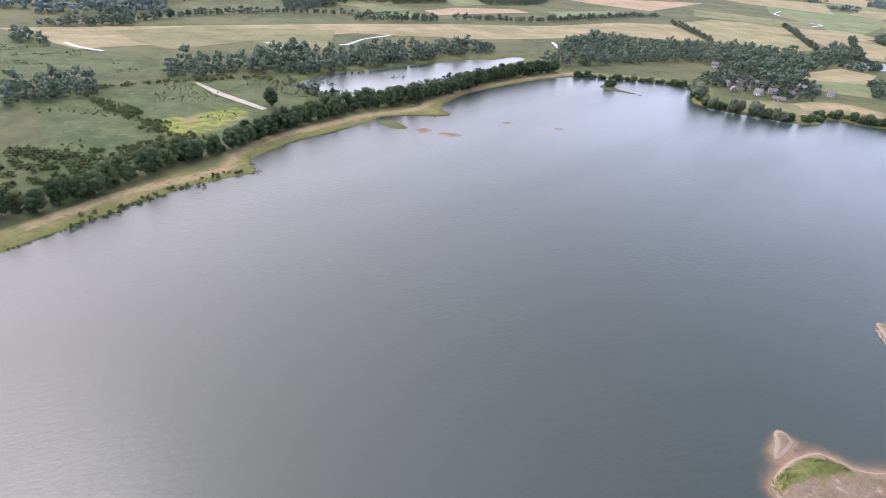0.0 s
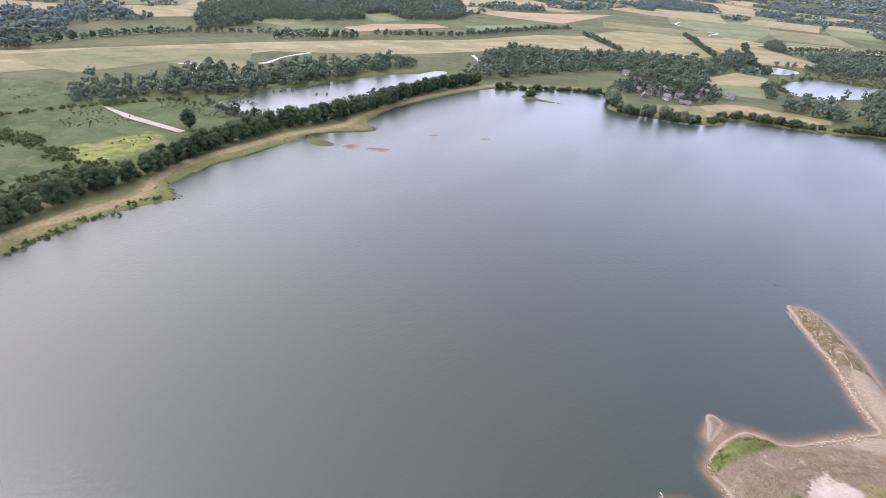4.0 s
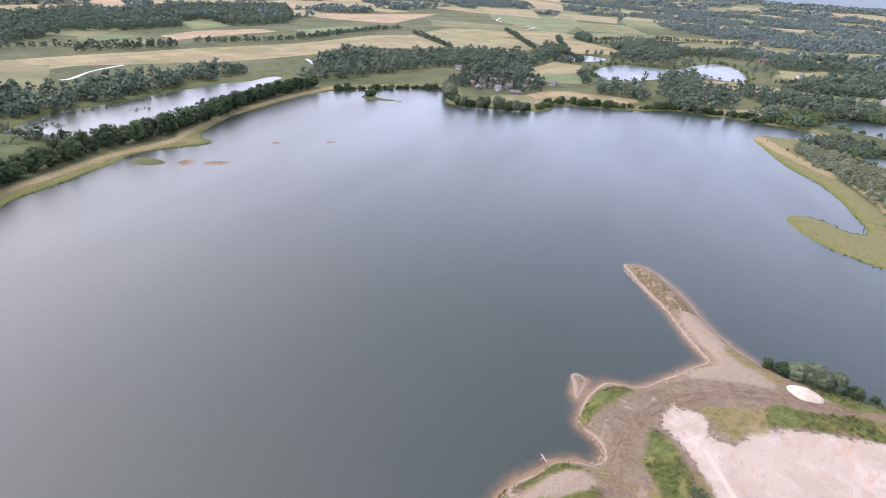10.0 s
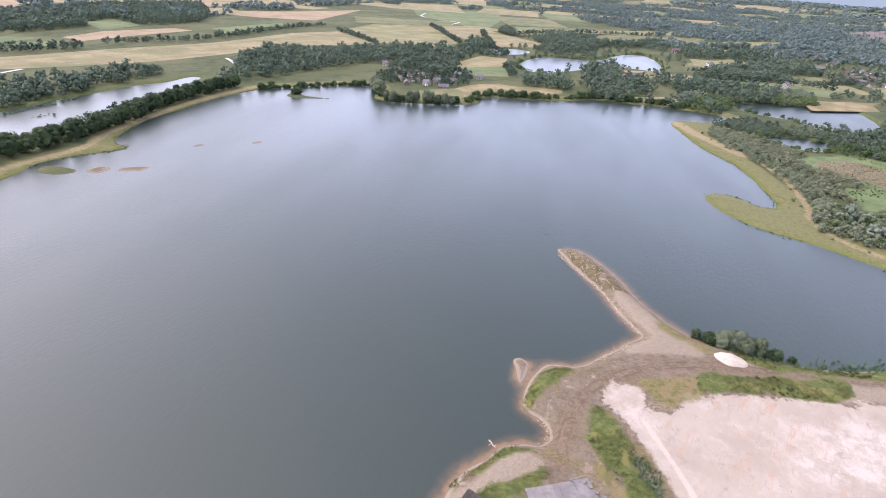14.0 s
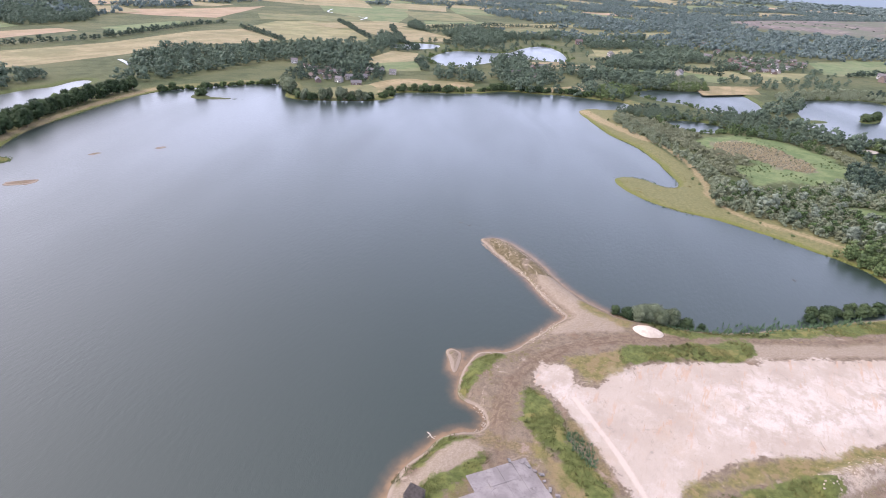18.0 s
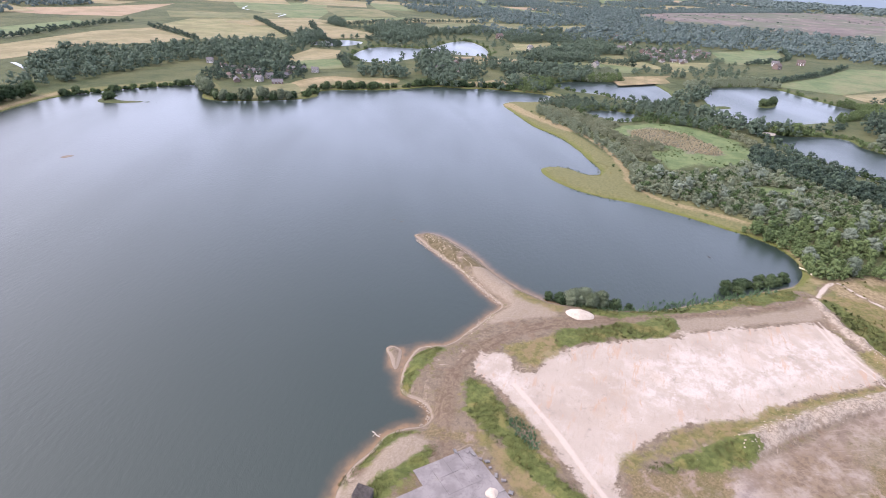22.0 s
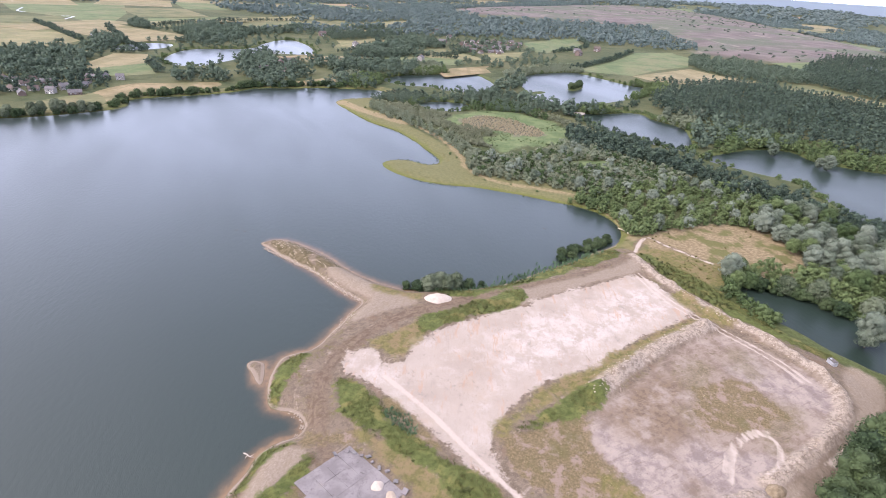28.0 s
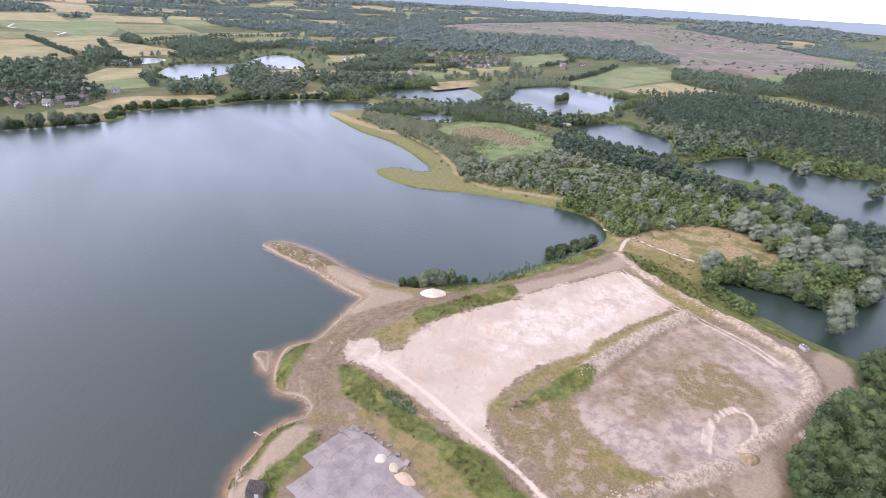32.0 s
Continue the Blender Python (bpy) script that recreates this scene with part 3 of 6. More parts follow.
def ground_material():
    m = Mat("ground", 0.95, 0.1)
    big, mid, fine, grain = m.noise(0.012, 5.0), m.noise(0.09, 5.0), m.noise(0.7, 5.0), m.noise(4.0, 3.0)
    edge = m.math("SUBTRACT", m.math("ADD", m.math("MULTIPLY", fine, 3.0), m.math("MULTIPLY", mid, 6.0)), 4.5)
    ruts = m.noise(0.5, 4.0, 0.6, (1, 1, 1, 0.0), 1.5)

    def zone(name, lo, hi, rag=1.0):
        return m.step(m.math("ADD", m.attr(name), m.math("MULTIPLY", edge, rag)), lo, hi)

    meadow = m.mix(m.step(mid, 0.35, 0.65), (0.028, 0.038, 0.015), (0.052, 0.058, 0.026))
    meadow = m.mix(m.step(big, 0.42, 0.62, 0.0, 0.7), meadow, (0.076, 0.076, 0.036))
    meadow = m.mix(m.step(grain, 0.35, 0.7, 0.0, 0.35), meadow, (0.016, 0.026, 0.007))
    # dry bank round the lake: straw, with a greener water's edge
    straw = m.mix(m.step(fine, 0.3, 0.7), (0.084, 0.078, 0.034), (0.122, 0.106, 0.050))
    straw = m.mix(m.step(mid, 0.42, 0.58, 0.0, 0.85), straw, (0.064, 0.070, 0.026))
    straw = m.mix(m.step(m.noise(0.35, 5.0, 0.7), 0.52, 0.66, 0.0, 0.7), straw, (0.050, 0.056, 0.020))
    lush = m.mix(m.step(grain, 0.3, 0.7), (0.054, 0.063, 0.016), (0.092, 0.093, 0.031))
    straw = m.mix(m.math("SUBTRACT", 1.0, zone("shore", 1.2, 3.2, 0.8)), straw, lush)
    col = m.mix(m.math("MULTIPLY", zone("shore", 0.0, 1.0, 0.4), m.math("SUBTRACT", 1.0, zone("shore", 11.0, 14.5, 0.9))), meadow, straw)
    olive = m.mix(m.step(fine, 0.3, 0.7), (0.067, 0.070, 0.029), (0.099, 0.094, 0.043))
    olive = m.mix(m.step(grain, 0.55, 0.75, 0.0, 0.5), olive, (0.121, 0.106, 0.056))
    col = m.mix(zone("pen", -3.0, 3.0, 1.0), col, m.mix(zone("shore", 1.4, 3.4, 0.8), lush, olive))
    worn = m.mix(m.step(fine, 0.3, 0.7), (0.122, 0.100, 0.053), (0.160, 0.130, 0.075))
    col = m.mix(zone("path", -1.6, 1.2, 1.0), col, worn)
    fen = m.mix(m.step(m.noise(0.05, 5.0), 0.35, 0.65), (0.026, 0.039, 0.014), (0.046, 0.059, 0.024))
    fen = m.mix(m.step(m.noise(0.16, 5.0, 0.7), 0.5, 0.66, 0.0, 0.7), fen, (0.070, 0.071, 0.036))
    fen = m.mix(m.step(fine, 0.52, 0.72, 0.0, 0.6), fen, (0.021, 0.031, 0.012))
    col = m.mix(zone("fen", -2.5, 3.5, 2.2), col, fen)
    mead = m.mix(m.step(m.noise(0.1, 5.0), 0.36, 0.64), (0.060, 0.086, 0.034), (0.098, 0.122, 0.054))
    col = m.mix(m.math("MULTIPLY", zone("mead", -2.5, 3.0, 4.0), 0.8), col, mead)
    dead = m.mix(m.step(fine, 0.3, 0.7), (0.065, 0.062, 0.039), (0.109, 0.100, 0.067))
    col = m.mix(zone("fenreed", -2.0, 2.0, 4.0), col, dead)
    lime = m.mix(m.step(m.noise(0.2, 5.0), 0.4, 0.6), (0.060, 0.077, 0.019), (0.123, 0.136, 0.029))
    lime = m.mix(m.step(m.noise(0.07, 3.0), 0.56, 0.64, 0.0, 0.8), lime, (0.142, 0.114, 0.058))
    col = m.mix(m.math("MULTIPLY", zone("lime", -3.0, 4.0, 2.5), 0.85), col, lime)
    sedge = m.mix(m.step(fine, 0.3, 0.7), (0.036, 0.046, 0.015), (0.062, 0.072, 0.026))
    col = m.mix(m.math("MULTIPLY", m.math("SUBTRACT", 1.0, zone("land", 4.0, 8.0, 1.0)), zone("shore", 16.0, 20.0, 0.2)), col, sedge)
    heath = m.mix(m.step(m.noise(0.02, 5.0), 0.35, 0.65), (0.066, 0.055, 0.049), (0.104, 0.086, 0.076))
    heath = m.mix(m.step(m.noise(0.006, 6.0), 0.44, 0.58, 0.0, 0.9), heath, (0.058, 0.068, 0.043))
    heath = m.mix(m.step(m.noise(0.008, 3.0, 0.5, (1, 3.5, 1, 0.5), 1.0), 0.60, 0.68, 0.0, 0.6), heath, (0.158, 0.133, 0.107))
    col = m.mix(zone("heath", -20, 20, 5.0), col, heath)
    brown = m.mix(m.step(fine, 0.35, 0.65), (0.104, 0.081, 0.045), (0.164, 0.130, 0.077))
    brown = m.mix(m.step(mid, 0.48, 0.6), brown, (0.072, 0.070, 0.026))
    col = m.mix(zone("brown", -6.0, -1.5, 1.6), col, brown)
    # sandy gravel of the pit and the spit
    blotch = m.noise(0.28, 5.0, 0.65)
    gravel = m.mix(m.step(fine, 0.3, 0.66), (0.072, 0.056, 0.039), (0.110, 0.087, 0.063))
    gravel = m.mix(m.step(grain, 0.5, 0.74, 0.0, 0.6), gravel, (0.156, 0.128, 0.097))
    gravel = m.mix(m.step(blotch, 0.54, 0.68, 0.0, 0.7), gravel, (0.070, 0.053, 0.034))
    gravel = m.mix(m.step(m.noise(0.2, 6.0, 0.7, (1, 1, 1, 0.3), 0.8), 0.56, 0.66, 0.0, 0.7), gravel, (0.192, 0.158, 0.124))
    gravel = m.mix(m.step(m.noise(0.13, 5.0, 0.65), 0.55, 0.66, 0.0, 0.6), gravel, (0.098, 0.066, 0.042))
    weeds = m.mix(m.step(grain, 0.3, 0.7), (0.050, 0.046, 0.016), (0.086, 0.072, 0.030))
    gravel = m.mix(m.step(m.math("ADD", m.math("MULTIPLY", mid, 0.5), m.math("MULTIPLY", fine, 0.5)), 0.51, 0.60, 0.0, 0.75), gravel, weeds)
    col = m.mix(zone("pit", -0.6, 0.6, 0.3), col, gravel)
    track = m.mix(m.step(ruts, 0.35, 0.65), (0.070, 0.050, 0.034), (0.104, 0.079, 0.055))
    track = m.mix(m.step(grain, 0.56, 0.75, 0.0, 0.6), track, (0.158, 0.126, 0.092))
    rut = m.math("ABSOLUTE", m.math("SUBTRACT", m.math("ADD", m.attr("track"), m.math("MULTIPLY", m.math("SUBTRACT", fine, 0.5), 0.9)), 0.9))
    track = m.mix(m.math("MULTIPLY", m.step(rut, 0.12, 0.5, 0.6, 0.0), m.step(m.noise(0.12, 3.0), 0.42, 0.6)), track, (0.056, 0.039, 0.026))
    col = m.mix(m.math("MULTIPLY", zone("track", -1.2, 0.8, 1.0), 0.85), col, track)
    pebble = m.noise(1.7, 4.0, 0.7)
    bare = m.mix(m.step(pebble, 0.25, 0.75), (0.112, 0.090, 0.065), (0.162, 0.133, 0.102))
    bare = m.mix(m.step(blotch, 0.52, 0.66, 0.0, 0.6), bare, (0.128, 0.102, 0.070))
    bare = m.mix(m.step(grain, 0.56, 0.72, 0.0, 0.6), bare, (0.232, 0.198, 0.160))
    col = m.mix(zone("bare", -1.0, 1.2, 0.8), col, bare)
    tip = m.mix(m.step(fine, 0.36, 0.62), (0.048, 0.040, 0.020), (0.088, 0.070, 0.042))
    tip = m.mix(m.step(pebble, 0.54, 0.68, 0.0, 0.8), tip, (0.042, 0.044, 0.014))
    tip = m.mix(m.step(m.noise(0.6, 4.0, 0.65, (0.35, 1.4, 1, 1.2), 0.6), 0.56, 0.64, 0.0, 0.8), tip, (0.176, 0.146, 0.110))
    col = m.mix(zone("tip", -0.5, 0.5, 0.4), col, tip)
    grey = m.mix(m.step(blotch, 0.38, 0.62), (0.104, 0.080, 0.061), (0.154, 0.124, 0.098))
    grey = m.mix(m.step(fine, 0.54, 0.70, 0.0, 0.7), grey, (0.075, 0.060, 0.035))
    grey = m.mix(m.step(pebble, 0.60, 0.72, 0.0, 0.7), grey, (0.187, 0.154, 0.121))
    umber = m.mix(m.step(fine, 0.35, 0.65), (0.073, 0.052, 0.033), (0.118, 0.088, 0.058))
    grey = m.mix(m.math("MULTIPLY", zone("umber", -3.0, 4.0, 2.0), 0.8), grey, umber)
    ash = m.mix(m.step(blotch, 0.36, 0.62), (0.121, 0.100, 0.091), (0.196, 0.164, 0.141))
    ash = m.mix(m.step(pebble, 0.56, 0.70, 0.0, 0.8), ash, (0.083, 0.067, 0.055))
    grey = m.mix(m.math("MULTIPLY", zone("ash", -3.0, 3.0, 2.4), 0.85), grey, ash)
    moss = m.mix(m.step(pebble, 0.35, 0.65), (0.064, 0.057, 0.027), (0.120, 0.097, 0.059))
    grey = m.mix(m.math("MULTIPLY", zone("olive", -4.0, 3.5, 3.2), 0.62), grey, moss)
    scar = m.noise(0.55, 4.0, 0.65, (0.25, 1.6, 1, 2.6), 1.2)
    grey = m.mix(m.step(scar, 0.56, 0.70, 0.0, 0.3), grey, (0.214, 0.176, 0.144))
    grey = m.mix(m.step(m.noise(0.1, 6.0, 0.62), 0.50, 0.66, 0.0, 0.7), grey, (0.192, 0.160, 0.133))
    grey = m.mix(m.step(scar, 0.32, 0.44, 0.35, 0.0), grey, (0.077, 0.059, 0.041))
    col = m.mix(zone("grey", -1.5, 1.5, 0.8), col, grey)
    white = m.mix(m.step(mid, 0.3, 0.7), (0.192, 0.161, 0.131), (0.226, 0.194, 0.161))
    white = m.mix(m.step(m.noise(0.16, 6.0, 0.68), 0.46, 0.72, 0.0, 0.7), white, (0.276, 0.246, 0.214))
    white = m.mix(m.math("MULTIPLY", zone("broad", -4.0, 4.0, 2.2), m.step(m.noise(0.22, 6.0, 0.7), 0.38, 0.60, 0.0, 0.9)), white, (0.292, 0.262, 0.231))
    white = m.mix(m.step(m.noise(0.055, 5.0, 0.65), 0.54, 0.72, 0.0, 0.55), white, (0.200, 0.150, 0.106))
    white = m.mix(m.step(m.noise(0.09, 5.0, 0.65, (1, 3.2, 1, 0.5), 0.8), 0.56, 0.72, 0.0, 0.6), white, (0.172, 0.147, 0.124))
    white = m.mix(m.step(m.noise(0.5, 5.0, 0.7, (0.5, 2.2, 1, 0.5), 0.6), 0.56, 0.68, 0.0, 0.5), white, (0.168, 0.138, 0.110))
    white = m.mix(m.math("MULTIPLY", m.step(m.noise(0.3, 5.0, 0.7, (0.4, 1.8, 1, 0.45), 0.5), 0.55, 0.64, 0.0, 0.7), m.step(m.noise(0.05, 3.0), 0.42, 0.56)), white, (0.222, 0.150, 0.104))
    white = m.mix(m.step(m.noise(0.24, 7.0, 0.75, None, 0.6), 0.57, 0.68, 0.0, 0.65), white, (0.140, 0.120, 0.100))
    white = m.mix(m.step(grain, 0.35, 0.65, 0.22, 0.0), white, (0.150, 0.124, 0.098))
    white = m.mix(m.math("MULTIPLY", m.step(m.noise(1.4, 4.0, 0.7, (0.6, 1.6, 1, 0.4)), 0.62, 0.70, 0.0, 0.85), m.step(m.noise(0.08, 4.0), 0.50, 0.62)), white, (0.092, 0.073, 0.052))
    white = m.mix(m.math("MULTIPLY", m.step(m.noise(0.35, 5.0, 0.7, (0.4, 2.0, 1, 0.9)), 0.60, 0.68, 0.0, 0.8), m.step(m.noise(0.04, 3.0), 0.48, 0.6)), white, (0.128, 0.104, 0.080))
    col = m.mix(zone("white", -0.6, 0.7, 1.7), col, white)
    moss = m.mix(m.step(fine, 0.35, 0.65), (0.055, 0.052, 0.016), (0.101, 0.081, 0.033))
    col = m.mix(m.math("MULTIPLY", zone("moss", -1.2, 1.6, 1.4), 0.85), col, moss)
    spoil = m.mix(m.step(m.noise(0.8, 5.0, 0.7), 0.36, 0.62), (0.122, 0.098, 0.073), (0.206, 0.174, 0.140))
    spoil = m.mix(m.step(grain, 0.54, 0.70, 0.0, 0.7), spoil, (0.082, 0.066, 0.042))
    col = m.mix(zone("berm", -1.2, 0.6, 0.5), col, spoil)
    weed = m.mix(m.step(pebble, 0.3, 0.7), (0.067, 0.055, 0.026), (0.118, 0.089, 0.050))
    weed = m.mix(m.step(blotch, 0.5, 0.62, 0.0, 0.85), weed, (0.157, 0.119, 0.096))
    weed = m.mix(m.step(m.noise(0.9, 5.0, 0.7), 0.56, 0.70, 0.0, 0.7), weed, (0.048, 0.046, 0.018))
    weed = m.mix(m.step(mid, 0.54, 0.64, 0.0, 0.6), weed, (0.066, 0.060, 0.023))
    col = m.mix(m.math("MULTIPLY", zone("weed", -0.8, 1.4, 2.0), 0.9), col, weed)
    rank = m.mix(m.step(fine, 0.3, 0.7), (0.062, 0.060, 0.020), (0.108, 0.092, 0.036))
    rank = m.mix(m.step(blotch, 0.46, 0.62, 0.0, 0.75), rank, (0.128, 0.094, 0.052))
    rank = m.mix(m.step(pebble, 0.54, 0.70, 0.0, 0.7), rank, (0.046, 0.052, 0.014))
    col = m.mix(m.math("MULTIPLY", zone("rank", -1.2, 1.4, 1.6), 0.88), col, rank)
    grass = m.mix(m.step(fine, 0.3, 0.7), (0.036, 0.046, 0.013), (0.066, 0.075, 0.024))
    grass = m.mix(m.step(blotch, 0.50, 0.66, 0.0, 0.6), grass, (0.094, 0.096, 0.030))
    grass = m.mix(m.step(pebble, 0.54, 0.66, 0.0, 0.65), grass, (0.026, 0.036, 0.009))
    grass = m.mix(m.step(m.noise(0.14, 4.0), 0.54, 0.66, 0.0, 0.6), grass, (0.112, 0.096, 0.036))
    col = m.mix(zone("grass", -0.6, 0.8, 1.5), col, grass)
    col = m.mix(m.math("MULTIPLY", zone("pale", -0.4, 0.3, 0.2), 0.9), col, (0.262, 0.226, 0.188))
    rim = m.math("MULTIPLY", m.math("MULTIPLY", zone("land", -0.1, 0.2, 0.05), m.math("SUBTRACT", 1.0, zone("land", 0.5, 1.1, 0.35))), zone("pit", -6.0, -4.0, 0.1))
    col = m.mix(m.math("MULTIPLY", rim, 0.6), col, (0.180, 0.146, 0.115))
    # wet edge and silt below the water line
    wet = m.math("MULTIPLY", m.math("SUBTRACT", 1.0, zone("land", -0.1, 0.15, 0.05)), zone("pit", -12.0, -8.0, 0.1))
    col = m.mix(wet, col, (0.099, 0.075, 0.050))
    m.colour(col)
    m.bump(m.math("ADD", fine, m.math("MULTIPLY", grain, 0.4)), 0.7, 0.25)
    return m.m


ground = new("ground", mesh_of("ground", np.stack([x, y, h], -1), quads, ground_material(), True))
for name, values in sd.items():
    a = ground.data.attributes.new(name, "FLOAT", "POINT")
    a.data.foreach_set("value", values.astype(np.float32))
tagged(ground, "river plain with meadows, straw banks and a pale gravel pit", "ground", kind="structure")


def water_material():
    m = Mat("lake_water", 0.2, 0.5)
    m.b.inputs["IOR"].default_value = 1.33
    depth = m.attr("deep")
    tone = m.mix(m.noise(0.01, 3.0), (0.0115, 0.0195, 0.0150), (0.015, 0.0225, 0.0180))
    near = m.math("ADD", depth, m.math("MULTIPLY", m.math("SUBTRACT", m.noise(0.35, 4.0), 0.5), 3.0))
    silt = m.mix(m.step(near, -0.4, 1.8), (0.126, 0.080, 0.042), (0.054, 0.040, 0.024))
    m.colour(m.mix(m.step(near, 0.6, 4.0), silt, tone))
    wide, fine = m.noise(0.35, 3.0, 0.55, (1, 2.2, 1, 0.6)), m.noise(1.5, 2.0, 0.5, (1, 2.6, 1, 0.75))
    gust = m.step(m.noise(0.012, 4.0), 0.35, 0.7, 0.5, 1.3)
    wave = m.math("MULTIPLY", m.math("SUBTRACT", m.math("ADD", wide, m.math("MULTIPLY", fine, 0.35)), 0.675), gust)
    m.link(m.attr("clean"), m.b.inputs["Specular IOR Level"])
    m.bump(wave, 0.5, 0.13)
    streak = m.noise(0.014, 2.5, 0.5, (0.5, 1.8, 1, 0.9), 0.3)
    m.link(m.step(streak, 0.3, 0.75, 0.28, 0.35), m.b.inputs["Roughness"])
    return m.m


wx, wy = graded([-1200.0, (-260, 80, 20), (20, 12, 8), (240, 1.5, 2.0), (760, 6, 8), (1500, 30, 60)]), graded([-400.0, (20, 40, 6), (160, 1.5, 1.8), (720, 8, 10), (2200, 30, 60)])
WX, WY = np.meshgrid(wx, wy)
ids = np.arange(WX.size).reshape(WX.shape)
water = new("water", mesh_of("water", np.stack([WX.ravel(), WY.ravel(), 0 * WX.ravel()], -1), np.stack([ids[:-1, :-1], ids[:-1, 1:], ids[1:, 1:], ids[1:, :-1]], -1).reshape(-1, 4), water_material(), True))
pit_water = spline([(30, 40), (38, 62), (50, 72), (62, 75), (75, 73), (76, 86), (86, 94), (112, 92), (127, 97), (134, 118), (150, 152), (160, 150), (150, 100), (130, 60), (60, 40)])
deep = np.minimum(signed(LAKE, WX.ravel(), WY.ravel()), -signed(ISLANDS[6], WX.ravel(), WY.ravel()))
deep = np.where(deep < -7, 12.0, deep) + 3.2 * (1 - np.clip((signed(pit_water, WX.ravel(), WY.ravel()) + 9) / 4, 0, 1))
a = water.data.attributes.new("deep", "FLOAT", "POINT")
a.data.foreach_set("value", deep.astype(np.float32))
# specular level, lowered on the small lakes so they mirror less sky
gloss = np.full(WX.size, 0.5)
for w in WATERS[3:8]:
    gloss = np.minimum(gloss, 0.5 - 0.36 * np.clip((signed(w, WX.ravel(), WY.ravel()) + 30) / 8, 0, 1))
a = water.data.attributes.new("clean", "FLOAT", "POINT")
a.data.foreach_set("value", gloss.astype(np.float32))
tagged(water, "grey-green rippled lake water under a bright overcast sky", "water", kind="structure")


# ---- small builders ----
def part(name, me, parent, label=""):
    ob = new(name, me)
    ob.parent = parent
    return tagged(ob, label) if label else ob


def from_bm(name, bm, mat):
    me = bpy.data.meshes.new(name)
    bm.normal_update()
    bm.to_mesh(me)
    bm.free()
    if mat:
        me.materials.append(mat)
    return me


def ground_z(px, py):
    """The ground's height at a plan point."""
    i = int(np.clip(np.searchsorted(gx, px) - 1, 0, nx - 2))
    j = int(np.clip(np.searchsorted(gy, py) - 1, 0, ny - 2))
    u, v = (px - gx[i]) / (gx[i + 1] - gx[i]), (py - gy[j]) / (gy[j + 1] - gy[j])
    hh = h.reshape(ny, nx)
    return float((hh[j, i] * (1 - u) + hh[j, i + 1] * u) * (1 - v) + (hh[j + 1, i] * (1 - u) + hh[j + 1, i + 1] * u) * v)


def ground_zs(px, py):
    i = np.clip(np.searchsorted(gx, px) - 1, 0, nx - 2)
    j = np.clip(np.searchsorted(gy, py) - 1, 0, ny - 2)
    u, v = (px - gx[i]) / (gx[i + 1] - gx[i]), (py - gy[j]) / (gy[j + 1] - gy[j])
    hh = h.reshape(ny, nx)
    return (hh[j, i] * (1 - u) + hh[j, i + 1] * u) * (1 - v) + (hh[j + 1, i] * (1 - u) + hh[j + 1, i + 1] * u) * v


def icosphere(level):
    bm = bmesh.new()
    bmesh.ops.create_icosphere(bm, subdivisions=level, radius=1.0)
    v = np.array([p.co[:] for p in bm.verts])
    f = np.array([[p.index for p in q.verts] for q in bm.faces])
    bm.free()
    return v, f


ICO1, ICO2 = icosphere(1), icosphere(2)
ICO_TOP = (ICO1[0], ICO1[1][ICO1[0][ICO1[1]].mean(1)[:, 2] > -0.5])      # no face that looks straight down


def crown_arrays(rng, shape, lobes, cards, leaf):
    """A crown of leafy lobes. shape: base height, top height, radius, and how its width runs with height
    (round, cone, bush). The lobes hold a lumpy core; the leaf clumps stand out of it, each a bent pair of triangles."""
    base, top, radius, form = shape
    vs, fs, count = [], [], 0
    for k in range(lobes):
        a = k * 2.4 + rng.uniform(-0.5, 0.5)
        t = (k + rng.uniform(0.1, 0.9)) / lobes
        z = base + (top - base) * (0.12 + 0.8 * t)
        if form == "cone":
            wide, size = radius * (1.0 - t) * 0.55, radius * (0.62 - 0.42 * t)
        elif form == "bush":
            wide, size = radius * math.sqrt(max(0.0, 1 - t * t)) * rng.uniform(0.45, 0.75), radius * rng.uniform(0.36, 0.52)
        else:
            wide, size = radius * math.sin(math.pi * (0.18 + 0.74 * t)) * rng.uniform(0.35, 0.72), radius * rng.uniform(0.36, 0.55)
        c = np.array([math.cos(a) * wide, math.sin(a) * wide, min(z, top - size * 0.7)])
        v, f = ICO2 if cards > 60 else ICO_TOP
        lump = 1 + 0.22 * rng.standard_normal((len(v), 1))
        vs.append(c + v * lump * size * np.array([0.68, 0.68, 0.62]))
        fs.append(f + count)
        count += len(v)
        d = rng.standard_normal((cards, 3))
        d[:, 2] = np.abs(d[:, 2]) * 0.9 - 0.25
        d /= np.linalg.norm(d, axis=1)[:, None]
        p = c + d * size * rng.uniform(0.82, 1.22, (cards, 1)) * np.array([1, 1, 0.85])
        u = np.cross(d, rng.standard_normal((cards, 3)))
        u /= np.linalg.norm(u, axis=1)[:, None]
        w = np.cross(u, d) + d * rng.uniform(-0.6, 0.6, (cards, 1))
        s = leaf * rng.uniform(0.6, 1.3, (cards, 1))
        quad = np.stack([p - u * s, p - w * s * 0.7 + d * s * 0.15, p + u * s, p + w * s + d * s * 0.35], 1).reshape(-1, 3)
        vs.append(quad)
        q = np.arange(cards)[:, None] * 4 + count
        fs.append(np.concatenate([q + [0, 1, 2], q + [0, 2, 3]]))
        count += 4 * cards
    return np.concatenate(vs), np.concatenate(fs)


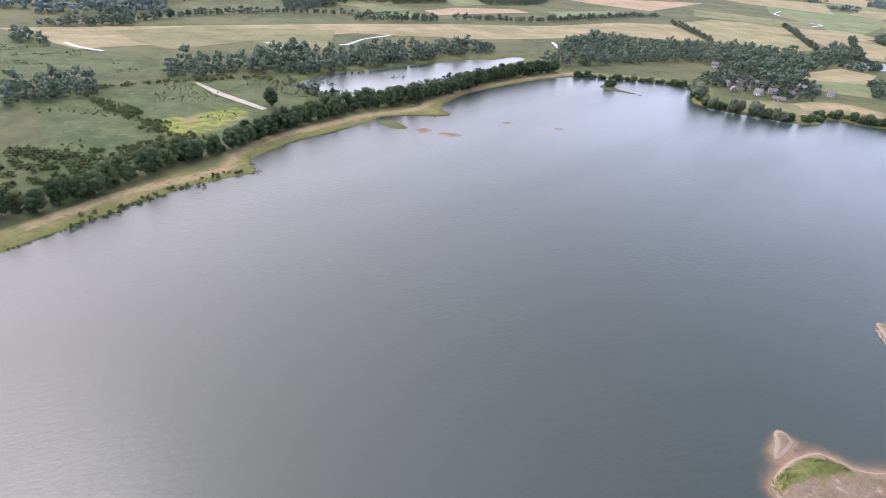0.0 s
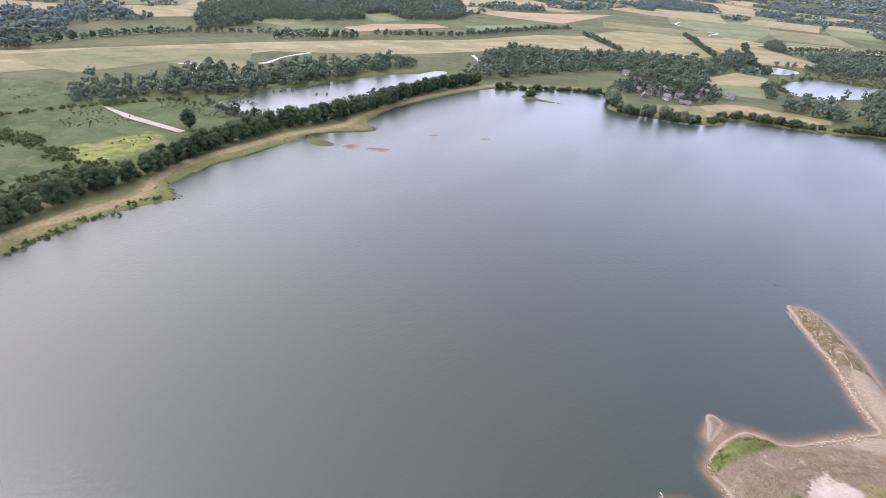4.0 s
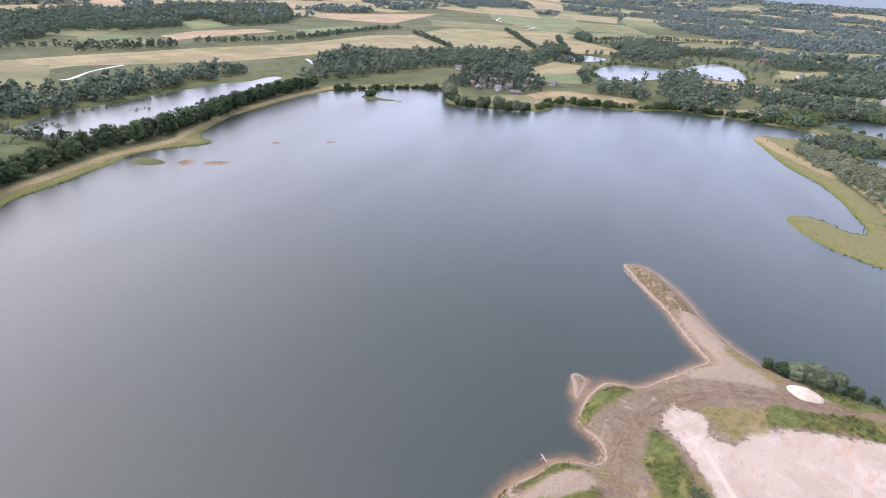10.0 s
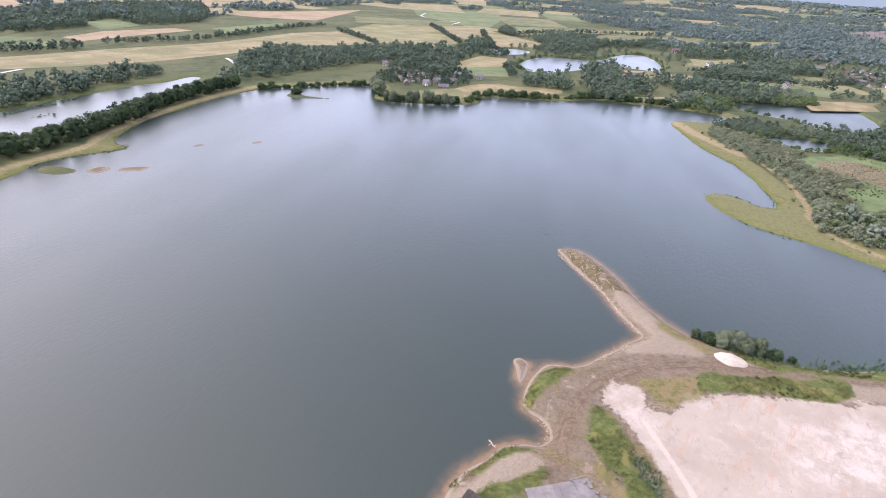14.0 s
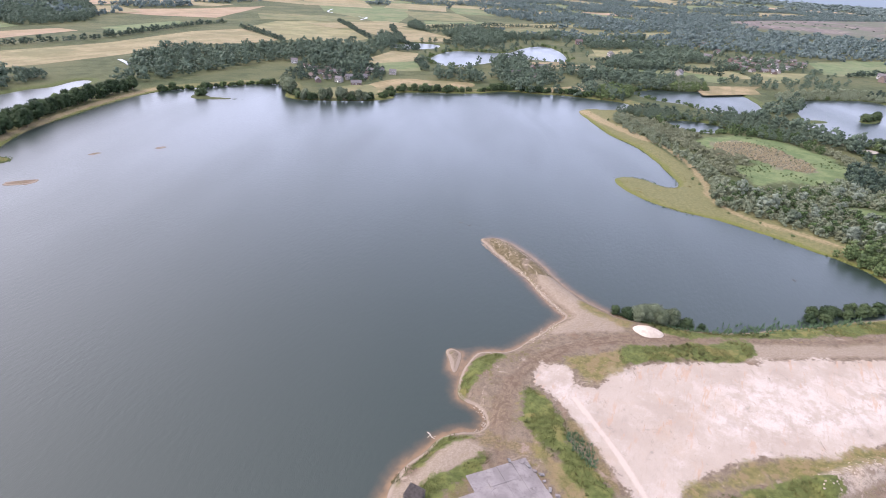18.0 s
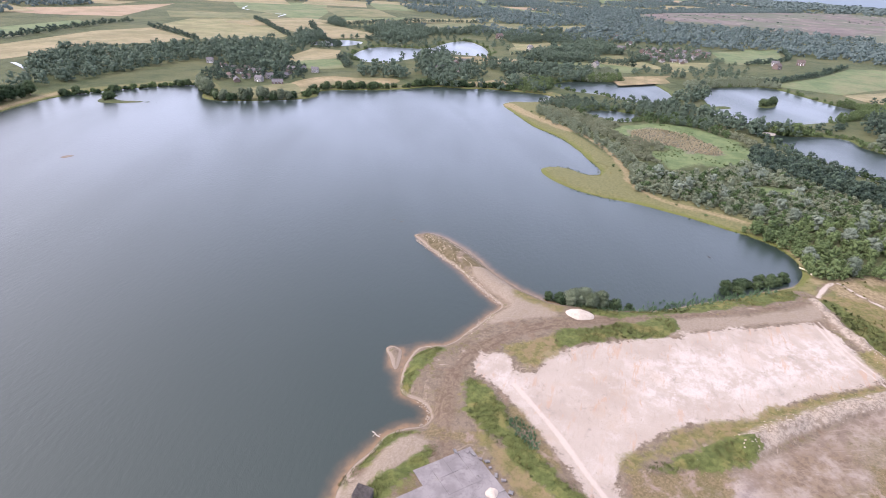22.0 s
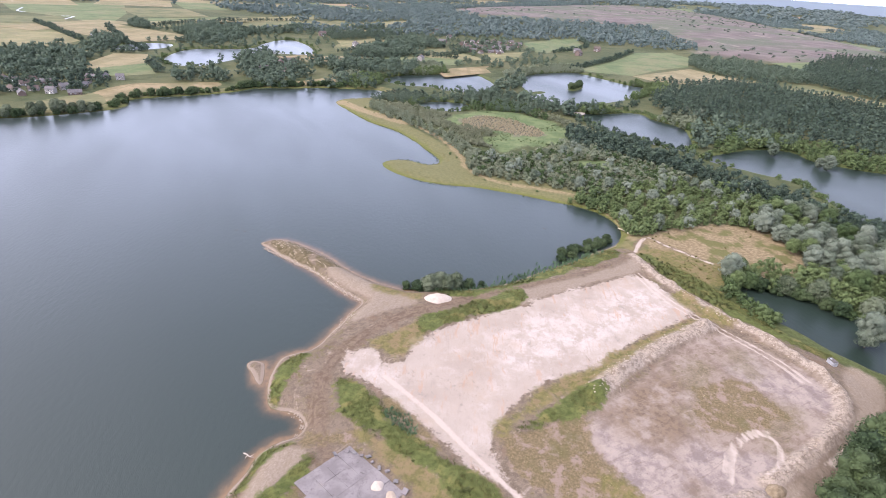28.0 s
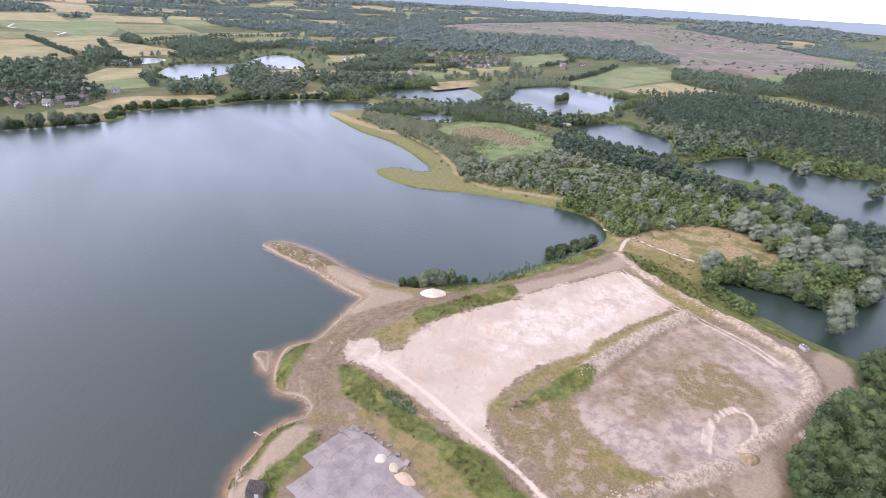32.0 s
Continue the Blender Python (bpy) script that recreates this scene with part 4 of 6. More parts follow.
def trunk_mesh(rng, height, thick, limbs):
    """A tapered, slightly bent stem with limbs that reach into the crown."""
    bm = bmesh.new()

    def tube(a, b, r0, r1, sides=7):
        a, b = Vector(a), Vector(b)
        side = (b - a).orthogonal().normalized()
        other = (b - a).normalized().cross(side)
        rings = []
        for p, r in ((a, r0), ((a + b) / 2 + side * rng.uniform(-0.3, 0.3) * r0, (r0 + r1) / 2), (b, r1)):
            rings.append([bm.verts.new(p + (side * math.cos(t) + other * math.sin(t)) * r) for t in [2 * math.pi * k / sides for k in range(sides)]])
        for one, two in zip(rings, rings[1:]):
            for k in range(sides):
                bm.faces.new((one[k], one[(k + 1) % sides], two[(k + 1) % sides], two[k]))

    tube((0, 0, -0.3), (rng.uniform(-0.2, 0.2), rng.uniform(-0.2, 0.2), height), thick * 1.25, thick * 0.35)
    for k in range(limbs):
        a, z = k * 2.4 + rng.uniform(0, 1), height * rng.uniform(0.45, 0.85)
        r = height * rng.uniform(0.22, 0.36)
        tube((0, 0, z), (math.cos(a) * r, math.sin(a) * r, z + r * 0.9), thick * 0.45, thick * 0.12, 5)
    return from_bm("trunk", bm, BARK)


def tree_kind(name, seed, top, radius, form, leaves, label, category, low=0.18, lobes=11, cards=46, leaf=0.55):
    """One tree with its trunk and crown, to be copied. It stands far below the ground until it is placed."""
    rng = np.random.default_rng(seed)
    base = top * low
    v, f = crown_arrays(rng, (base, top, radius, form), lobes, cards, leaf)
    ob = new(name)
    part("trunk", trunk_mesh(rng, top * (0.55 if form != "cone" else 0.85), max(0.08, top * 0.02), 4 if form != "cone" else 2), ob)
    part("crown", mesh_of("crown", v, f, leaves, False), ob)
    return tagged(ob, label, category)


def plant(kinds, places, sizes, rng, group, sink=0.05):
    """Copies of the given kinds at plan places."""
    for k, (px, py) in enumerate(places):
        kind = kinds[int(rng.integers(len(kinds)))]
        s = float(rng.uniform(*sizes))
        ob = copy_thing(kind, pose(px, py, max(ground_z(px, py), 0.0) - sink, 0, 0, float(rng.uniform(0, 360))))
        ob.scale = (s * float(rng.uniform(0.88, 1.12)), s * float(rng.uniform(0.88, 1.12)), s)
        tagged(ob, group=group)


def drop_kind(kinds):
    for ob in kinds:
        for o in (*ob.children_recursive, ob):
            bpy.data.objects.remove(o)


def scatter(line, gap, rng, keep_off=(), jitter=0.42):
    """Places over an outline, about gap metres apart, off the given outlines."""
    (x0, y0), (x1, y1) = line.min(0), line.max(0)
    px, py = np.meshgrid(np.arange(x0, x1 + gap, gap), np.arange(y0, y1 + gap, gap))
    px = px.ravel() + rng.uniform(-jitter, jitter, px.size) * gap
    py = py.ravel() + rng.uniform(-jitter, jitter, py.size) * gap
    ok = inside(line, px, py)
    for other in keep_off:
        (a0, b0), (a1, b1) = other.min(0), other.max(0)
        near = ok & (px > a0) & (px < a1) & (py > b0) & (py < b1)
        if near.any():
            hit = np.zeros(ok.shape, bool)
            hit[near] = inside(other, px[near], py[near])
            ok &= ~hit
    return np.stack([px[ok], py[ok]], -1)


def along(pts, gap, rng, spread=0.0):
    """Places along a line, with gaps that vary."""
    line = spline(pts, False, 8)
    seg = np.linalg.norm(np.diff(line, axis=0), axis=1)
    s = np.r_[0, np.cumsum(seg)]
    t, out = rng.uniform(0, gap), []
    while t < s[-1]:
        out.append([np.interp(t, s, line[:, 0]) + rng.normal(0, spread), np.interp(t, s, line[:, 1]) + rng.normal(0, spread)])
        t += gap * rng.uniform(0.65, 1.4)
    return np.array(out)


def crown_set(seed, count, shape, lobes, cards, leaf):
    """Crowns for woods that nobody could count."""
    rng = np.random.default_rng(seed)
    return [crown_arrays(rng, shape, lobes, cards, leaf) for _ in range(count)]


def wood(name, crowns, places, sizes, seed, leaves, label, category="trees", flat=1.0):
    """Many crowns in one mesh."""
    rng = np.random.default_rng(seed)
    if not len(places):
        return None
    pick = rng.integers(len(crowns), size=len(places))
    zs = np.maximum(ground_zs(places[:, 0], places[:, 1]), 0.2)
    vs, fs, count = [], [], 0
    for k, (v, f) in enumerate(crowns):
        here = np.nonzero(pick == k)[0]
        if not len(here):
            continue
        s, a = rng.uniform(*sizes, len(here)), rng.uniform(0, 2 * np.pi, len(here))
        c, n = np.cos(a)[:, None] * s[:, None], np.sin(a)[:, None] * s[:, None]
        out = np.empty((len(here), len(v), 3))
        out[..., 0] = v[:, 0] * c - v[:, 1] * n + places[here, 0][:, None]
        out[..., 1] = v[:, 0] * n + v[:, 1] * c + places[here, 1][:, None]
        out[..., 2] = v[:, 2] * (s * flat * rng.uniform(0.85, 1.15, len(here)))[:, None] + zs[here][:, None] - 0.2
        vs.append(out.reshape(-1, 3))
        fs.append((f[None] + (np.arange(len(here)) * len(v))[:, None, None] + count).reshape(-1, 3))
        count += len(here) * len(v)
    ob = new(name, mesh_of(name, np.concatenate(vs), np.concatenate(fs), leaves))
    return tagged(ob, label, category, kind="stuff")


# ---- fields ----
def meadow_kind(name, a, b, patch, share=0.55):
    """A field's two tones, with patches of other growth and faint drilled or mown lines."""
    m = Mat(name, 0.95, 0.1)
    c = m.mix(m.step(m.noise(0.03, 5.0), 0.36, 0.64), a, b)
    c = m.mix(m.step(m.noise(0.011, 5.0, 0.65), 0.62 - 0.2 * share, 0.70 - 0.1 * share, 0.0, 0.85), c, patch)
    c = m.mix(m.step(m.noise(0.12, 3.0, 0.5, (0.03, 1.0, 1, 0.5)), 0.52, 0.62, 0.0, 0.3), c, patch)
    c = m.mix(m.step(m.noise(0.35, 4.0), 0.5, 0.7, 0.0, 0.4), c, tuple(v * 0.62 for v in a))
    return m.colour(c).m


FIELD_STRAW = meadow_kind("straw_field", (0.119, 0.103, 0.055), (0.159, 0.136, 0.077), (0.086, 0.086, 0.042))
FIELD_PINK = meadow_kind("stubble_field", (0.151, 0.112, 0.070), (0.185, 0.141, 0.091), (0.125, 0.105, 0.060), 0.3)
FIELD_GREEN = meadow_kind("pasture", (0.056, 0.078, 0.034), (0.084, 0.103, 0.047), (0.105, 0.103, 0.054))
FIELD_OLIVE = meadow_kind("rough_meadow", (0.060, 0.069, 0.031), (0.096, 0.096, 0.046), (0.118, 0.103, 0.055))
FIELD_PALE = meadow_kind("pale_meadow", (0.101, 0.096, 0.048), (0.143, 0.130, 0.067), (0.083, 0.092, 0.041))
FIELD_DRY = meadow_kind("dry_grass", (0.108, 0.090, 0.046), (0.168, 0.134, 0.077), (0.078, 0.078, 0.036))
SAND_TRACK = plain("pale_track", (0.170, 0.154, 0.126), (0.216, 0.198, 0.168), 0.2, fine=6)
FIELDS = []


def field(pts, mat, label, lift=0.06, smooth=False, far=False):
    line = spline(pts, True, 4) if smooth else spline(pts, True, 1)
    FIELDS.append(line)
    bm = bmesh.new()
    lift += 0.004 * (len(FIELDS) % 25)                 # neighbours never share a plane
    face = bm.faces.new([bm.verts.new((px, py, (ground_z(px, py) + 0.3 if far else 1.25) + lift)) for px, py in line])
    bmesh.ops.triangulate(bm, faces=[face])
    if sum(f.calc_area() * (1 if f.normal.z >= 0 else -1) for f in bm.faces) < 0:
        bmesh.ops.reverse_faces(bm, faces=bm.faces)
    ob = new("field", from_bm("field", bm, mat))
    return tagged(ob, label, "field", kind="structure")


S = "flat straw-coloured hay field between hedges"
field([(-400, 480), (-130, 660), (-80, 685), (-20, 720), (95, 770), (220, 875), (300, 900), (300, 765), (260, 745), (185, 740), (100, 680), (25, 635), (-45, 615), (-120, 600), (-300, 430)], FIELD_STRAW, S)
field([(300, 910), (400, 1015), (510, 1005), (435, 760), (375, 720), (310, 765)], FIELD_PALE, "yellow-green grazing meadow beside the river")
field([(-65, 820), (-25, 880), (65, 925), (85, 895), (15, 840), (-45, 785)], FIELD_PINK, "pinkish stubble field")
field([(-140, 725), (-100, 780), (-60, 785), (-65, 755), (-110, 715)], FIELD_GREEN, "green pasture")
field([(-155, 830), (-120, 830), (-85, 815), (-120, 770), (-145, 765)], FIELD_GREEN, "green pasture")
field([(115, 930), (235, 1015), (240, 950), (120, 865)], FIELD_GREEN, "green pasture")
field([(115, 1210), (315, 1245), (495, 1325), (310, 1065), (215, 1105)], FIELD_PINK, "pinkish stubble field")
field([(-50, 995), (-10, 1035), (25, 955), (-25, 900)], FIELD_GREEN, "green pasture")
field([(660, 1400), (900, 1360), (730, 1100), (560, 900), (595, 1045), (585, 1215)], FIELD_GREEN, "green river meadow")
field([(335, 590), (400, 640), (425, 615), (385, 560), (320, 560)], FIELD_STRAW, S, 0.08)
field([(320, 560), (385, 560), (350, 500), (315, 510)], FIELD_GREEN, "green paddock")
field([(260, 455), (305, 470), (330, 450), (360, 430), (345, 412), (300, 420), (270, 428), (250, 420)], FIELD_DRY, "dry brown grass by the shore", smooth=True)
field([(210, 450), (260, 455), (248, 418), (228, 412), (205, 425)], FIELD_OLIVE, "rough green grass by the shore", smooth=True)
field([(710, 1010), (810, 975), (755, 905), (610, 870)], FIELD_GREEN, "green pasture")
field([(755, 905), (935, 850), (1050, 815), (965, 755), (820, 795), (695, 835)], FIELD_OLIVE, "pale meadow strip")
field([(390, 385), (460, 375), (440, 352), (398, 374)], FIELD_DRY, "dry brown grass by the shore", smooth=True)
field([(500, 500), (590, 475), (610, 435), (565, 425), (505, 475)], FIELD_STRAW, S)
field([(730, 205), (870, 190), (1030, 190), (1140, 115), (910, 90), (830, 120), (745, 135), (735, 175)], FIELD_GREEN, "wide green pasture")
field([(745, 135), (890, 85), (850, 40), (835, -15), (790, -15), (735, 65), (725, 110)], FIELD_STRAW, S)
field([(1025, 380), (1190, 340), (1030, 280), (885, 295), (895, 325)], FIELD_GREEN, "green pasture")
field([(805, -25), (870, -60), (810, -105), (765, -145), (720, -140), (735, -100), (775, -55)], FIELD_OLIVE, "grass clearing in the pinewood")
field([(575, 445), (660, 415), (700, 350), (645, 330), (600, 380), (550, 410)], FIELD_GREEN, "green pasture")
field([(715, 450), (780, 430), (770, 390), (705, 390)], FIELD_OLIVE, "pale meadow")
field([(525, 515), (575, 500), (550, 465), (505, 490)], FIELD_DRY, "dry brown grass")
field([(675, 550), (795, 565), (705, 495), (620, 500)], FIELD_OLIVE, "pale meadow")
field([(1130, 710), (1065, 670), (745, 800), (760, 830)], FIELD_OLIVE, "pale meadow strip")
field([(983, 362), (1150, 370), (1024, 286), (947, 263), (891, 303)], FIELD_GREEN, "green pasture between hedges")
field([(697, 425), (701, 386), (760, 380), (728, 329), (655, 352)], FIELD_PALE, "pale yellow-green meadow between tree belts")
field([(783, 363), (860, 325), (752, 296), (707, 310)], FIELD_PALE, "pale yellow-green meadow between tree belts")
field([(580, 323), (650, 293), (624, 273), (550, 295)], FIELD_DRY, "dry brown grass by the small lakes")
field([(927, 771), (1208, 761), (1132, 713), (878, 718)], FIELD_PALE, "pale yellow-green meadow between tree belts")
field([(747, 813), (839, 808), (791, 736), (705, 756)], FIELD_PALE, "pale yellow-green meadow between tree belts")
field([(716, 981), (859, 988), (788, 904), (629, 866)], FIELD_GREEN, "green pasture between hedges")
field([(506, 512), (609, 454), (571, 430), (492, 480)], FIELD_STRAW, S)
field([(730, 587), (808, 520), (716, 491), (676, 534)], FIELD_PALE, "pale yellow-green meadow between tree belts")
field([(704, 557), (806, 572), (792, 520), (661, 502)], FIELD_PALE, "pale yellow-green meadow between tree belts")
field([(510, 508), (607, 460), (564, 434), (488, 481)], FIELD_STRAW, S)
field([(997, 382), (1191, 343), (971, 287), (873, 309)], FIELD_GREEN, "green pasture between hedges")
field([(597, 328), (675, 298), (608, 283), (571, 309)], FIELD_DRY, "dry brown grass by the small lakes")
field([(660, 952), (1089, 942), (1031, 874), (610, 861)], FIELD_PALE, "pale yellow-green meadow between tree belts")
field([(867, 692), (997, 624), (928, 590), (818, 639)], FIELD_PALE, "pale yellow-green meadow between tree belts")
field([(-315, 510), (-265, 565), (-140, 605), (-120, 495), (-195, 515), (-240, 455), (-280, 475)], FIELD_OLIVE, "rough green meadow", 0.1)
field([(-182, 367), (-178, 366), (-153, 347), (-117, 323), (-119, 319), (-157, 343)], SAND_TRACK, "pale straight gravel track", 0.16)

field([(468, 133), (478, 127), (480, 120), (470, 119), (464, 127)], SAND_TRACK, "small sandy beach between two lakes", smooth=True)

# the river, in bright loops through the meadows
for r in RIVER:
    line = spline(r, False, 6)
    t = np.gradient(line, axis=0)
    side = np.stack([-t[:, 1], t[:, 0]], -1) / np.linalg.norm(t, axis=1)[:, None]
    wide = (1.8 + 0.8 * value_noise(line[:, 0], line[:, 1], 30, 3, 1))[:, None]
    ring = np.concatenate([line + side * wide, (line - side * wide)])
    k, n = np.arange(len(line) - 1)[:, None], len(line)
    river = new("river", mesh_of("river", np.concatenate([ring, np.full((len(ring), 1), 1.48)], 1), k + [n, n + 1, 1, 0], water.data.materials[0]))
    a = river.data.attributes.new("deep", "FLOAT", "POINT")
    a.data.foreach_set("value", np.full(len(ring), 12.0, np.float32))
    a = river.data.attributes.new("clean", "FLOAT", "POINT")
    a.data.foreach_set("value", np.full(len(ring), 0.5, np.float32))
    tagged(river, "bright narrow river looping through the meadows", "river", kind="structure")

# far fields: a patchwork of slivers seen flat
rng = np.random.default_rng(7)
named = list(FIELDS)
for k in range(420):
    r, a = 900 + 3300 * rng.random() ** 1.1, radians(rng.uniform(-52, 112))
    cx, cy = r * math.sin(a), r * math.cos(a)
    if inside(HEATH, np.array([cx]), np.array([cy]))[0] or cx * 0.6 + 250 > cy and r > 1300 and rng.random() < 0.5:
        continue
    if cx > 700 and cy < 1100 and rng.random() < 0.75:
        continue
    if any(inside(f, np.array([cx]), np.array([cy]))[0] for f in named):
        continue
    if min(float(np.hypot(f.mean(0)[0] - cx, f.mean(0)[1] - cy)) for f in FIELDS) < 60 + r * 0.035:
        continue
    t, lx, ly = rng.uniform(0, 3.14), rng.uniform(45, 110) * (0.6 + r / 1800), rng.uniform(30, 70) * (0.6 + r / 1800)
    corners = [(cx + math.cos(t) * u * lx - math.sin(t) * v * ly, cy + math.sin(t) * u * lx + math.cos(t) * v * ly) for u, v in ((-1, -1), (1, -rng.uniform(0.7, 1)), (rng.uniform(0.8, 1.1), 1), (-1, rng.uniform(0.6, 1)))]
    field(corners, (FIELD_GREEN, FIELD_OLIVE, FIELD_STRAW, FIELD_STRAW, FIELD_PINK)[int(rng.integers(5))], "distant field between woods and hedges", 0.1, far=True)

# ---- trees that stand singly ----
rng = np.random.default_rng(21)
T_ROUND = [tree_kind("tree", s, 11.5, 4.6, "round", LEAF_OAK, "round dark green broadleaf tree on the lake bank", "tree", low=0.12, lobes=19, cards=120, leaf=0.25) for s in (1, 2, 3, 4)]
T_GREEN = [tree_kind("tree", s, 9.5, 4.0, "round", LEAF_GREEN, "fresh green rounded broadleaf tree", "tree", low=0.1, lobes=19, cards=120, leaf=0.25) for s in (5, 6, 7)]
T_WILLOW = [tree_kind("willow_tree", s, 8.0, 3.6, "round", LEAF_WILLOW, "silvery grey-green willow tree beside the water", "tree", low=0.08, lobes=19, cards=120, leaf=0.25) for s in (8, 9, 10)]
B_DARK = [tree_kind("bush", s, 4.6, 3.0, "bush", LEAF_OAK, "rounded dark green bush at the water's edge", "bush", low=0.0, lobes=14, cards=100, leaf=0.2) for s in (11, 12, 13)]
B_GREEN = [tree_kind("bush", s, 3.4, 2.4, "bush", LEAF_GREEN, "low fresh green rounded bush", "bush", low=0.0, lobes=12, cards=100, leaf=0.19) for s in (14, 15)]
T_SILVER = [tree_kind("willow_tree", s, 11.0, 4.4, "round", LEAF_SILVER, "tall silver-leaved willow with a billowing pale crown", "tree", low=0.05, lobes=22, cards=120, leaf=0.26) for s in (16, 17, 18)]

BANK_ROW = [(-184, 142), (-174, 156), (-155, 174), (-151, 182), (-145, 189), (-142, 200), (-137, 208), (-132, 221), (-128, 230), (-124, 235), (-118, 243), (-114, 251), (-105, 268), (-101, 279), (-96, 289), (-87, 307), (-72, 325), (-66, 335), (-50, 350), (-35, 365), (-15, 390), (0, 410), (15, 435), (45, 470), (75, 497)]
plant(T_ROUND, along(BANK_ROW, 7.0, rng, 0.9), (0.7, 1.05), rng, "row of trees along the lake bank")
plant(T_ROUND + T_GREEN, along([(px - 7, py + 3) for px, py in BANK_ROW], 9.0, rng, 2.0), (0.55, 0.95), rng, "row of trees along the lake bank")
plant(B_DARK, along([(px - 3, py + 1) for px, py in BANK_ROW], 5.0, rng, 1.5), (0.5, 0.95), rng, "row of trees along the lake bank")
plant(T_ROUND, [(-116, 327)], (1.0, 1.01), rng, "row of trees along the lake bank")
plant(B_DARK + B_GREEN, along([(90, 491), (125, 494), (145, 495), (175, 493), (190, 484)], 2.8, rng, 1.4), (0.5, 1.3), rng, "bushes on the far shore")
plant(B_DARK + T_WILLOW[:1], along([(186, 466), (183, 440), (182, 426), (196, 417), (216, 408), (234, 402)], 2.6, rng, 1.5), (0.5, 1.25), rng, "bushes on the far shore")
plant(T_WILLOW, along([(190, 482), (187, 466), (184, 450), (181, 436)], 6.0, rng, 1.5), (1.0, 1.5), rng, "tall willows on the headland")
plant(B_DARK + B_GREEN, along([(238, 404), (256, 408), (266, 422), (284, 419), (302, 411), (320, 402), (345, 395), (372, 392), (393, 372), (415, 356), (430, 336)], 2.7, rng, 1.5), (0.45, 1.35), rng, "bushes on the far shore")
plant(B_DARK + T_WILLOW[:2], [(144, 88), (145.5, 85), (147.5, 82), (146, 80), (149, 78.5), (151, 76), (149.5, 74.5), (153, 73), (155, 71), (145, 83), (147, 85), (148.5, 80), (150.5, 78), (152, 75), (154.5, 73), (156.5, 69.5)], (0.55, 0.8), rng, "bushes on the sand spit")
plant(B_DARK[:1], [(160.5, 66.5)], (0.42, 0.45), rng, "bushes on the sand spit")
plant(B_DARK, along([(198, 48.5), (207, 46.5), (214, 43.5), (222, 40), (228, 36)], 1.3, rng, 1.5), (0.45, 0.8), rng, "bushes on the south shore")
plant(B_DARK, [(114, 462), (118, 464), (611, 168), (618, 167), (600, 166), (593, 166), (605, 164), (614, 164), (598, 169), (622, 167)], (0.9, 1.3), rng, "island bushes")
plant(T_SILVER, [(280, 92), (283, 91), (284, 71), (282, 67), (253, 37), (250, 34), (251, 21), (283, 19), (290, 17), (286, 30), (320, 8), (319, 4), (321, 14), (329, 19), (344, 0), (286, 37), (291, 54)], (0.42, 0.72), rng, "grey willows in the peninsula scrub")
plant(T_SILVER, [(430, -51), (426, -56), (440, -24), (393, -91), (407, -98), (592, 76), (619, 69), (540, 47), (512, 58), (528, 33)], (0.6, 0.95), rng, "silver willows by the far lakes")
WOODS_SE = spline([(90, -42), (104, -36), (119, -39), (132, -45), (154, -53), (174, -57), (182, -64), (195, -100), (150, -110), (85, -80)])
se = scatter(WOODS_SE, 5.2, rng)
se = se[np.argsort(np.hypot(se[:, 0] - 140, se[:, 1] + 30))][:150]
plant(T_ROUND * 2 + T_GREEN, se, (0.68, 1.02), rng, "dense wood beside the pit")
plant(T_SILVER * 2 + T_GREEN[:2], scatter(spline([(287, -15), (318, -25), (317, -38), (303, -50), (285, -61), (273, -70), (253, -71), (253, -62), (233, -54), (226, -48), (240, -43), (255, -35), (272, -25)]), 6.6, rng), (0.6, 1.05), rng, "silver willows by the water")
plant(T_SILVER, [(195, -53), (252, -62), (243, -52), (248, -72), (228, -66), (275, -79)], (0.95, 1.25), rng, "silver willows by the water")
plant(B_GREEN + B_DARK + T_WILLOW[:1], along([(218, -16), (219, -27), (219.5, -38), (214, -47), (214, -54), (222, -60), (238, -69)], 2.6, rng, 0.9), (0.75, 1.15), rng, "bushes beside the inlet")
plant(T_SILVER, [(219, -11)], (0.95, 1.0), rng, "bushes beside the inlet")
plant(T_GREEN + B_DARK, [(213, -14), (222, -14), (215, -18)], (0.7, 0.9), rng, "bushes beside the inlet")
drop_kind(T_ROUND + T_GREEN + T_WILLOW + B_DARK + B_GREEN + T_SILVER)

# ---- woods and thickets ----
C_ROUND = crown_set(31, 8, (0.4, 10.0, 4.6, "round"), 6, 9, 0.95)
C_WILLOW = crown_set(32, 8, (0.1, 6.0, 2.8, "round"), 7, 18, 0.36)
C_EDGE = crown_set(36, 6, (0.0, 5.0, 3.4, "bush"), 6, 15, 0.5)
C_BUSH = crown_set(33, 6, (0.0, 3.0, 2.2, "bush"), 5, 13, 0.38)
C_PINE = crown_set(34, 6, (0.5, 14.0, 2.9, "cone"), 6, 4, 0.95)
C_FAR = crown_set(35, 8, (0.0, 8.0, 7.6, "bush"), 4, 3, 1.7)
C_NEAR = crown_set(37, 8, (0.2, 10.0, 4.4, "round"), 9, 26, 0.44)
off = WATERS + [LAKE]


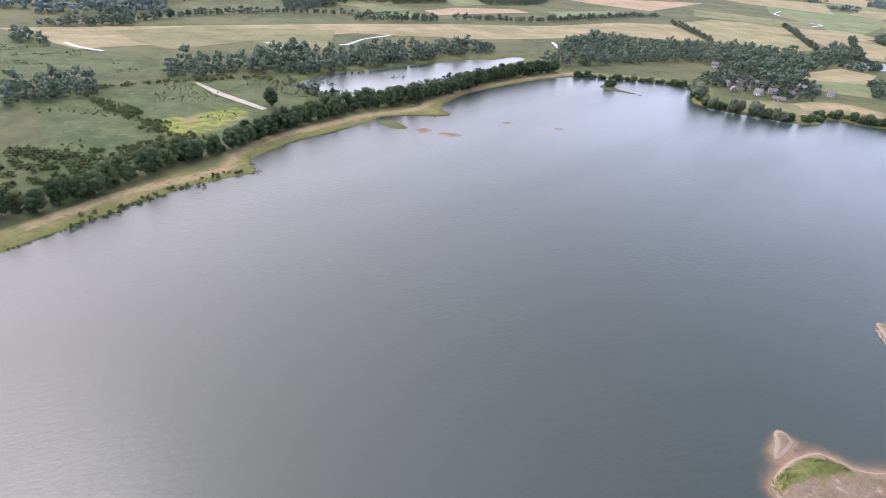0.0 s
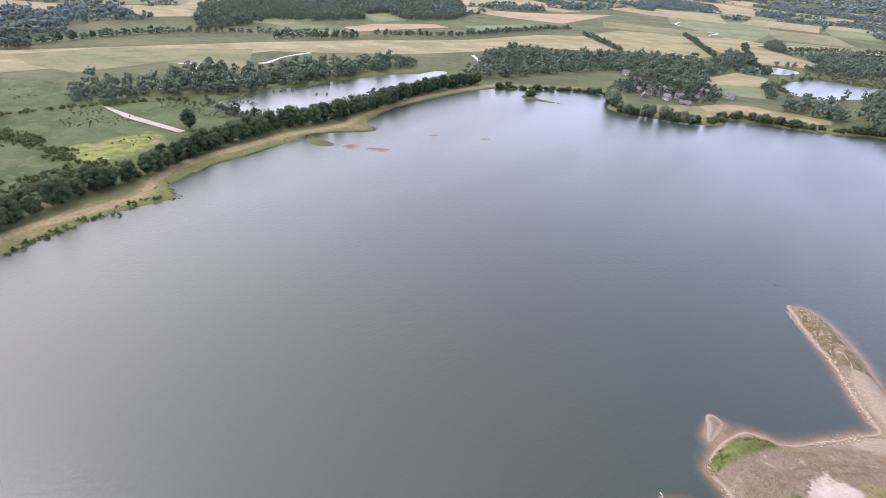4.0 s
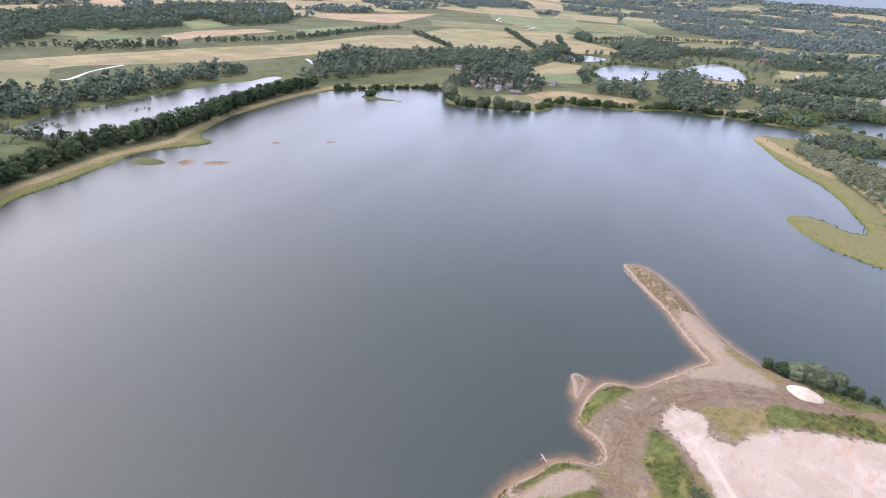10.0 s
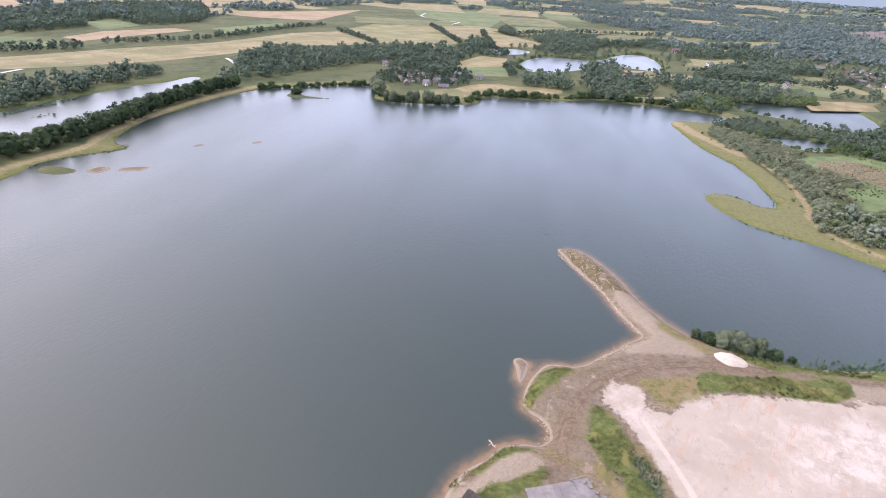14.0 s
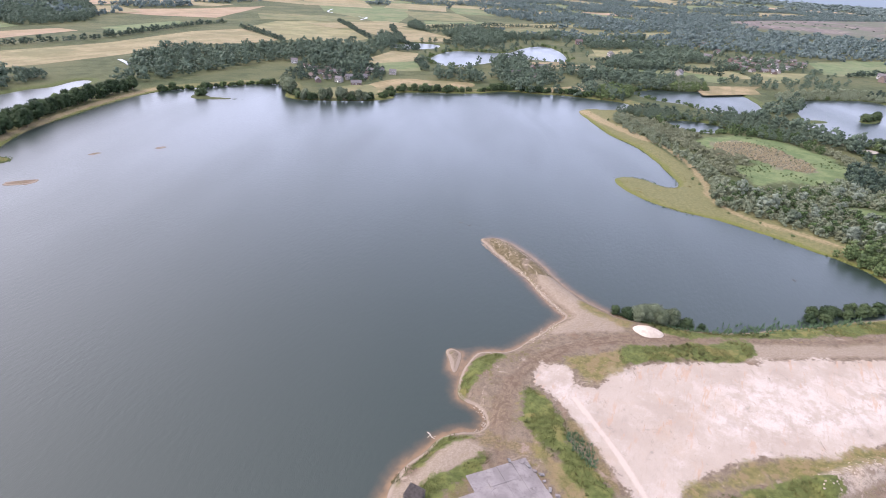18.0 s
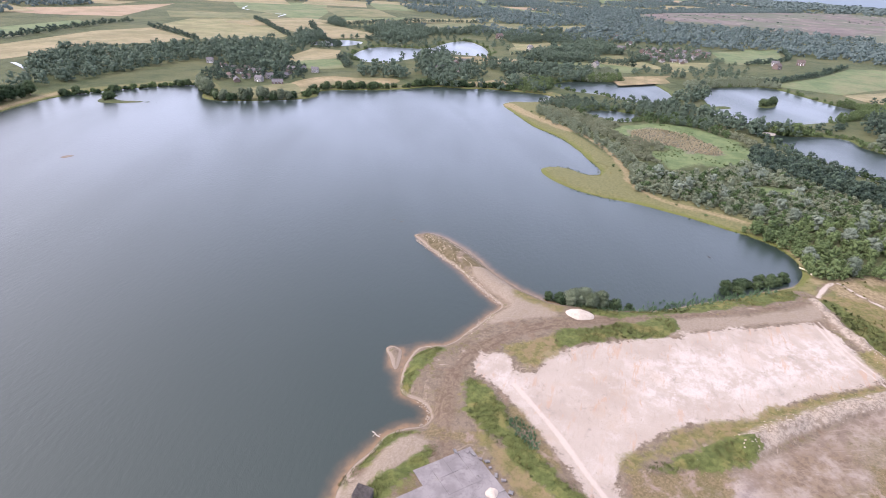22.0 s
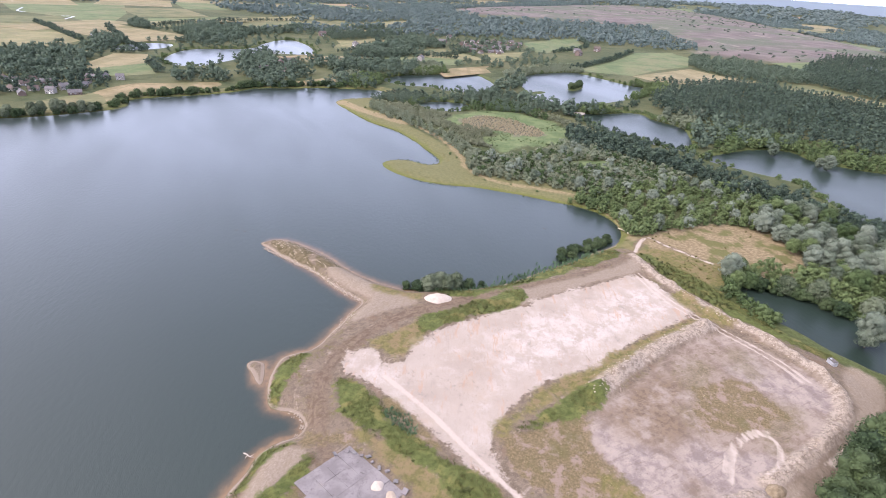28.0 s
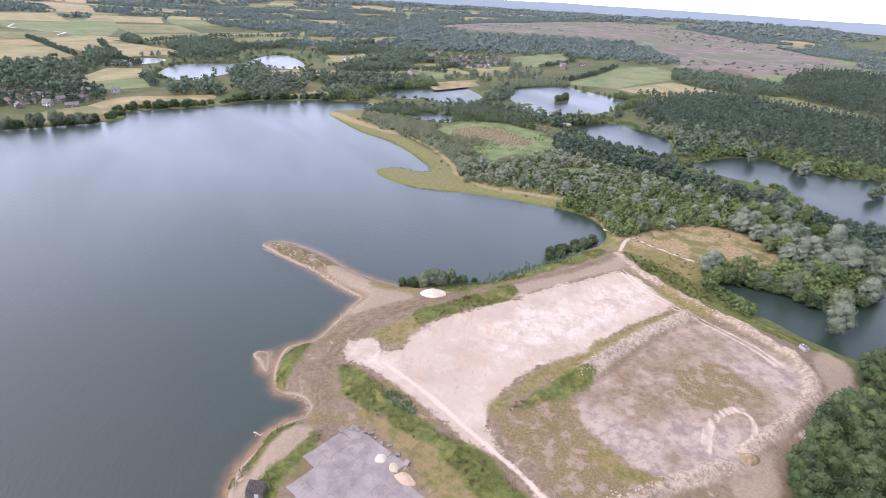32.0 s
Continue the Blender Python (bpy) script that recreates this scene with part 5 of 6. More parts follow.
def woods(name, outlines, gap, crowns, sizes, seed, leaves, label, keep=(), ragged=0.0, bank=0.0):
    g = np.random.default_rng(seed)
    pts = np.concatenate([scatter(spline(o, True, 3), gap, g, off + list(keep)) for o in outlines])
    if bank:
        pts = pts[signed(LAKE, pts[:, 0], pts[:, 1]) < -bank]
    if ragged:
        pts = pts[value_noise(pts[:, 0], pts[:, 1], ragged, seed, 2) + g.uniform(-0.3, 0.3, len(pts)) > -0.05]
    wood(name, crowns, pts, sizes, seed, leaves, label)


woods("woodland", [
    [(410, 455), (462, 450), (450, 425), (400, 425)], [(-383, 474), (-378, 509), (-349, 536), (-317, 510), (-305, 472), (-334, 457)], [(645, 485), (755, 505), (700, 425), (630, 385), (540, 400)],
    [(600, 795), (685, 835), (685, 765), (640, 700), (580, 690), (545, 710)], [(715, 800), (835, 780), (790, 710), (665, 710)],
    [(546, 232), (590, 222), (540, 206), (515, 213)], [(462, 240), (478, 235), (492, 205), (485, 192), (468, 205)],
    [(510, 190), (480, 150), (485, 130), (515, 110), (495, 105), (455, 130), (470, 175)],
    [(-285, 930), (-270, 1010), (-185, 1140), (-140, 1020), (-190, 760), (-230, 730)], [(390, 650), (445, 730), (640, 940), (625, 880), (505, 760)],
    [(-190, 1025), (-130, 1130), (-10, 1285), (145, 1320), (110, 1010), (-15, 950), (-105, 870), (-165, 865)],
    [(480, 30), (510, 10), (490, -35), (462, -30), (450, 0), (420, 20), (430, 26)], [(1030, 110), (1025, 30), (965, -55), (870, -60), (850, -15), (850, 40), (915, 85)],
    [(-270, 312), (-262, 329), (-240, 345), (-222, 316), (-239, 297), (-251, 287)],
    [(-358, 441), (-362, 473), (-338, 503), (-319, 514), (-289, 483), (-301, 444), (-321, 439), (-344, 428)],
    [(-372, 577), (-361, 608), (-313, 535), (-305, 490), (-323, 495)],
    [(-212, 390), (-210, 421), (-164, 424), (-173, 460), (-141, 495), (-109, 484), (-96, 517), (-38, 556), (11, 589), (27, 566), (-15, 519), (-84, 449), (-112, 421), (-152, 401), (-196, 366)],
    [(102, 634), (152, 708), (180, 683), (207, 685), (269, 697), (334, 709), (328, 626), (285, 568), (257, 596), (210, 590), (145, 554), (67, 521), (82, 562)],
    [(573, 754), (702, 846), (692, 742), (597, 654), (518, 684)],
    [(495, 537), (535, 521), (484, 455), (456, 399), (392, 386), (385, 414)],
    [(518, 469), (607, 470), (672, 424), (541, 326), (502, 360), (496, 417)],
    [(367, 396), (420, 382), (453, 353), (441, 310), (407, 318), (395, 354)],
    [(311, 680), (359, 706), (373, 636), (341, 568), (278, 510), (274, 554), (256, 570)],
    [(354, 477), (401, 470), (359, 416), (337, 448)],
    [(772, 552), (864, 498), (752, 414), (678, 465)],
    [(548, 860), (643, 926), (561, 806), (450, 702), (400, 680), (419, 721)],
    [(818, 682), (952, 679), (915, 577), (811, 579), (743, 597)],
], 9.2, C_ROUND, (0.6, 1.2), 41, LEAF_DARK_HAZED, "dense dark green broadleaf woodland", FIELDS[:60])
woods("lakeside_wood", [[(398, 108), (399, 81), (387, 58), (379, 34), (360, 7), (347, -12), (340, -36), (320, -54), (305, -59), (298, -43), (322, -28), (324, -8), (342, 15), (352, 37), (358, 67), (365, 96)], [(317, -56), (320, -74), (335, -88), (264, -77), (270, -72), (291, -64)]], 4.9, C_NEAR, (0.5, 0.95), 42, LEAF_DARK_HAZED, "dark belt of broadleaf trees between the lakes")
woods("green_wood", [[(264, 62), (288, 53), (309, 42), (337, 14), (332, -13), (311, -25), (275, -16), (256, 5), (241, 21), (240, 34), (247, 49)], [(266, 45), (258, 33), (245, 21), (238, 28), (244, 40), (252, 59), (264, 67), (272, 61)]], 3.9, C_NEAR, (0.24, 0.62), 48, LEAF_GREEN, "young green birch and alder wood", [BROWN])
woods("willow_thicket", [[(379, 273), (374, 236), (351, 202), (330, 166), (311, 140), (292, 123), (282, 132), (312, 160), (330, 194), (342, 226), (358, 255)], [(390, 117), (381, 97), (369, 69), (344, 67), (343, 89), (355, 113)], [(297, 146), (305, 126), (326, 110), (371, 94), (356, 62), (350, 40), (338, 18), (303, 41), (266, 63), (260, 80), (258, 98), (264, 118)],
    [(635, 263), (755, 238), (732, 192), (655, 205), (603, 235)], [(575, 365), (645, 365), (585, 320), (525, 330)], [(465, 380), (510, 380), (450, 330), (440, 345)], [(496, 65), (543, 48), (526, 32), (480, 35), (475, 57)]],
    4.3, C_WILLOW, (0.45, 0.9), 43, LEAF_WILLOW, "thicket of silvery willows and sallows", FEN, 0.0, 15.5)
woods("silver_willows", [[(261, 62), (285, 53), (305, 42), (333, 14), (329, -13), (307, -25), (272, -16), (254, 5), (238, 20), (237, 33), (244, 48)], [(294, 144), (302, 124), (322, 109), (367, 93), (352, 62), (346, 39), (334, 18), (300, 40), (263, 62), (257, 79), (255, 97), (262, 117)]], 16.0, C_WILLOW, (0.9, 1.4), 70, LEAF_SILVER, "tall silvery willows among darker trees", FEN + [BROWN], 0.0, 22.0)
woods("sallow_scrub", [[(301, 147), (309, 127), (330, 112), (375, 95), (360, 63), (354, 40), (342, 18), (307, 41), (269, 63), (263, 80), (260, 99), (267, 119)], [(384, 272), (400, 250), (395, 210), (370, 190), (350, 185)], [(325, 138), (345, 154), (362, 152), (368, 176), (350, 182), (326, 158)], [(380, 100), (400, 105), (430, 130), (440, 160), (450, 150), (430, 110), (400, 85)]],
      3.2, C_BUSH, (0.45, 1.15), 44, LEAF_SALLOW, "pale olive sallow scrub", FEN, 0.0, 19.0)
woods("mixed_scrub", [[(297, 146), (305, 126), (326, 110), (371, 94), (356, 62), (350, 40), (338, 18), (303, 41), (266, 63), (260, 80), (258, 98), (264, 118)], [(432, 208), (462, 194), (452, 153), (409, 123), (405, 150), (409, 176)], [(266, 45), (258, 33), (245, 21), (238, 28), (244, 40), (252, 59), (264, 67), (272, 61)]], 4.4, C_NEAR, (0.22, 0.55), 71, LEAF_GREEN, "green scrub among the paler sallows", [BROWN] + FEN, 0.0, 20.0)
woods("lake_fringe", [[(476, 17), (509, -6), (488, -51), (477, -87), (468, -108), (423, -102), (430, -75), (434, -49), (432, -24), (418, 5)], [(525, 331), (586, 333), (582, 308), (520, 285), (488, 301)], [(646, 145), (691, 92), (640, 78), (574, 112)], [(445, 354), (496, 356), (461, 317), (416, 325)], [(478, 125), (512, 114), (500, 100), (471, 108)]], 5.2, C_NEAR, (0.35, 0.8), 73, LEAF_GREEN, "broadleaf trees crowding the small lakes' banks")
woods("north_scrub", [[(400, 287), (438, 276), (452, 236), (508, 221), (500, 187), (447, 151), (432, 176), (435, 215), (404, 254)]], 5.2, C_NEAR, (0.3, 0.65), 72, LEAF_DARK_HAZED, "dark scrub round the small pond", FEN)
woods("fen_scrub", [
    [(-205, 225), (-194, 231), (-172, 233), (-156, 253), (-136, 258), (-134, 236), (-146, 212), (-159, 194), (-170, 179)], [(-220, 311), (-192, 291), (-160, 265), (-136, 258), (-128, 270), (-160, 284), (-194, 307), (-221, 323)],
], 2.6, C_BUSH, (0.3, 1.0), 45, LEAF_SCRUB, "green scrub on the fen", (), 9.0)
g = np.random.default_rng(65)
fen_lines = np.concatenate([along(p, 1.5, g, 1.6) for p in ([(-226, 321), (-195, 297), (-172, 283), (-148, 266), (-134, 261)], [(-236, 326), (-215, 345), (-195, 362), (-178, 372)], [(-255, 292), (-235, 318)], [(-181, 369), (-150, 391), (-125, 383)])])
wood("fen_hedge", C_BUSH, fen_lines, (0.3, 0.85), 66, LEAF_SCRUB, "low ragged hedge across the fen", "hedge")
g2 = np.random.default_rng(67)
tussocks = np.concatenate([scatter(f, 3.0, g2) for f in FEN])
tussocks = tussocks[value_noise(tussocks[:, 0], tussocks[:, 1], 18, 19, 2) > 0.12]
wood("fen_tussocks", C_BUSH, tussocks, (0.1, 0.36), 68, LEAF_SCRUB, "tussocks of sedge and herbs on the fen", "grass")
woods("pinewood", [
    [(595, 85), (690, 60), (760, 15), (735, -55), (690, -150), (640, -230), (500, -220), (475, -100), (470, -80), (490, -45), (500, 0), (515, 35), (540, 70)],
    [(1055, -65), (1190, -140), (1130, -220), (785, -190), (810, -105), (870, -60)],
], 5.9, C_PINE, (0.7, 1.15), 46, LEAF_PINE, "dark even-aged pine plantation", FIELDS[:60])

pool = np.concatenate([along(p, 1.5, g2, 1.5) for p in ([(-112, 386), (-98, 424), (-82, 436), (-62, 456), (-38, 481)], [(-90, 380), (-74, 379), (-57, 392), (-40, 414), (-24, 439)], [(-108, 392), (-100, 398), (-92, 392)], [(-60, 430), (-50, 438)])])
wood("lake_reeds", C_BUSH, pool, (0.18, 0.5), 69, LEAF_SEDGE, "green reeds standing in the long pool", "reeds")
woods("young_willows", [[(-130, 400), (-100, 372), (-80, 362), (-65, 357), (-70, 347), (-95, 355), (-120, 382)]], 4.2, C_WILLOW, (0.55, 0.85), 61, LEAF_WILLOW, "row of young grey-green willows")
woods("reed_bed", [[(384, 188), (408, 181), (411, 160), (401, 140), (393, 128), (378, 122), (369, 134), (370, 157), (358, 171)]], 2.0, C_BUSH, (0.2, 0.48), 47, LEAF_REED, "beige plumed reeds and dead sedge")
woods("hamlet_trees", [[(285, 625), (315, 615), (340, 565), (300, 490), (272, 462), (250, 470), (215, 490), (200, 505)]], 7.8, C_ROUND, (0.32, 0.75), 49, LEAF_DARK_HAZED, "garden trees among the lakeside houses", FIELDS[:60])
g = np.random.default_rng(50)
fringe = []
for w in [WATERS[k] for k in (1, 3, 4, 5, 6, 7, 8)]:
    d = w - w.mean(0)
    out = w + d / np.linalg.norm(d, axis=1)[:, None] * 5.5
    out = out[value_noise(out[:, 0], out[:, 1], 70, 12, 1) > -0.35]
    fringe.append(np.concatenate([out + g.normal(0, 1.5, out.shape), out + g.normal(0, 2.5, out.shape), out + g.normal(0, 3.5, out.shape)]))
fringe = np.concatenate(fringe)
clear = np.ones(len(fringe), bool)
for w in off:
    clear &= ~inside(w, fringe[:, 0], fringe[:, 1])
clear &= ground_zs(fringe[:, 0], fringe[:, 1]) > 0.2
clear &= np.hypot(fringe[:, 0] - 190, fringe[:, 1] + 50) > 22
wood("water_edge_bushes", C_EDGE, fringe[clear], (0.35, 0.8), 57, LEAF_GREEN, "green bushes round the smaller lakes")
belts = [along(p, 5.0, g, 2.5) for p in ([(490, 135), (465, 128), (440, 108), (418, 84), (412, 58), (406, 35), (392, 20)], [(480, 132), (502, 120), (528, 96), (565, 92)], [(500, 228), (560, 215), (602, 232), (640, 245)],
                                          [(440, 310), (470, 345), (500, 380)], [(400, 300), (425, 285), (440, 262), (462, 240)], [(-104, 366), (-74, 360), (-45, 374), (-27, 400), (-11, 426), (14, 466)], [(-50, 500), (-96, 453), (-124, 410)])]
belts = np.concatenate(belts)
belts = belts[ground_zs(belts[:, 0], belts[:, 1]) > 0.3]
wood("tree_belt", C_ROUND, belts, (0.35, 0.75), 58, LEAF_DARK_HAZED, "dark belts of trees along the waters")

# hedges and the far woods
g = np.random.default_rng(51)
hedges = [along(p, 4.6, g, 1.3) for p in (
    [(-25, 765), (15, 775), (100, 815), (220, 925), (300, 985)], [(-135, 680), (-110, 700), (-75, 715), (-40, 735)], [(300, 905), (305, 800), (300, 745)], [(435, 755), (510, 1000)], [(-335, 550), (-275, 650), (-200, 705), (-130, 725), (-40, 750)],
    [(385, 560), (355, 500)], [(400, 645), (440, 640), (470, 720), (560, 900)], [(620, 870), (760, 905), (950, 855)], [(575, 450), (660, 420), (700, 355)], [(700, 390), (780, 385), (800, 440)],
    [(730, 210), (870, 195), (1030, 195)], [(720, 105), (735, 65), (790, -20), (850, 0)], [(620, 500), (700, 490), (800, 560)], [(470, 385), (560, 400), (600, 385)], [(885, 290), (1030, 275), (1190, 335)])]
wood("hedgerow", C_ROUND, np.concatenate(hedges), (0.45, 0.85), 52, LEAF_DARK_HAZED, "dark hedgerow trees between the fields", "hedge")
far_line = spline([(-1700, 900), (-900, 1500), (0, 2200), (1200, 2300), (2600, 1700), (3300, 700), (2900, -300), (1200, -500), (1000, -300), (1150, 150), (1000, 480), (800, 620), (700, 860), (950, 860), (980, 1300), (560, 1500), (100, 1060), (-100, 1050), (-350, 700), (-420, 560)], True, 2)
heath_off = [HEATH]
pts = scatter(far_line, 20.5, g, FIELDS + heath_off)
thin = value_noise(pts[:, 0], pts[:, 1], 160, 3) + g.uniform(-0.5, 0.5, len(pts)) > -0.62
wood("far_woods", C_FAR, pts[thin], (0.8, 1.6), 53, LEAF_FAR_HAZED, "distant woods and hedges over the plain")
pts = scatter(spline([(-4000, 600), (-1700, 900), (-900, 1500), (0, 2200), (1200, 2300), (2600, 1700), (3300, 700), (2900, -300), (4600, -400), (4600, 2500), (2500, 4300), (0, 4700), (-3000, 3600)], True, 2), 66.0, g, FIELDS + heath_off)
thin = value_noise(pts[:, 0], pts[:, 1], 420, 4) + g.uniform(-0.5, 0.5, len(pts)) > -0.6
wood("far_forest", C_FAR, pts[thin], (3.0, 4.8), 54, LEAF_FAR_HAZED, "distant forest to the skyline", flat=0.55)
pts = scatter(HEATH, 40.0, g)
thin = value_noise(pts[:, 0], pts[:, 1], 200, 6) > 0.12
wood("heath_scrub", C_FAR, pts[thin], (0.25, 0.7), 55, LEAF_DARK_HAZED, "dark bushes scattered over the heath", "bushes", 0.7)
woods("inlet_wood", [[(222, -12), (232, -21), (240, -36), (250, -42), (262, -60), (250, -70), (232, -66), (222, -60), (216, -50), (220, -38), (219, -26), (217, -16)]], 3.5, C_NEAR, (0.28, 0.62), 60, LEAF_GREEN, "mixed green wood beside the inlet")
# thin cover of single trees on the meadows in the middle distance
pts = scatter(spline([(340, 670), (430, 480), (470, 400), (560, 390), (640, 300), (720, 240), (900, 300), (1060, 480), (900, 640), (720, 860), (600, 880), (450, 760)], True, 2), 13.0, g, FIELDS + off)
thin = value_noise(pts[:, 0], pts[:, 1], 60, 8) + g.uniform(-0.4, 0.4, len(pts)) > 0.02
wood("garden_trees", C_ROUND, pts[thin], (0.45, 0.95), 56, LEAF_DARK_HAZED, "trees and hedges round the village")

# the hills beyond the plain; a blue emission stands in for distance haze
HAZE_GLOW = bpy.data.materials.new("haze_glow_hills")
HAZE_GLOW.use_nodes = True
hb = HAZE_GLOW.node_tree.nodes["Principled BSDF"]
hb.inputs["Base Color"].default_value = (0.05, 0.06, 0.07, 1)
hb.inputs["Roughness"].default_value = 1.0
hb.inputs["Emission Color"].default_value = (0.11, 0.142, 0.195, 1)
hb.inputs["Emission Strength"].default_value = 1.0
az = np.radians(np.linspace(-75, 135, 260))
rim_z = 93 + 7 * value_noise(az * 40, az * 0, 6.0, 5, 4) + 10 * value_noise(az * 6, az * 0, 2.2, 6, 2)
low_ring = np.stack([4650 * np.sin(az), 4650 * np.cos(az), 0 * az - 20], -1)
top_ring = np.stack([4700 * np.sin(az), 4700 * np.cos(az), rim_z], -1)
far_ring = np.stack([4860 * np.sin(az), 4860 * np.cos(az), rim_z - 30], -1)
n = len(az)
k = np.arange(n - 1)[:, None]
backdrop = new("backdrop", mesh_of("backdrop", np.concatenate([low_ring, top_ring, far_ring]), np.concatenate([k + [0, 1, n + 1, n], k + [n, n + 1, 2 * n + 1, 2 * n]]), HAZE_GLOW, True))
tagged(backdrop, "dim blue wooded hills along the horizon, haze as glow", "hills", kind="structure")


# ---- the pit: heaps, slab, rubble, weeds ----
rng = np.random.default_rng(61)
def concrete():
    """Grey, stained in clouds, with fine wandering cracks."""
    m = Mat("weathered_concrete", 0.97, 0.03)
    cloud, dust, line = m.noise(0.3, 5.0), m.noise(2.2, 4.0), m.noise(0.22, 4.0, 0.6, None, 1.2)
    c = m.mix(m.step(cloud, 0.36, 0.64), (0.108, 0.098, 0.095), (0.146, 0.133, 0.129))
    c = m.mix(m.step(dust, 0.52, 0.72, 0.0, 0.5), c, (0.098, 0.088, 0.084))
    crack = m.math("ABSOLUTE", m.math("SUBTRACT", line, 0.5))
    c = m.mix(m.step(crack, 0.002, 0.006, 0.45, 0.0), c, (0.030, 0.026, 0.022))
    c = m.mix(m.math("MULTIPLY", m.step(m.noise(0.12, 3.0), 0.55, 0.66), 0.6), c, (0.142, 0.126, 0.113))
    return m.colour(c).m


CONCRETE = concrete()
CONCRETE_DARK = plain("stained_concrete", (0.079, 0.074, 0.071), (0.136, 0.129, 0.124), 0.8, 0.9, 0.02, 5)
STONE = plain("pale_rubble", (0.160, 0.132, 0.100), (0.236, 0.200, 0.160), 0.9, 0.95, 0.02, 5)
GRAVEL_WHITE = plain("white_gravel", (0.246, 0.208, 0.166), (0.300, 0.262, 0.216), 1.2, 0.95, 0.05, 6)
SAND_BEIGE = plain("beige_sand", (0.206, 0.168, 0.124), (0.252, 0.212, 0.162), 1.0, 0.95, 0.03, 6)
SAND_ORANGE = plain("orange_sand", (0.200, 0.154, 0.108), (0.242, 0.190, 0.138), 1.0, 0.95, 0.03, 6)
EARTH = plain("brown_earth", (0.098, 0.075, 0.046), (0.165, 0.132, 0.086), 1.0, 0.95, 0.06, 6)
DRIFTWOOD = plain("bleached_wood", (0.210, 0.184, 0.152), (0.294, 0.262, 0.226), 2.0, 0.85)
DARK_METAL = plain("weathered_metal", (0.048, 0.042, 0.038), (0.086, 0.076, 0.070), 1.5, 0.6, 0.0, 5)
GALVANISED = plain("galvanised_sheet", (0.210, 0.220, 0.231), (0.294, 0.305, 0.315), 1.5, 0.45, 0.0, 5)
PALE_PLASTIC = plain("yellowed_boom", (0.294, 0.262, 0.173), (0.346, 0.320, 0.236), 2.0, 0.6)


def heap(name, cx, cy, rx, ry, turn, tall, mat, label, seed):
    """A tipped heap: steep lumpy flanks, a low rounded top, a ragged foot."""
    bm = bmesh.new()
    rings, sides = 9, 36
    rows = []
    for k in range(rings):
        t = k / (rings - 1)
        row = []
        for j in range(sides):
            a = 2 * math.pi * j / sides
            n = noise.noise((math.cos(a) * 1.3 + seed, math.sin(a) * 1.3, t * 2.5))
            r = (1 - t) * (1 + 0.22 * n)
            z = tall * (1 - (1 - t) ** 1.5) * (1 + 0.25 * noise.noise((math.cos(a) * 3 * (1 - t), math.sin(a) * 3 * (1 - t), seed * 2.0))) - 0.35 * (k == 0)
            row.append(bm.verts.new((math.cos(a) * r * rx, math.sin(a) * r * ry, z)))
        rows.append(row)
    for one, two in zip(rows, rows[1:]):
        for j in range(sides):
            bm.faces.new((one[j], one[(j + 1) % sides], two[(j + 1) % sides], two[j]))
    bmesh.ops.remove_doubles(bm, verts=bm.verts, dist=0.005)
    for f in bm.faces:
        f.smooth = True
    ob = new(name, from_bm(name, bm, mat))
    ob.matrix_world = pose(cx, cy, ground_z(cx, cy) + 0.02, 0, 0, turn)
    return tagged(ob, label, "heap")


heap("gravel_mound", 140.5, 73.5, 5.0, 3.0, -58, 1.9, GRAVEL_WHITE, "low heap of clean white gravel beside the haul track", 1)
heap("earth_mound", 111.5, -27.5, 2.6, 1.8, -40, 1.3, EARTH, "weedy brown earth mound at the berm's end", 2)
slab_z = 2.1
for args in (("gravel_mound", 67.6, 46.8, 1.6, 1.4, 10, 0.6, GRAVEL_WHITE, "small heap of white gravel on the concrete", 3),
             ("sand_mound", 66.8, 42.9, 1.5, 1.2, 40, 0.45, SAND_BEIGE, "small heap of beige sand on the concrete", 4),
             ("sand_mound", 65.4, 39.2, 2.6, 1.7, 80, 0.7, SAND_ORANGE, "heap of orange sand on the concrete", 5)):
    heap(*args).location.z = slab_z + 0.2


def box(bm, cx, cy, cz, sx, sy, sz, bevel=0.0, m=None):
    made = bmesh.ops.create_cube(bm, size=1.0)["verts"]
    bmesh.ops.scale(bm, verts=made, vec=(sx, sy, sz))
    if bevel:
        edges = list({e for v in made for e in v.link_edges})
        made = list({v for f in bmesh.ops.bevel(bm, geom=edges, offset=bevel, segments=1, affect="EDGES")["faces"] for v in f.verts} | {v for v in made if v.is_valid})
    bmesh.ops.translate(bm, verts=made, vec=(cx, cy, cz))
    if m is not None:
        bmesh.ops.transform(bm, verts=made, matrix=m)
    return made


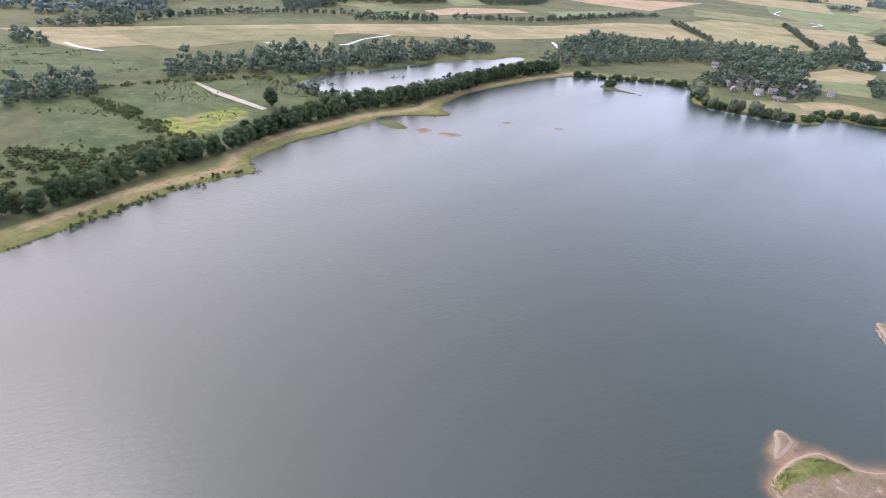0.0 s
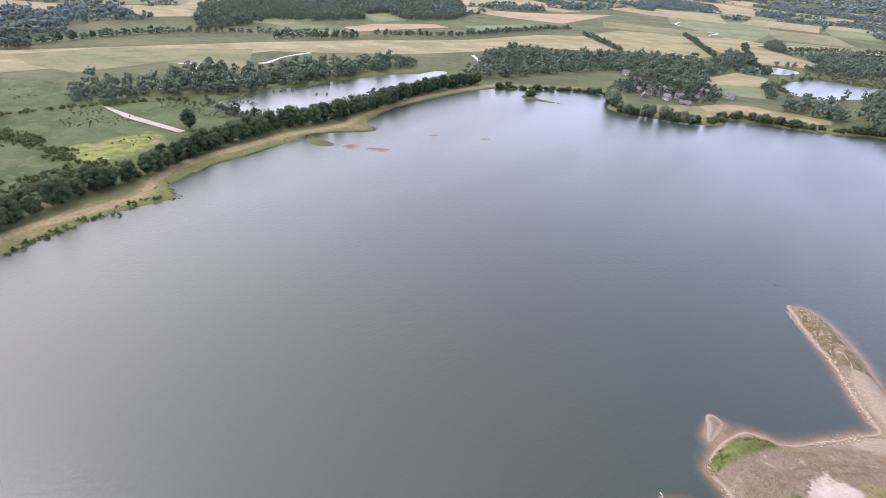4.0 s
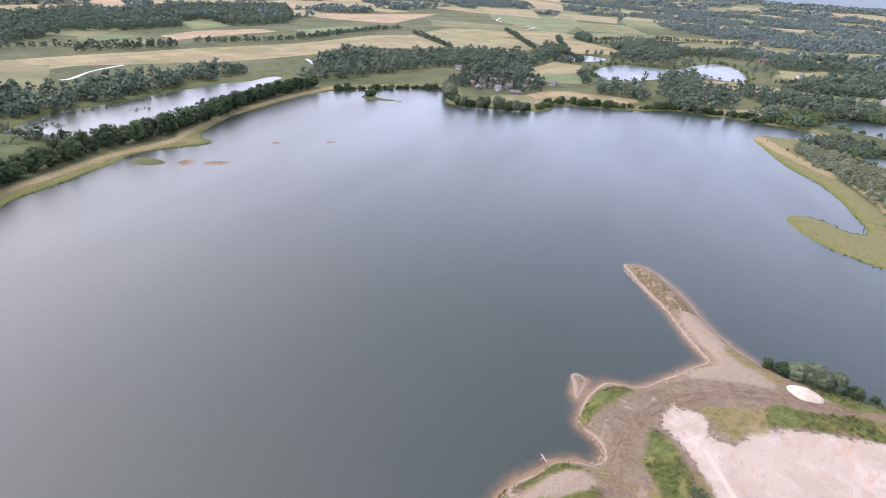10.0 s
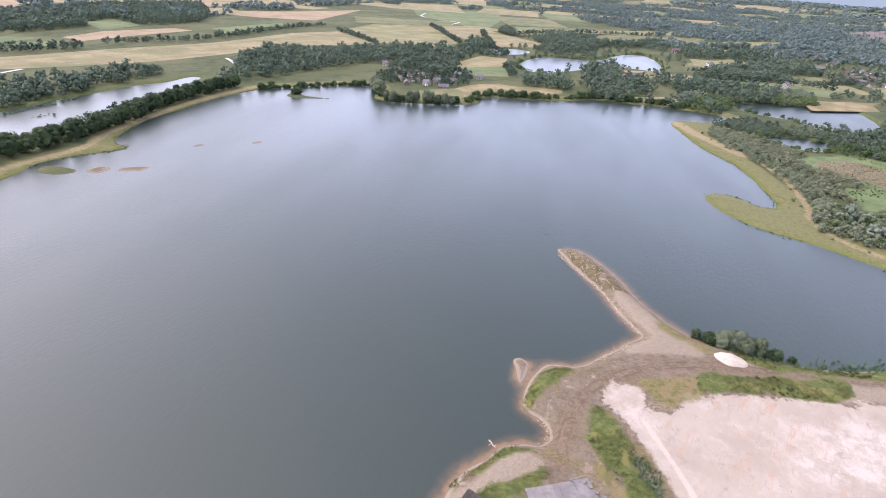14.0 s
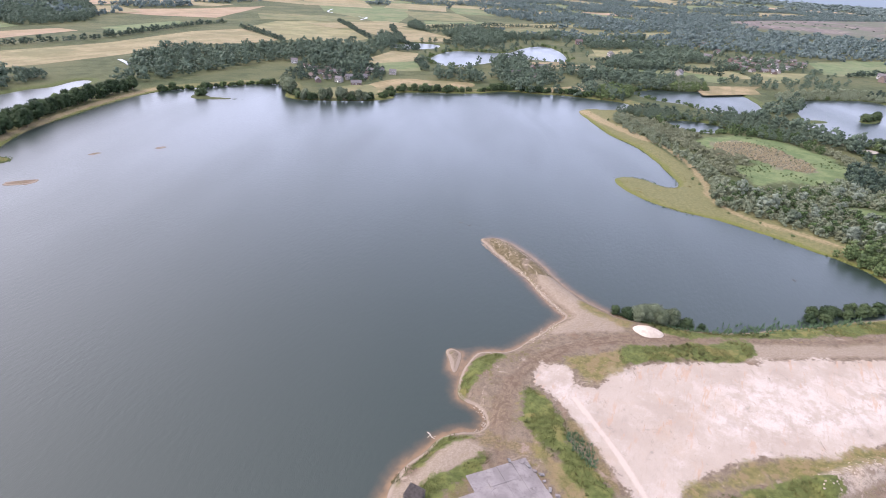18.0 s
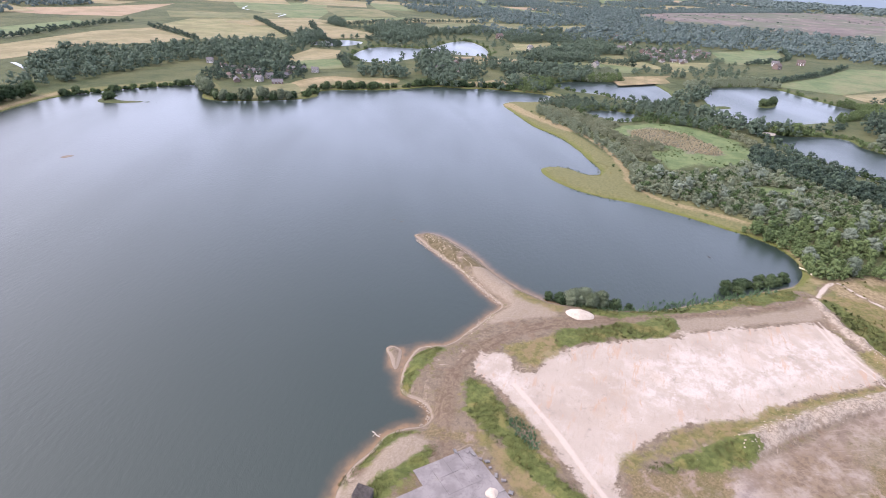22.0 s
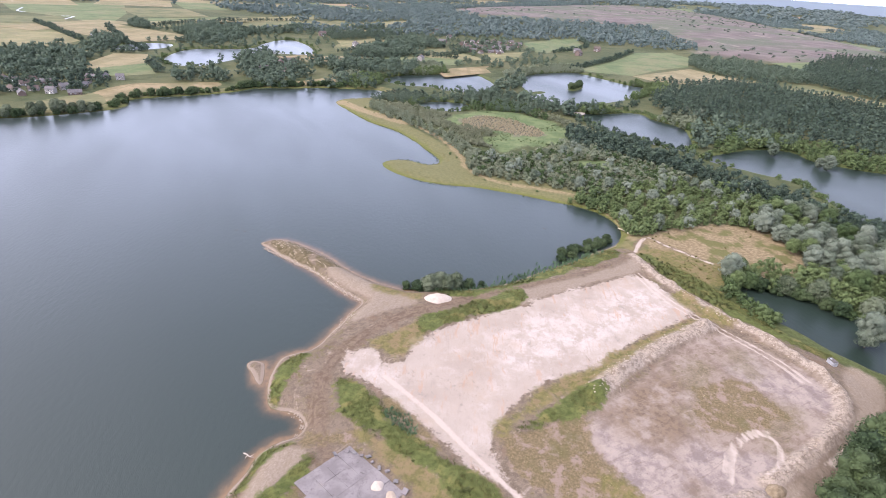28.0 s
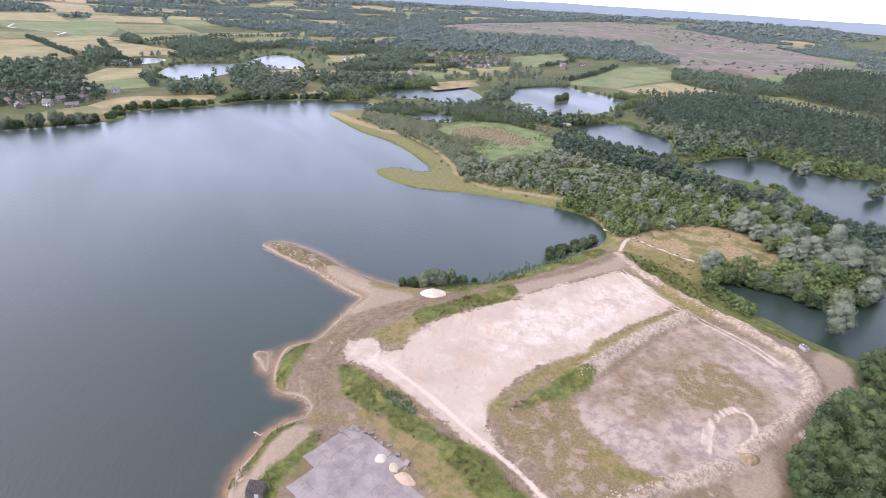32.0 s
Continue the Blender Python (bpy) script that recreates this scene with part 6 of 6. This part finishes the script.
# the concrete yard, bay by bay
yard = new("concrete_yard")
yard.location = (56, 42, slab_z)
tagged(yard, "old grey concrete yard in jointed bays with broken edges", "paving", kind="structure")
ux, uy = Vector((0.24, 0.971)), Vector((0.971, -0.24))
bay_meshes = []
for k in range(4):
    bm = bmesh.new()
    box(bm, 0, 0, 0, 4.485 - 0.02 * (k == 3), 3.685, 0.34, 0.012)
    for v in bm.verts:
        v.co.x += 0.06 * noise.noise((v.co.x, v.co.y, k * 3.1))
        v.co.y += 0.06 * noise.noise((v.co.y, v.co.x, k * 5.3))
    bay_meshes.append(from_bm("bay", bm, CONCRETE))
for i in range(-8, 9):
    for j in range(-8, 9):
        c = ux * (i * 4.5 + (2.2 if j % 2 else 0.0) * 0) + uy * (j * 3.7)
        px, py = 56 + c.x, 42 + c.y
        d = float(signed(SLAB, np.array([px]), np.array([py]))[0])
        if d < 0.8 or (d < 3.0 and rng.random() < 0.25):
            continue
        ob = part("bay", bay_meshes[int(rng.integers(4))], yard)
        tilt = 1.6 if d < 3.5 else 0.25
        ob.location = (c.x, c.y, float(rng.normal(0, 0.006)))
        ob.rotation_euler = (radians(float(rng.normal(0, tilt))), radians(float(rng.normal(0, tilt))), math.atan2(ux.y, ux.x))
# broken slabs along the yard's far edge
for k, (px, py) in enumerate([(71.8, 58.2), (72.3, 56.5), (72.5, 54.6), (73.0, 53.0), (72.2, 51.5), (71.6, 49.2), (71.9, 47.3), (70.6, 44.2), (69.4, 41.2), (69.8, 59.9)]):
    bm = bmesh.new()
    s = rng.uniform(0.7, 1.7)
    box(bm, 0, 0, 0, s, s * rng.uniform(0.5, 0.9), 0.3, 0.04)
    for v in bm.verts:
        v.co += Vector((rng.normal(0, 0.06), rng.normal(0, 0.06), rng.normal(0, 0.02)))
    ob = new("broken_slab", from_bm("broken_slab", bm, (CONCRETE, CONCRETE_DARK)[k % 2]))
    ob.matrix_world = pose(px, py, ground_z(px, py) + 0.22, rng.normal(0, 7), rng.normal(0, 7), rng.uniform(0, 180))
    tagged(ob, "broken concrete slab lying at the yard's edge", "rubble", "broken slabs at the yard's edge")


def shed():
    """A lean-to of dark boards under two sheets of pale corrugated roofing."""
    ob = new("shed")
    w, d, low, high = 3.6, 2.6, 1.9, 2.5
    bm = bmesh.new()
    for sx, sy, cx, cy, hh in ((w, 0.1, 0, -d / 2, low), (w, 0.1, 0, d / 2, high), (0.1, d - 0.1, -w / 2 + 0.05, 0, low), (0.1, d - 0.1, w / 2 - 0.05, 0, low)):
        box(bm, cx, cy, hh / 2, sx, sy, hh)
    part("wall", from_bm("wall", bm, DARK_METAL), ob)
    for k in (-1, 1):
        bm = bmesh.new()
        n = 24
        rows = [[bm.verts.new((k * w / 4 + (i / n - 0.5) * (w / 2 + 0.1), y0, (high if y0 > 0 else low) + 0.06 + dz + 0.03 * math.sin(i * 1.6))) for i in range(n + 1)] for y0, dz in ((-d / 2 - 0.25, 0), (d / 2 + 0.25, 0))]
        for i in range(n):
            bm.faces.new((rows[0][i], rows[0][i + 1], rows[1][i + 1], rows[1][i]))
        bmesh.ops.solidify(bm, geom=bm.faces[:], thickness=0.03)
        part("roof_sheet", from_bm("roof_sheet", bm, DARK_METAL), ob, "corrugated roofing sheet")
    bm = bmesh.new()
    box(bm, 0.5, -d / 2 - 0.07, 0.95, 0.9, 0.05, 1.85, 0.01)
    part("door", from_bm("door", bm, GALVANISED), ob)
    ob.matrix_world = pose(47.0, 64.0, ground_z(47, 64) - 0.05, 0, 0, -65)
    return tagged(ob, "small dark shed with a corrugated lean-to roof", "shed")


shed()


def branch(name, cx, cy, cz, turn, scale, label, wood_mat=None):
    """A stranded limb with side shoots."""
    cu = bpy.data.curves.new(name, "CURVE")
    cu.dimensions, cu.bevel_depth, cu.bevel_resolution, cu.use_fill_caps = "3D", 0.16 * scale, 2, True
    for pts in ([(0, 0, 0.1, 1.0), (1.0, 0.25, 0.25, 0.85), (1.9, 0.1, 0.3, 0.6), (2.9, 0.5, 0.55, 0.3)], [(1.2, 0.2, 0.25, 0.6), (1.6, -0.5, 0.5, 0.4), (1.9, -1.0, 0.45, 0.2)], [(2.0, 0.1, 0.3, 0.5), (2.4, 0.9, 0.7, 0.25)]):
        sp = cu.splines.new("POLY")
        sp.points.add(len(pts) - 1)
        for p, (px, py, pz, r) in zip(sp.points, pts):
            p.co, p.radius = (px * scale, py * scale, pz * scale, 1), r
    cu.materials.append(wood_mat or DRIFTWOOD)
    ob = new(name, cu)
    ob.matrix_world = pose(cx, cy, cz, 0, 0, turn)
    return tagged(ob, label, "driftwood")


branch("driftwood", 60.8, 78.6, -0.05, -100, 1.0, "bleached branch stranded in the shallows")
branch("driftwood", 144.0, 172.5, -0.15, -60, 0.6, "dark waterlogged branch showing above the lake", BARK)
branch("driftwood", 145.5, 169.0, -0.15, -75, 0.7, "dark waterlogged branch showing above the lake", BARK)
branch("driftwood", 224.5, 66.0, -0.12, -130, 0.7, "grey weathered branch showing above the lake", BARK)

# outlet of the lake: a pale floating boom and a small footbridge with rails
boom = bpy.data.curves.new("boom", "CURVE")
boom.dimensions, boom.bevel_depth, boom.bevel_resolution, boom.use_fill_caps = "3D", 0.3, 3, True
sp = boom.splines.new("POLY")
pts = spline([(244.5, 37), (243.2, 34.6), (241.5, 32.6), (239.0, 31.2)], False, 5)
sp.points.add(len(pts) - 1)
for p, (px, py) in zip(sp.points, pts):
    p.co = (px, py, max(ground_z(px, py), 0.0) + 0.28, 1)
boom.materials.append(PALE_PLASTIC)
tagged(new("boom", boom), "pale yellow floating boom across the outlet", "boom")
bridge = new("footbridge")
bm = bmesh.new()
box(bm, 0, 0, 0.5, 5.5, 1.6, 0.16, 0.02)
part("deck", from_bm("deck", bm, CONCRETE_DARK), bridge)
for sy in (-0.75, 0.75):
    bm = bmesh.new()
    box(bm, 0, sy, 1.5, 5.5, 0.07, 0.07)
    part("rail", from_bm("rail", bm, GALVANISED), bridge)
    for px in (-2.6, -1.3, 0, 1.3, 2.6):
        bm = bmesh.new()
        box(bm, px, sy, 1.0, 0.07, 0.07, 1.0)
        part("post", from_bm("post", bm, GALVANISED), bridge)
bridge.matrix_world = pose(243.0, 29.6, ground_z(243, 29.6) - 0.4, 0, 0, -52)
tagged(bridge, "small concrete footbridge with metal rails at the outlet", "bridge")

# a steel tank by the outer berm
tank = new("water_tank")
bm = bmesh.new()
box(bm, 0, 0, 0.7, 2.6, 1.6, 1.4, 0.08)
part("body", from_bm("body", bm, GALVANISED), tank)
bm = bmesh.new()
box(bm, 0, 0, 1.46, 2.7, 1.7, 0.1, 0.03)
part("rim", from_bm("rim", bm, DARK_METAL), tank)
bm = bmesh.new()
bmesh.ops.create_cone(bm, cap_ends=True, segments=14, radius1=0.3, radius2=0.26, depth=0.2, matrix=Matrix.Translation((0.6, 0.2, 1.6)))
part("hatch", from_bm("hatch", bm, GALVANISED), tank)
tank.matrix_world = pose(176, -42.5, ground_z(176, -42.5) - 0.05, 0, 0, 35)
tagged(tank, "grey steel tank standing beside the outer berm", "tank")


# rubble, weeds and reeds that nobody could count
def stone_set(seed, count):
    g = np.random.default_rng(seed)
    out = []
    for _ in range(count):
        v, f = ICO1
        out.append((v * (1 + 0.28 * g.standard_normal((len(v), 1))) * np.array([1, 0.8, 0.6]) + [0, 0, 0.25], f))
    return out


def tuft_set(seed, count, blades, tall, spread):
    g = np.random.default_rng(seed)
    out = []
    for _ in range(count):
        a = g.uniform(0, 2 * np.pi, blades)
        r = g.uniform(0, spread * 0.6, blades)
        root = np.stack([np.cos(a) * r, np.sin(a) * r, 0 * a], -1)
        b = g.uniform(0, 2 * np.pi, blades)
        side = np.stack([np.cos(b), np.sin(b), 0 * b], -1) * spread * 0.16
        tip = root * 1.9 + np.stack([0 * a, 0 * a, tall * g.uniform(0.6, 1.15, blades)], -1)
        v = np.stack([root - side, root + side, tip], 1).reshape(-1, 3)
        out.append((v, np.arange(3 * blades).reshape(-1, 3)))
    return out


STONES = stone_set(71, 8)
for k, (p, w, top) in enumerate(BERMS):
    pts = along(p, 0.16 if k == 0 else 0.13, rng, w * 0.28)
    wood("rubble_berm", STONES, pts, (0.12, 0.42), 72 + k, STONE, "bank of pale bulldozed rubble and soil", "rubble")
edge = np.concatenate([along([(139, 150.5), (137, 139), (135, 122), (132.5, 112)], 0.1, rng, 0.35), along([(143, 149), (146, 142), (144.9, 130), (142.5, 117)], 0.14, rng, 0.5), along([(141, 147), (143, 138), (141.5, 128)], 0.2, rng, 0.9), along([(132.5, 113), (130.6, 107), (129.2, 101), (128, 96)], 0.1, rng, 0.6), along([(122, 93.4), (114, 92), (108, 91.4)], 0.14, rng, 0.9), along([(76, 79), (76, 76), (73.5, 72.5), (70, 72)], 0.25, rng, 0.4)])
wood("shore_stones", STONES, edge, (0.08, 0.38), 76, STONE, "stones and riprap along the pit's shore", "stones")
loose = np.concatenate([scatter(COMPOUND, 2.6, rng, [LAKE, SLAB]), scatter(PIT_GREY, 1.6, rng), along([(153, 49), (165, 42), (185, 28), (200, 22)], 0.2, rng, 1.4), along([(92, 70), (95, 64), (99, 62)], 0.15, rng, 0.8)])
wood("loose_stones", STONES, loose, (0.04, 0.24), 77, STONE, "loose stones scattered over the pit floor", "stones")
TUFTS = tuft_set(81, 8, 12, 0.4, 0.6)
grass_pts = np.concatenate([scatter(w, 0.62, rng, [LAKE]) for w in GRASS])
grass_pts = grass_pts[value_noise(grass_pts[:, 0], grass_pts[:, 1], 7, 23, 3) > -0.12]
wood("tall_grass", TUFTS, grass_pts, (0.6, 1.5), 82, LEAF_LUSH, "tall rough grass on the pit's banks", "grass")
banks = np.concatenate([along(LAKE_NORTH[:29], 0.22, rng, 5.5), along(LAKE_PENINSULA + LAKE_SOUTH[:4], 0.2, rng, 6.0)])
bank_gap = -signed(LAKE, banks[:, 0], banks[:, 1])
banks = banks[(bank_gap > 0.8) & (bank_gap < 15) & (value_noise(banks[:, 0], banks[:, 1], 6, 29, 3) > -0.15)]
wood("bank_grass", tuft_set(91, 6, 9, 0.5, 1.0), banks, (0.45, 1.2), 92, LEAF_GRASS, "rough tussocky grass on the lake's dry banks", "grass")
rim_pts = np.concatenate([along(LAKE_NORTH[:29], 0.5, rng, 0.9), along(LAKE_PENINSULA, 0.9, rng, 0.7)])
rim_pts = rim_pts[value_noise(rim_pts[:, 0], rim_pts[:, 1], 14, 31, 2) > -0.2]
wood("rim_sedge", tuft_set(93, 6, 10, 0.8, 0.9), rim_pts, (0.35, 0.85), 94, LEAF_GREEN, "dark sedge along the water's edge", "reeds")
weed_pts = np.concatenate([scatter(w, 1.5, rng, [LAKE]) for w in WEEDS + RANK])
wood("dry_weeds", TUFTS, weed_pts, (0.4, 1.0), 83, LEAF_REED, "dry straw-coloured weeds on the pit floor", "grass")
REED = spline([(86.9, 58), (89.2, 57.2), (89.1, 54.4), (87.6, 50.4), (84.6, 47.3), (83, 48), (83.4, 52), (84.5, 55.6)])
wood("green_reeds", tuft_set(84, 6, 10, 1.1, 0.7), scatter(REED, 0.8, rng), (0.8, 1.2), 85, LEAF_SEDGE, "dense bed of blue-green reeds", "reeds")
herbs = np.concatenate([scatter(GRASS[0], 2.2, rng), scatter(GRASS[1], 1.6, rng), scatter(GRASS[2], 1.5, rng, [LAKE]), scatter(GRASS[4], 2.0, rng)])
herbs = herbs[value_noise(herbs[:, 0], herbs[:, 1], 9, 14, 2) > 0.25]
wood("weed_clumps", C_BUSH, herbs, (0.12, 0.34), 86, LEAF_LUSH, "leafy weed clumps on the pit's banks", "weeds")
brush = np.concatenate([scatter(BROWN, 3.2, rng), scatter(spline([(221, 20), (232, 2), (228, -8), (214, -6), (206, 2)]), 2.6, rng)])
brush = brush[value_noise(brush[:, 0], brush[:, 1], 16, 15, 2) > 0.2]
wood("bracken", C_BUSH, brush, (0.1, 0.3), 87, LEAF_GRASS, "bracken and low brush on the dry ground", "brush")
bank_brush = along([(-139, 167), (-130, 184), (-119, 203), (-106, 222), (-96, 231)], 1.3, rng, 1.6)
pen_brush = along([(372, 286), (358, 252), (348, 220), (332, 186), (306, 156), (285, 138)], 22.0, rng, 3.0)
wood("shore_brush", C_BUSH, np.concatenate([bank_brush, pen_brush, along([(262, 118), (265, 100), (266, 84)], 12.0, rng, 1.5), along([(268, 62), (267, 50), (260, 41)], 1.2, rng, 1.4)]), (0.2, 0.55), 88, LEAF_GREEN, "low scrub along the lake's banks", "brush")
heaps_off = along([(146, 79), (152, 70), (164, 62), (182, 53), (198, 45), (214, 38)], 0.3, rng, 1.5)
wood("bank_reeds", tuft_set(90, 6, 10, 1.3, 0.6), heaps_off, (0.8, 1.3), 89, LEAF_SEDGE, "green reeds along the south shore", "reeds")


# ---- houses ----
ROOF_RED = plain("brown_tiles", (0.058, 0.044, 0.039), (0.088, 0.068, 0.060), 0.8, 0.85)
ROOF_GREY = plain("grey_slates", (0.061, 0.057, 0.057), (0.098, 0.092, 0.092), 0.8, 0.7)
WALL_BRICK = plain("brick_wall", (0.098, 0.072, 0.060), (0.136, 0.106, 0.090), 1.2, 0.9)
WALL_WHITE = plain("white_render", (0.188, 0.177, 0.159), (0.223, 0.211, 0.191), 0.9, 0.85)
GLASS = Mat("window_glass", 0.08, 0.5).colour((0.03, 0.035, 0.04)).m
PAINT = plain("white_paint", (0.70, 0.70, 0.68), (0.80, 0.80, 0.78), 2.0, 0.6)


def house(w, d, eaves, ridge, wall, roof, label):
    ob = new("house")
    bm = bmesh.new()
    prof = [(-d / 2, 0), (d / 2, 0), (d / 2, eaves), (0, ridge), (-d / 2, eaves)]
    ends = [[bm.verts.new((sx * w / 2, py, pz)) for py, pz in prof] for sx in (-1, 1)]
    bm.faces.new(ends[0])
    bm.faces.new(ends[1][::-1])
    for i in range(5):
        bm.faces.new((ends[0][i], ends[1][i], ends[1][(i + 1) % 5], ends[0][(i + 1) % 5]))
    bmesh.ops.recalc_face_normals(bm, faces=bm.faces)
    part("wall", from_bm("wall", bm, wall), ob)
    slope = math.atan2(ridge - eaves, d / 2)
    for sy in (-1, 1):
        bm = bmesh.new()
        box(bm, 0, sy * (d / 4 + 0.1), (eaves + ridge) / 2 + 0.08, w + 0.7, (d / 2 + 0.35) / math.cos(slope), 0.16, 0.0)
        c = Vector((0, sy * (d / 4 + 0.1), (eaves + ridge) / 2 + 0.08))
        bmesh.ops.rotate(bm, verts=bm.verts, cent=c, matrix=Matrix.Rotation(-sy * slope, 3, "X"))
        part("roof", from_bm("roof", bm, roof), ob)
    bm = bmesh.new()
    box(bm, w * 0.3, 0, ridge + 0.35, 0.7, 0.55, 1.5, 0.03)
    part("chimney", from_bm("chimney", bm, WALL_BRICK), ob)
    for sy in (-1, 1):
        for px in (-w * 0.3, 0.0, w * 0.3):
            for pz in ((1.4, 3.6) if eaves > 4 else (1.4,)):
                if px == 0.0 and pz == 1.4 and sy < 0:
                    bm = bmesh.new()
                    box(bm, px, sy * (d / 2 + 0.03), 1.05, 0.95, 0.1, 2.1)
                    part("door", from_bm("door", bm, PAINT), ob)
                    continue
                bm = bmesh.new()
                box(bm, px, sy * (d / 2 + 0.02), pz, 1.3, 0.08, 1.2)
                frame_part = part("window", from_bm("window", bm, PAINT), ob)
                bm = bmesh.new()
                box(bm, px, sy * (d / 2 + 0.06), pz, 1.1, 0.04, 1.0)
                part("pane", from_bm("pane", bm, GLASS), frame_part)
    return tagged(ob, label, "house")


HOUSES = [house(11, 7.5, 5.0, 7.8, WALL_BRICK, ROOF_RED, "two-storey brick house with a brown tiled roof"), house(9, 7, 4.8, 7.4, WALL_WHITE, ROOF_GREY, "white rendered house with a grey slate roof"),
          house(13, 7, 2.8, 5.6, WALL_BRICK, ROOF_GREY, "long low brick bungalow with a grey roof"), house(10, 7.5, 2.8, 5.8, WALL_WHITE, ROOF_RED, "white bungalow with a brown tiled roof")]
rng = np.random.default_rng(91)


def settle(places, group, kinds=(0, 1, 2, 3), size=1.0):
    for px, py in places:
        k = kinds[int(rng.integers(len(kinds)))]
        ob = copy_thing(HOUSES[k], pose(px, py, ground_z(px, py) - 0.1, 0, 0, float(rng.uniform(0, 360))))
        ob.scale = (size, size, size)
        tagged(ob, group=group)


settle([(245, 584), (245, 554), (247, 538), (260, 532), (260, 515), (238, 493), (224, 483), (241, 475), (255, 482), (270, 483), (297, 514), (306, 511), (310, 493), (250, 459), (244, 518), (257, 498), (282, 497), (228, 503)], "houses of the lakeside hamlet", (2, 3, 1, 2), 0.72)
village = scatter(spline([(775, 385), (877, 439), (984, 400), (935, 355), (857, 342), (780, 345)]), 19.0, rng, (), 0.3)
settle(village[:48], "houses of the village", (0, 1, 2, 3), 0.75)
settle([(430, 440), (445, 425), (470, 455), (500, 470), (640, 380), (900, 250), (930, 262), (990, 245), (690, 520), (860, 470), (940, 500), (1000, 560), (760, 640), (820, 690)], "scattered farmhouses")
drop_kind(HOUSES)
